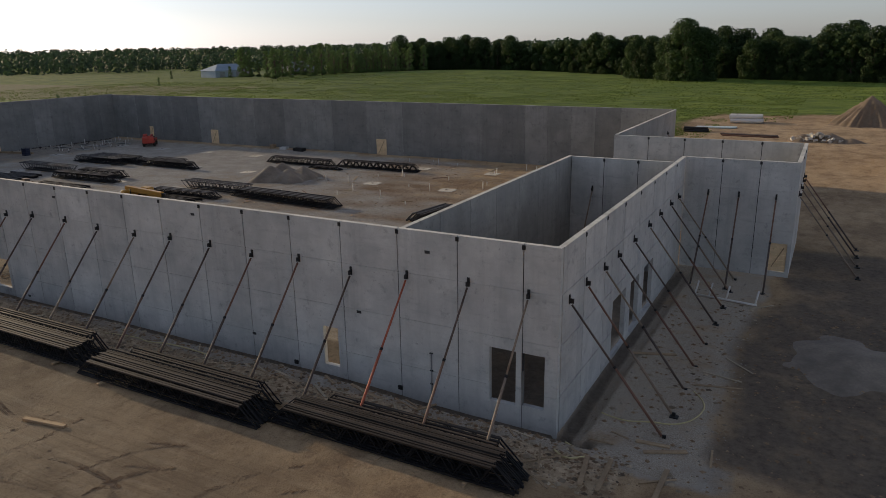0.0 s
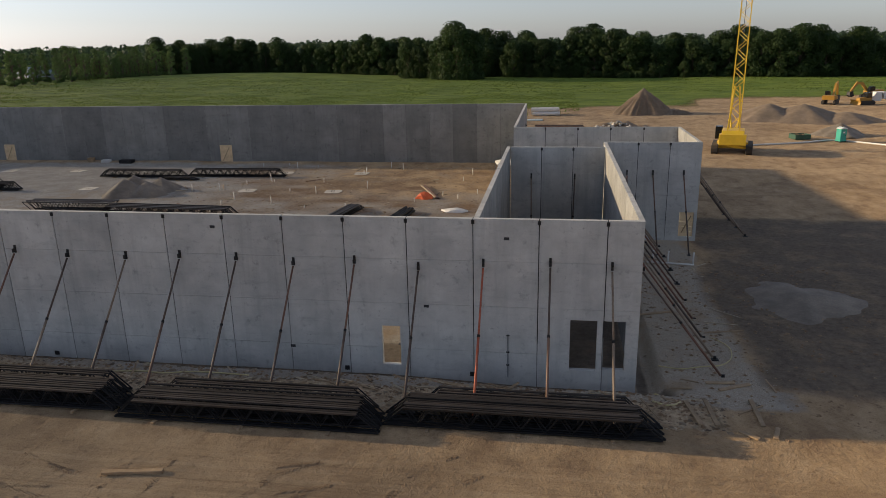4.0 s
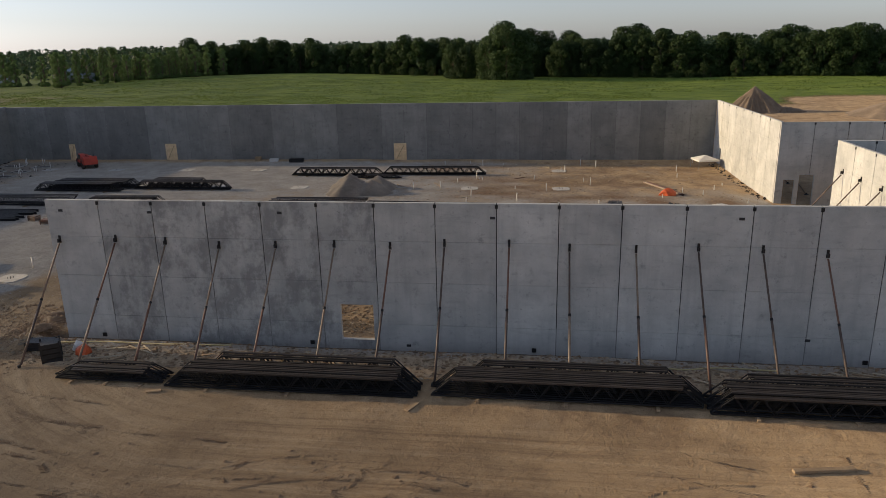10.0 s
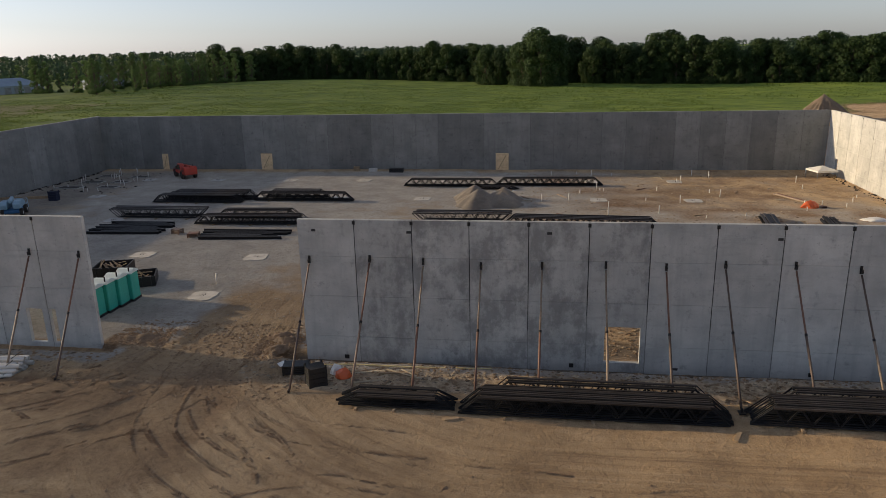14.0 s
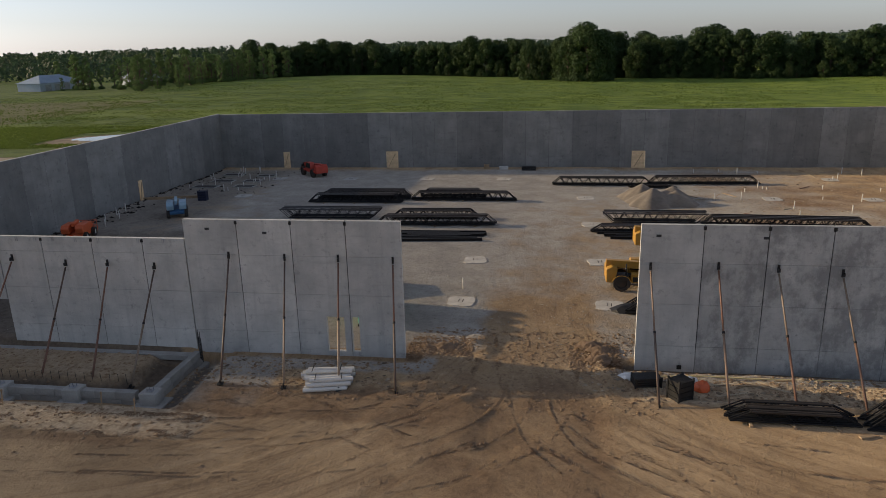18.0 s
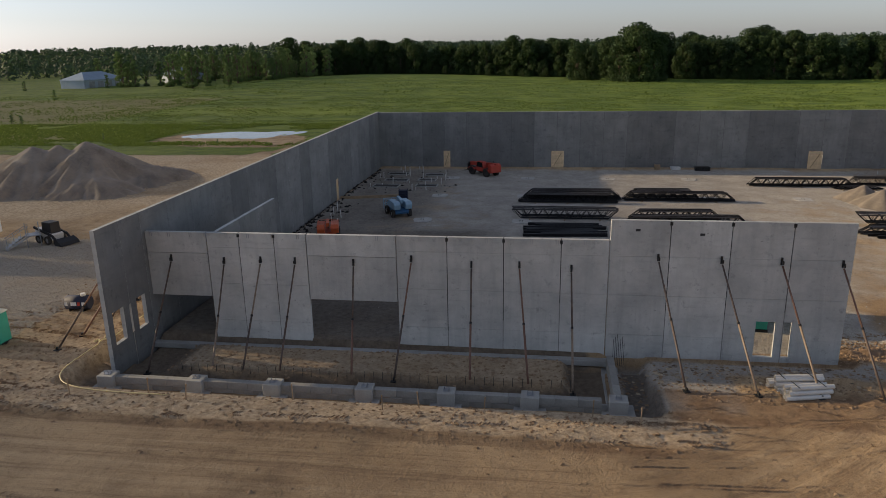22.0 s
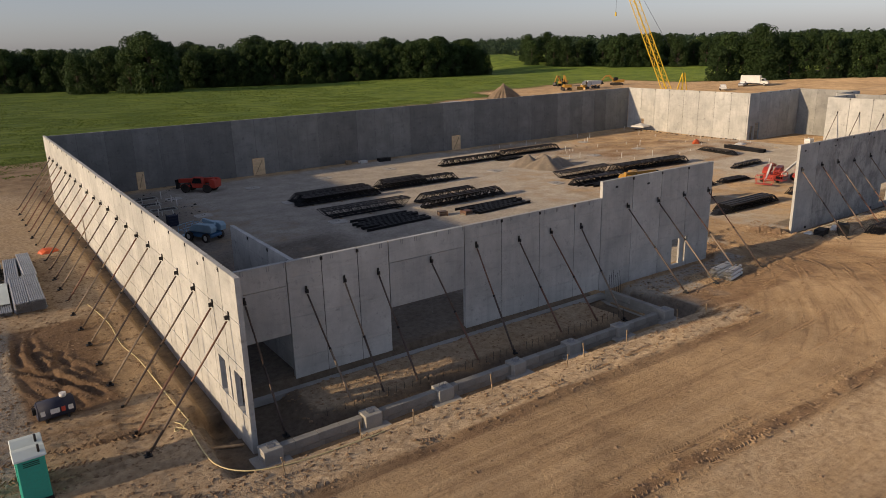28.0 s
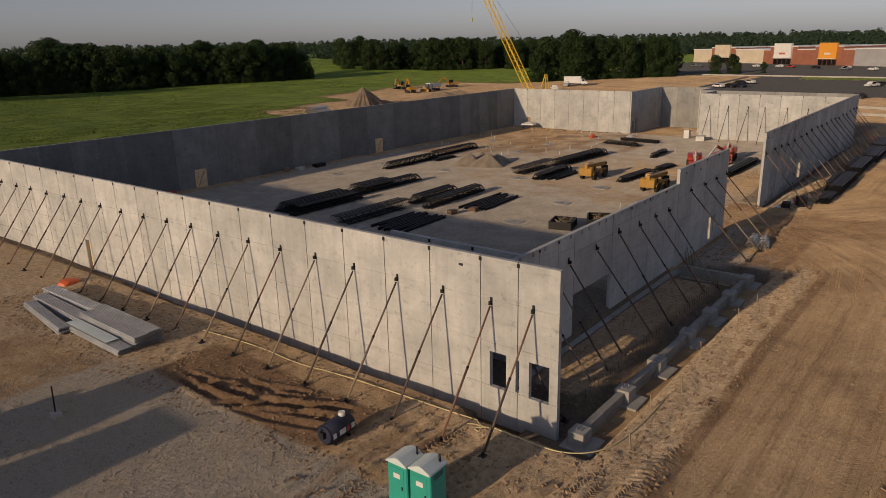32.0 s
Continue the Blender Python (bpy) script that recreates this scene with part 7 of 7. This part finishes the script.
def scatter(name, label, category, material, regions, lo, hi, seed, flat=0.6):
    """Many uneven lumps lying on the ground within boxes (x0, x1, y0, y1, count)."""
    rs = np.random.RandomState(seed)
    P, S = [], []
    for x0, x1, y0, y1, n in regions:
        P.append(np.stack([rs.uniform(x0, x1, n), rs.uniform(y0, y1, n)], -1))
        S.append(lo + (hi - lo) * rs.rand(n) ** 3)
    P, S = np.concatenate(P), np.concatenate(S)
    Z = ground_height(P[:, 0], P[:, 1])
    m = len(S)
    a = rs.uniform(0, math.tau, m)
    v = OCT[None] * (0.7 + 0.6 * rs.rand(m, 6, 1)) * S[:, None, None]
    v[:, :, 2] *= flat
    x = v[:, :, 0] * np.cos(a)[:, None] - v[:, :, 1] * np.sin(a)[:, None]
    y = v[:, :, 0] * np.sin(a)[:, None] * 0.8 + v[:, :, 1] * np.cos(a)[:, None]
    vs = np.stack([x + P[:, 0:1], y + P[:, 1:2], v[:, :, 2] + Z[:, None] + 0.01], -1).reshape(-1, 3)
    fs = (OCT_F[None] + 6 * np.arange(m)[:, None, None]).reshape(-1, 3)
    me = bpy.data.meshes.new(name)
    me.from_pydata(vs.tolist(), [], fs.tolist())
    me.materials.append(material)
    return tagged(new(name, me), label, category, kind="stuff")


scatter("soil_clods", "broken brown soil clods along walls and spoil banks", "soil", CLOD,
        [(-72, -8, 22.9, 26.2, 5200), (-131, -92, 16.0, 19.4, 1500), (-140, -70, 7.6, 9.0, 1100), (-122.5, -99, 22.4, 26.2, 1300), (-97, -70, 21.0, 26.5, 2200), (-84, -70, 26.5, 31, 1500),
         (-136, -127.2, 18, 66, 5200), (-170, 0, 2, 16, 1200), (-10, 4, 22, 48, 1600), (-60, -22, 60, 90, 1500), (-56, -50, 28, 33, 700), (-84, -80, 26.8, 29.5, 900), (-74.5, -71.6, 25.5, 29.5, 900)], 0.025, 0.15, 3, 0.5)
scatter("loose_stones", "loose grey crushed stone on the yard and fill", "stones", STONES,
        [(-150, -134.3, 24, 50, 14000), (-11, -4.8, 25, 52, 900), (-84, -66, 28, 40, 700), (-124, -22, 28, 90, 1800)], 0.025, 0.075, 4, 0.7)


DARK_CRUMB = soil_material("dark_crumbs", (0.018, 0.016, 0.015), (0.06, 0.05, 0.042), (0.03, 0.026, 0.022))
scatter("dark_rubble", "dark broken clods and scraps along the side wall foot", "rubble", DARK_CRUMB,
        [(-125.3, -124.5, 39, 91, 420), (-125.2, -122.0, 38, 66, 160), (-20.9, -20.0, 66, 90, 120), (-124, -112, 72, 90, 120)], 0.06, 0.30, 24, 0.6)

LITTER = soil_material("site_litter", (0.10, 0.075, 0.055), (0.58, 0.48, 0.34), (0.22, 0.15, 0.09))
scatter("site_litter", "pale wood scraps and dark soil crumbs along the wall foot", "debris", LITTER,
        [(-71, -8, 22.4, 25.9, 3600), (-97, -84, 22.5, 26, 500), (-11, -5, 24, 50, 260), (-57, -49, 28, 34, 500), (-60, -22, 56, 90, 1200), (-74, -69, 23, 27, 250)], 0.04, 0.20, 14, 0.28)


def tracks(paths, gauge, seed, name, label, wheel_w=0.42, lug_h=0.075, gap=0.30):
    """Tyre lug prints: rows of chevron ridges along curved paths, one row for each wheel."""
    rs = np.random.RandomState(seed)
    vs, fs = [], []
    for path in paths:
        P = np.array(path, float)
        dense = []
        for i in range(len(P) - 1):
            p0, p1, p2, p3 = P[max(i - 1, 0)], P[i], P[i + 1], P[min(i + 2, len(P) - 1)]
            n = max(2, int(np.hypot(*(p2 - p1)) / gap))
            for k in range(n):
                u = k / n
                dense.append(0.5 * ((2 * p1) + (-p0 + p2) * u + (2 * p0 - 5 * p1 + 4 * p2 - p3) * u * u + (-p0 + 3 * p1 - 3 * p2 + p3) * u ** 3))
        D = np.array(dense)
        T = np.gradient(D, axis=0)
        T /= np.linalg.norm(T, axis=1)[:, None] + 1e-9
        N = np.stack([-T[:, 1], T[:, 0]], -1)
        c0 = D[0]
        for side in (-gauge / 2, gauge / 2):
            for half in (-1, 1):
                for i in range(len(D)):
                    if rs.rand() < 0.12 or lattice(c0[0] / 2.5 + D[i][0] * 0.4, D[i][1] * 0.4, 71) > 0.2:
                        continue
                    c = D[i] + N[i] * (side + half * wheel_w * 0.27) + T[i] * (0.5 * gap if half > 0 else 0)
                    d = N[i] * half * wheel_w * 0.27 + T[i] * 0.07
                    w = T[i] * 0.03
                    z = float(ZG(c))
                    h = lug_h * rs.uniform(0.5, 1.15)
                    b = len(vs)
                    for q in (c - d - w, c - d + w, c + d + w, c + d - w):
                        vs.append((q[0], q[1], z - 0.03))
                    vs.append((*(c - d * 0.8), z + h))
                    vs.append((*(c + d * 0.8), z + h * 0.8))
                    fs += [(b, b + 1, b + 4), (b + 1, b + 2, b + 5, b + 4), (b + 2, b + 3, b + 5), (b + 3, b, b + 4, b + 5)]
    me = bpy.data.meshes.new(name)
    me.from_pydata(vs, [], fs)
    me.materials.append(CLOD)
    return tagged(new(name, me), label, "tracks", kind="stuff")


GX, GY = np.arange(-175, 10, 0.5), np.arange(-2, 60, 0.42)
GRID = ground_height(*np.meshgrid(GX, GY))


def ZG(c):
    i = min(max(int((c[0] - GX[0]) / 0.5), 0), len(GX) - 1)
    j = min(max(int((c[1] - GY[0]) / 0.42), 0), len(GY) - 1)
    return GRID[j, i]


tracks([[(-99, 12.2), (-85, 13.6), (-77, 18), (-75, 26)], [(-60, 12.6), (-70, 14.5), (-76, 20), (-78, 30)],
        [(-96, 14.5), (-86, 16.0), (-79.5, 21), (-78.6, 32)], [(-98, 17.4), (-90, 17.8), (-84, 19.6), (-81, 24)], [(-56, 15.0), (-66, 16.2), (-73, 20.5), (-75.5, 29)], [(-94, 19.6), (-88, 18.6), (-82, 19.8)], [(-92, 10), (-84, 12.4), (-78.5, 17)], [(-97, 15.6), (-88, 17.2), (-81.5, 21.5)], [(-95, 18.6), (-89, 20.2), (-83, 21.4)], [(-92, 21.4), (-87, 19.4), (-82.5, 17.0)], [(-62, 17.6), (-69, 18.6), (-74, 22)], [(-58, 10.8), (-68, 12.4), (-75, 17), (-77, 24)]], 1.95, 2, "tyre_tracks", "tyre lug prints curving from the road into the gap", 0.30, 0.013, 0.11)
tracks([[(-116, 16.4), (-106.6, 16.5), (-99.5, 17.1), (-92.3, 17.7)], [(-138, 9.6), (-124, 9.2), (-108, 8.6), (-100, 8.6), (-93, 8.3), (-84, 8.3)], [(-131, 17.3), (-124, 17.2), (-118, 17.5)]], 1.5, 5, "tyre_tracks", "tyre lug prints along the haul road", 0.42, 0.03, 0.2)
scraps = []
for i in range(58):
    x, y, a, r = rp.uniform(-70, -6), rp.uniform(4.5, 18.5), rp.gauss(0, 0.5) + rp.choice((0, math.pi)), rp.choice((-1, 1)) * rp.uniform(3.5, 11)
    turn = rp.uniform(2.5, 8.0) / abs(r)
    scraps.append([(x + r * (math.sin(a + k * turn / 5) - math.sin(a)), y - r * (math.cos(a + k * turn / 5) - math.cos(a))) for k in range(6)])
tracks(scraps, 1.7, 15, "tyre_tracks", "short broken tyre lug prints on the sandy road", 0.30, 0.015, 0.11)
tracks([[(-137, 28.4), (-132.7, 27.9), (-129.2, 27.4)], [(-136, 32.5), (-132.5, 33), (-129, 34)], [(-137, 25.6), (-133, 25.3), (-129, 24.6)], [(-145, 20), (-136, 19), (-128, 17.5)]], 1.6, 6, "tyre_tracks", "deep tyre lug prints in the torn soil", 0.42, 0.05, 0.22)


def weeds(regions, seed):
    rs = np.random.RandomState(seed)
    P, S = [], []
    for x0, x1, y0, y1, n, s in regions:
        P.append(np.stack([rs.uniform(x0, x1, n), rs.uniform(y0, y1, n)], -1))
        S.append(s * rs.uniform(0.3, 0.85, n))
    P, S = np.concatenate(P), np.concatenate(S)
    keep = (lattice(P[:, 0] / 9, P[:, 1] / 9, 51) + 0.6 * lattice(P[:, 0] / 3, P[:, 1] / 3, 52) > -0.12) & ~((np.abs(P[:, 0] + 163.5) < 16) & (np.abs(P[:, 1] - 127.5) < 10))
    P, S = P[keep], S[keep]
    Z = ground_height(P[:, 0], P[:, 1])
    m = len(S)
    vs, k = [], 3
    for j in range(k):
        a = rs.uniform(0, math.tau, m)
        t = rs.uniform(-0.5, 0.5, (m, 2)) * S[:, None]
        dx, dy = np.cos(a) * S * 0.55, np.sin(a) * S * 0.55
        vs.append(np.stack([np.stack([P[:, 0] - dx, P[:, 1] - dy, Z - 0.05], -1), np.stack([P[:, 0] + dx, P[:, 1] + dy, Z - 0.05], -1),
                            np.stack([P[:, 0] + t[:, 0], P[:, 1] + t[:, 1], Z + S * 0.6], -1)], 1))
    vs = np.concatenate(vs).reshape(-1, 3)
    fs = np.arange(len(vs)).reshape(-1, 3)
    me = bpy.data.meshes.new("meadow_weeds")
    me.from_pydata(vs.tolist(), [], fs.tolist())
    me.materials.append(WEED)
    tagged(new("meadow_weeds", me), "rough green meadow grass and weeds", "grass", kind="stuff")


weeds([(-200, -22, 113, 160, 30000, 0.36), (-230, -10, 160, 230, 24000, 0.45), (-250, 100, 230, 330, 12000, 0.6), (-235, -148, 112, 150, 16000, 0.62), (-330, -200, 130, 260, 9000, 0.6)], 61)


# ---- trees ----
def tree_master(seed, height, spread_r, leaf, lobes, name, label, density=1.0, low=0.18):
    """Trunk with limbs and a crown of small leaf clumps on uneven lobes."""
    rs = random.Random(seed)
    t = thing(name, label, "tree", group="wood edge trees")
    bm = bmesh.new()
    prev, r = Vector((0, 0, -0.4)), height * 0.022
    top = Vector((rs.uniform(-0.6, 0.6), rs.uniform(-0.6, 0.6), height * 0.72))
    for k in range(1, 5):
        p = Vector((0, 0, 0)).lerp(top, k / 4) + Vector((rs.uniform(-0.3, 0.3), rs.uniform(-0.3, 0.3), 0))
        tube(bm, prev, p, r, 7, r * 0.75, False)
        prev, r = p, r * 0.75
    cs = []
    for i in range(lobes):
        a = i * 2.4 + rs.uniform(-0.4, 0.4)
        zf = low + 0.12 + (0.80 - low) * ((i + 0.5) / lobes) ** 0.85
        wide = spread_r * (1.0 - 0.62 * max(0, zf - 0.5) / 0.5) * rs.uniform(0.45, 0.78)
        c = Vector((math.cos(a) * wide, math.sin(a) * wide, height * zf))
        cs.append((c, rs.uniform(0.30, 0.50) * spread_r))
        st = Vector((0, 0, height * zf * rs.uniform(0.45, 0.65)))
        tube(bm, st, c, height * 0.008, 5, height * 0.003, False)
    cs.append((Vector((top.x, top.y, height * 0.90)), spread_r * 0.36))
    for i in range(6):
        a = i * 1.05 + rs.uniform(-0.3, 0.3)
        cs.append((Vector((math.cos(a) * spread_r * 0.55, math.sin(a) * spread_r * 0.55, height * rs.uniform(0.05, 0.13))), spread_r * rs.uniform(0.34, 0.46)))
    part("trunk", bm, BARK, t)
    vs, fs = [], []
    for c, rad in cs:
        n = int(150 * density * (rad / 1.6) ** 1.3) + 60
        for _ in range(n):
            d = Vector((rs.gauss(0, 1), rs.gauss(0, 1), rs.gauss(0, 1))).normalized()
            q = c + d * rad * (0.72 + 0.3 * rs.random() ** 0.6) * rs.choice((1, 1, 1, 1.1))
            q.z = c.z + (q.z - c.z) * 0.85
            if q.z < 0.05 or q.z > height:
                continue
            s = rs.uniform(0.26, 0.66) * (0.8 + height / 60) * (0.55 if leaf is LEAF_B else 1.0)
            nrm = (d + Vector((rs.gauss(0, 0.5), rs.gauss(0, 0.5), rs.gauss(0.4, 0.5)))).normalized()
            u = nrm.orthogonal().normalized()
            u.rotate(Matrix.Rotation(rs.random() * 6.28, 3, nrm))
            v = nrm.cross(u)
            b = len(vs)
            vs += [q + u * s * 0.62, q + v * s * 0.45 + nrm * 0.08, q - u * s * 0.62, q - v * s * 0.45 - nrm * 0.08]
            fs.append((b, b + 1, b + 2, b + 3))
    me = bpy.data.meshes.new("crown")
    me.from_pydata([tuple(v) for v in vs], [], fs)
    me.materials.append(leaf)
    part("crown", me, leaf, t)
    return t


OAK = [tree_master(20 + i, h, r, LEAF_A, lo, "oak_tree", "broad dark green oak at the wood edge", 1.0, 0.05) for i, (h, r, lo) in enumerate(((19, 6.5, 15), (17, 6.0, 14), (21, 7.2, 17), (16, 5.5, 12), (18.5, 5.2, 13)))]
YOUNG = [tree_master(40 + i, h, r, LEAF_B, lo, "young_tree", "slender pale green young tree in the meadow", 1.9, 0.06) for i, (h, r, lo) in enumerate(((12, 2.0, 11), (14.5, 2.2, 12), (9.5, 1.9, 9)))]
TREE_USED = {}


def plant(kind, x, y, s=1.0, rot=0.0, sink=0.0):
    z = float(terrain(np.array([x]), np.array([y]))[0]) - sink
    m = pose(x, y, z, 0, 0, rot)
    if kind.name not in TREE_USED:
        TREE_USED[kind.name] = 1
        kind.matrix_basis = m @ Matrix.Diagonal((s, s, s, 1))
        return kind
    ob = copy_thing(kind, m)
    ob.scale = (s, s, s)
    return ob


rt = random.Random(77)
EDGE = [(-250, 392), (-205, 405), (-160, 398), (-118, 385), (-90, 372), (-64, 352), (-30, 342), (2, 336), (42, 322), (80, 312), (116, 312)]


def along_edge(s):
    k = s * (len(EDGE) - 1)
    i = min(int(k), len(EDGE) - 2)
    f = k - i
    return EDGE[i][0] * (1 - f) + EDGE[i + 1][0] * f, EDGE[i][1] * (1 - f) + EDGE[i + 1][1] * f


for row_i, (back, cnt) in enumerate(((0, 66), (9, 38), (20, 28))):
    for i in range(cnt):
        x, y = along_edge((i + rt.uniform(-0.3, 0.3) + 0.5) / cnt)
        plant(rt.choice(OAK), x + rt.uniform(-2, 2), y + back + rt.uniform(-3, 3), rt.uniform(0.80, 1.14) * (0.92 + 0.05 * row_i) * (1.12 if x > -10 else 1.0), rt.uniform(0, 360))
# the clump that stands forward of the edge
for x, y, s in ((-68, 322, 1.12), (-60, 318, 1.2), (-53, 321, 1.1), (-63, 330, 1.25), (-80, 334, 0.85), (-86, 338, 0.8), (-55, 328, 1.15)):
    plant(OAK[rt.randint(0, 4)], x, y, s, rt.uniform(0, 360))
# undergrowth along the wood edge
for i in range(64):
    x, y = along_edge((i + rt.uniform(-0.4, 0.4) + 0.5) / 64)
    plant(rt.choice(OAK), x + rt.uniform(-2, 2), y - 4 + rt.uniform(-2, 2), rt.uniform(0.30, 0.48), rt.uniform(0, 360), 1.0)
# young trees to the west
for i in range(120):
    f = rt.random()
    x, y = -262 + 50 * f + rt.uniform(-4, 4), 248 + 135 * f
    back = rt.random() ** 1.6 * 70
    if abs((x - back + 85) * 0.83 + (y + back * 0.25 + 15) * 0.56) < 17 and y < 300:
        continue
    if x - back < -282 and y + back * 0.25 < 345:
        continue
    plant(rt.choice(YOUNG), x - back, y + back * 0.25, rt.uniform(0.75, 1.25), rt.uniform(0, 360))
for x, y, s in ((-300, 308, 1.35), (-296, 306, 1.25), (-303, 311, 1.2), (-292, 305, 1.05), (-297, 311, 1.3), (-306, 304, 0.55), (-289, 309, 0.8), (-284, 236, 0.42), (-340, 292, 0.5), (-330, 335, 1.2)):
    plant(YOUNG[rt.randint(0, 2)], x, y, s, rt.uniform(0, 360))
for x, y, s in ((-163, 116, 0.12), (-190, 121, 0.14), (-152, 113, 0.12), (-231, 150, 0.3), (-236, 153, 0.28)):
    plant(YOUNG[rt.randint(0, 2)], x, y, s, rt.uniform(0, 360))
# trees beyond the crane and by the shops
for row_i in range(3):
    for i in range(17):
        f = (i + rt.uniform(-0.3, 0.3)) / 16
        plant(rt.choice(OAK), 172 + 120 * f + row_i * 9 + rt.uniform(-4, 4), 338 - 130 * f + row_i * 9 + rt.uniform(-4, 4), rt.uniform(0.8, 1.05), rt.uniform(0, 360))
for i in range(15):
    f = i / 14
    plant(rt.choice(OAK), 121 + 56 * f + rt.uniform(-3, 5), 172 - 41 * f + rt.uniform(-3, 5), rt.uniform(0.75, 1.1), rt.uniform(0, 360))
for x, y, s in ((200, 118, 0.55), (207, 112, 0.5), (188, 104, 0.35), (215, 100, 0.3)):
    plant(OAK[rt.randint(0, 4)], x, y, s, rt.uniform(0, 360))


def far_woods():
    """Distant woods as clumps of foliage over the rising land, in bands."""
    rs = np.random.RandomState(5)
    cs, rad, hh, sz = [], [], [], []
    for dist, cnt, hgt in ((470, 1000, 13), (620, 1300, 13), (850, 1500, 13), (1200, 1500, 14), (1700, 1300, 15), (2300, 1200, 17)):
        a = rs.uniform(math.radians(-25), math.radians(200), cnt)
        d = dist * rs.uniform(0.88, 1.14, cnt)
        x, y = -60 + d * np.cos(a), 60 + d * np.sin(a)
        keep = ~((x > 180) & (y < 260) & (d < 560)) & ~((x > -255) & (x < 125) & (y < 420)) & ~((x < -200) & (y < 400) & (d < 520)) & ~((x > 120) & (x < 235) & (y < 430) & (d < 520))
        ang = np.degrees(np.arctan2(y + 13, x + 118))
        keep &= ~((ang > 46.8) & (ang < 54.5) & (d < 700))
        x, y = x[keep], y[keep]
        cs.append(np.stack([x, y, terrain(x, y)], -1))
        rad.append(rs.uniform(4.0, 8.0, len(x)) * (dist / 800) ** 0.4)
        hh.append(hgt * rs.uniform(0.6, 1.1, len(x)))
        sz.append(np.full(len(x), (dist / 700) ** 0.5))
    c, r, h, s0 = (np.concatenate(v) for v in (cs, rad, hh, sz))
    n = 52
    c, r, h, s0 = (np.repeat(v, n, axis=0) for v in (c, r, h, s0))
    m = len(r)
    th, zz = rs.uniform(0, math.tau, m), rs.uniform(0, 1, m)
    w = r * np.sqrt(np.maximum(0.05, 1 - (np.maximum(0, zz - 0.35) / 0.68) ** 2)) * rs.uniform(0.7, 1.05, m)
    p = c + np.stack([w * np.cos(th), w * np.sin(th), zz * h], -1)
    s = (rs.uniform(0.55, 1.25, m) * s0 * 1.25)[:, None]
    u = np.stack([-np.sin(th), np.cos(th), rs.uniform(-0.5, 0.5, m)], -1) * s
    v = np.stack([rs.uniform(-0.4, 0.4, m) - 0.5 * np.cos(th), rs.uniform(-0.4, 0.4, m) - 0.5 * np.sin(th), np.full(m, 0.8)], -1) * s
    vs = np.stack([p + u, p + v, p - u, p - v], 1).reshape(-1, 3)
    fs = np.arange(m * 4).reshape(m, 4)
    me = bpy.data.meshes.new("far_woods")
    me.from_pydata(vs.tolist(), [], fs.tolist())
    me.materials.append(LEAF_FAR_HAZE)
    tagged(new("far_woods", me), "dark green distant woodland over low rises", "woods", kind="stuff")


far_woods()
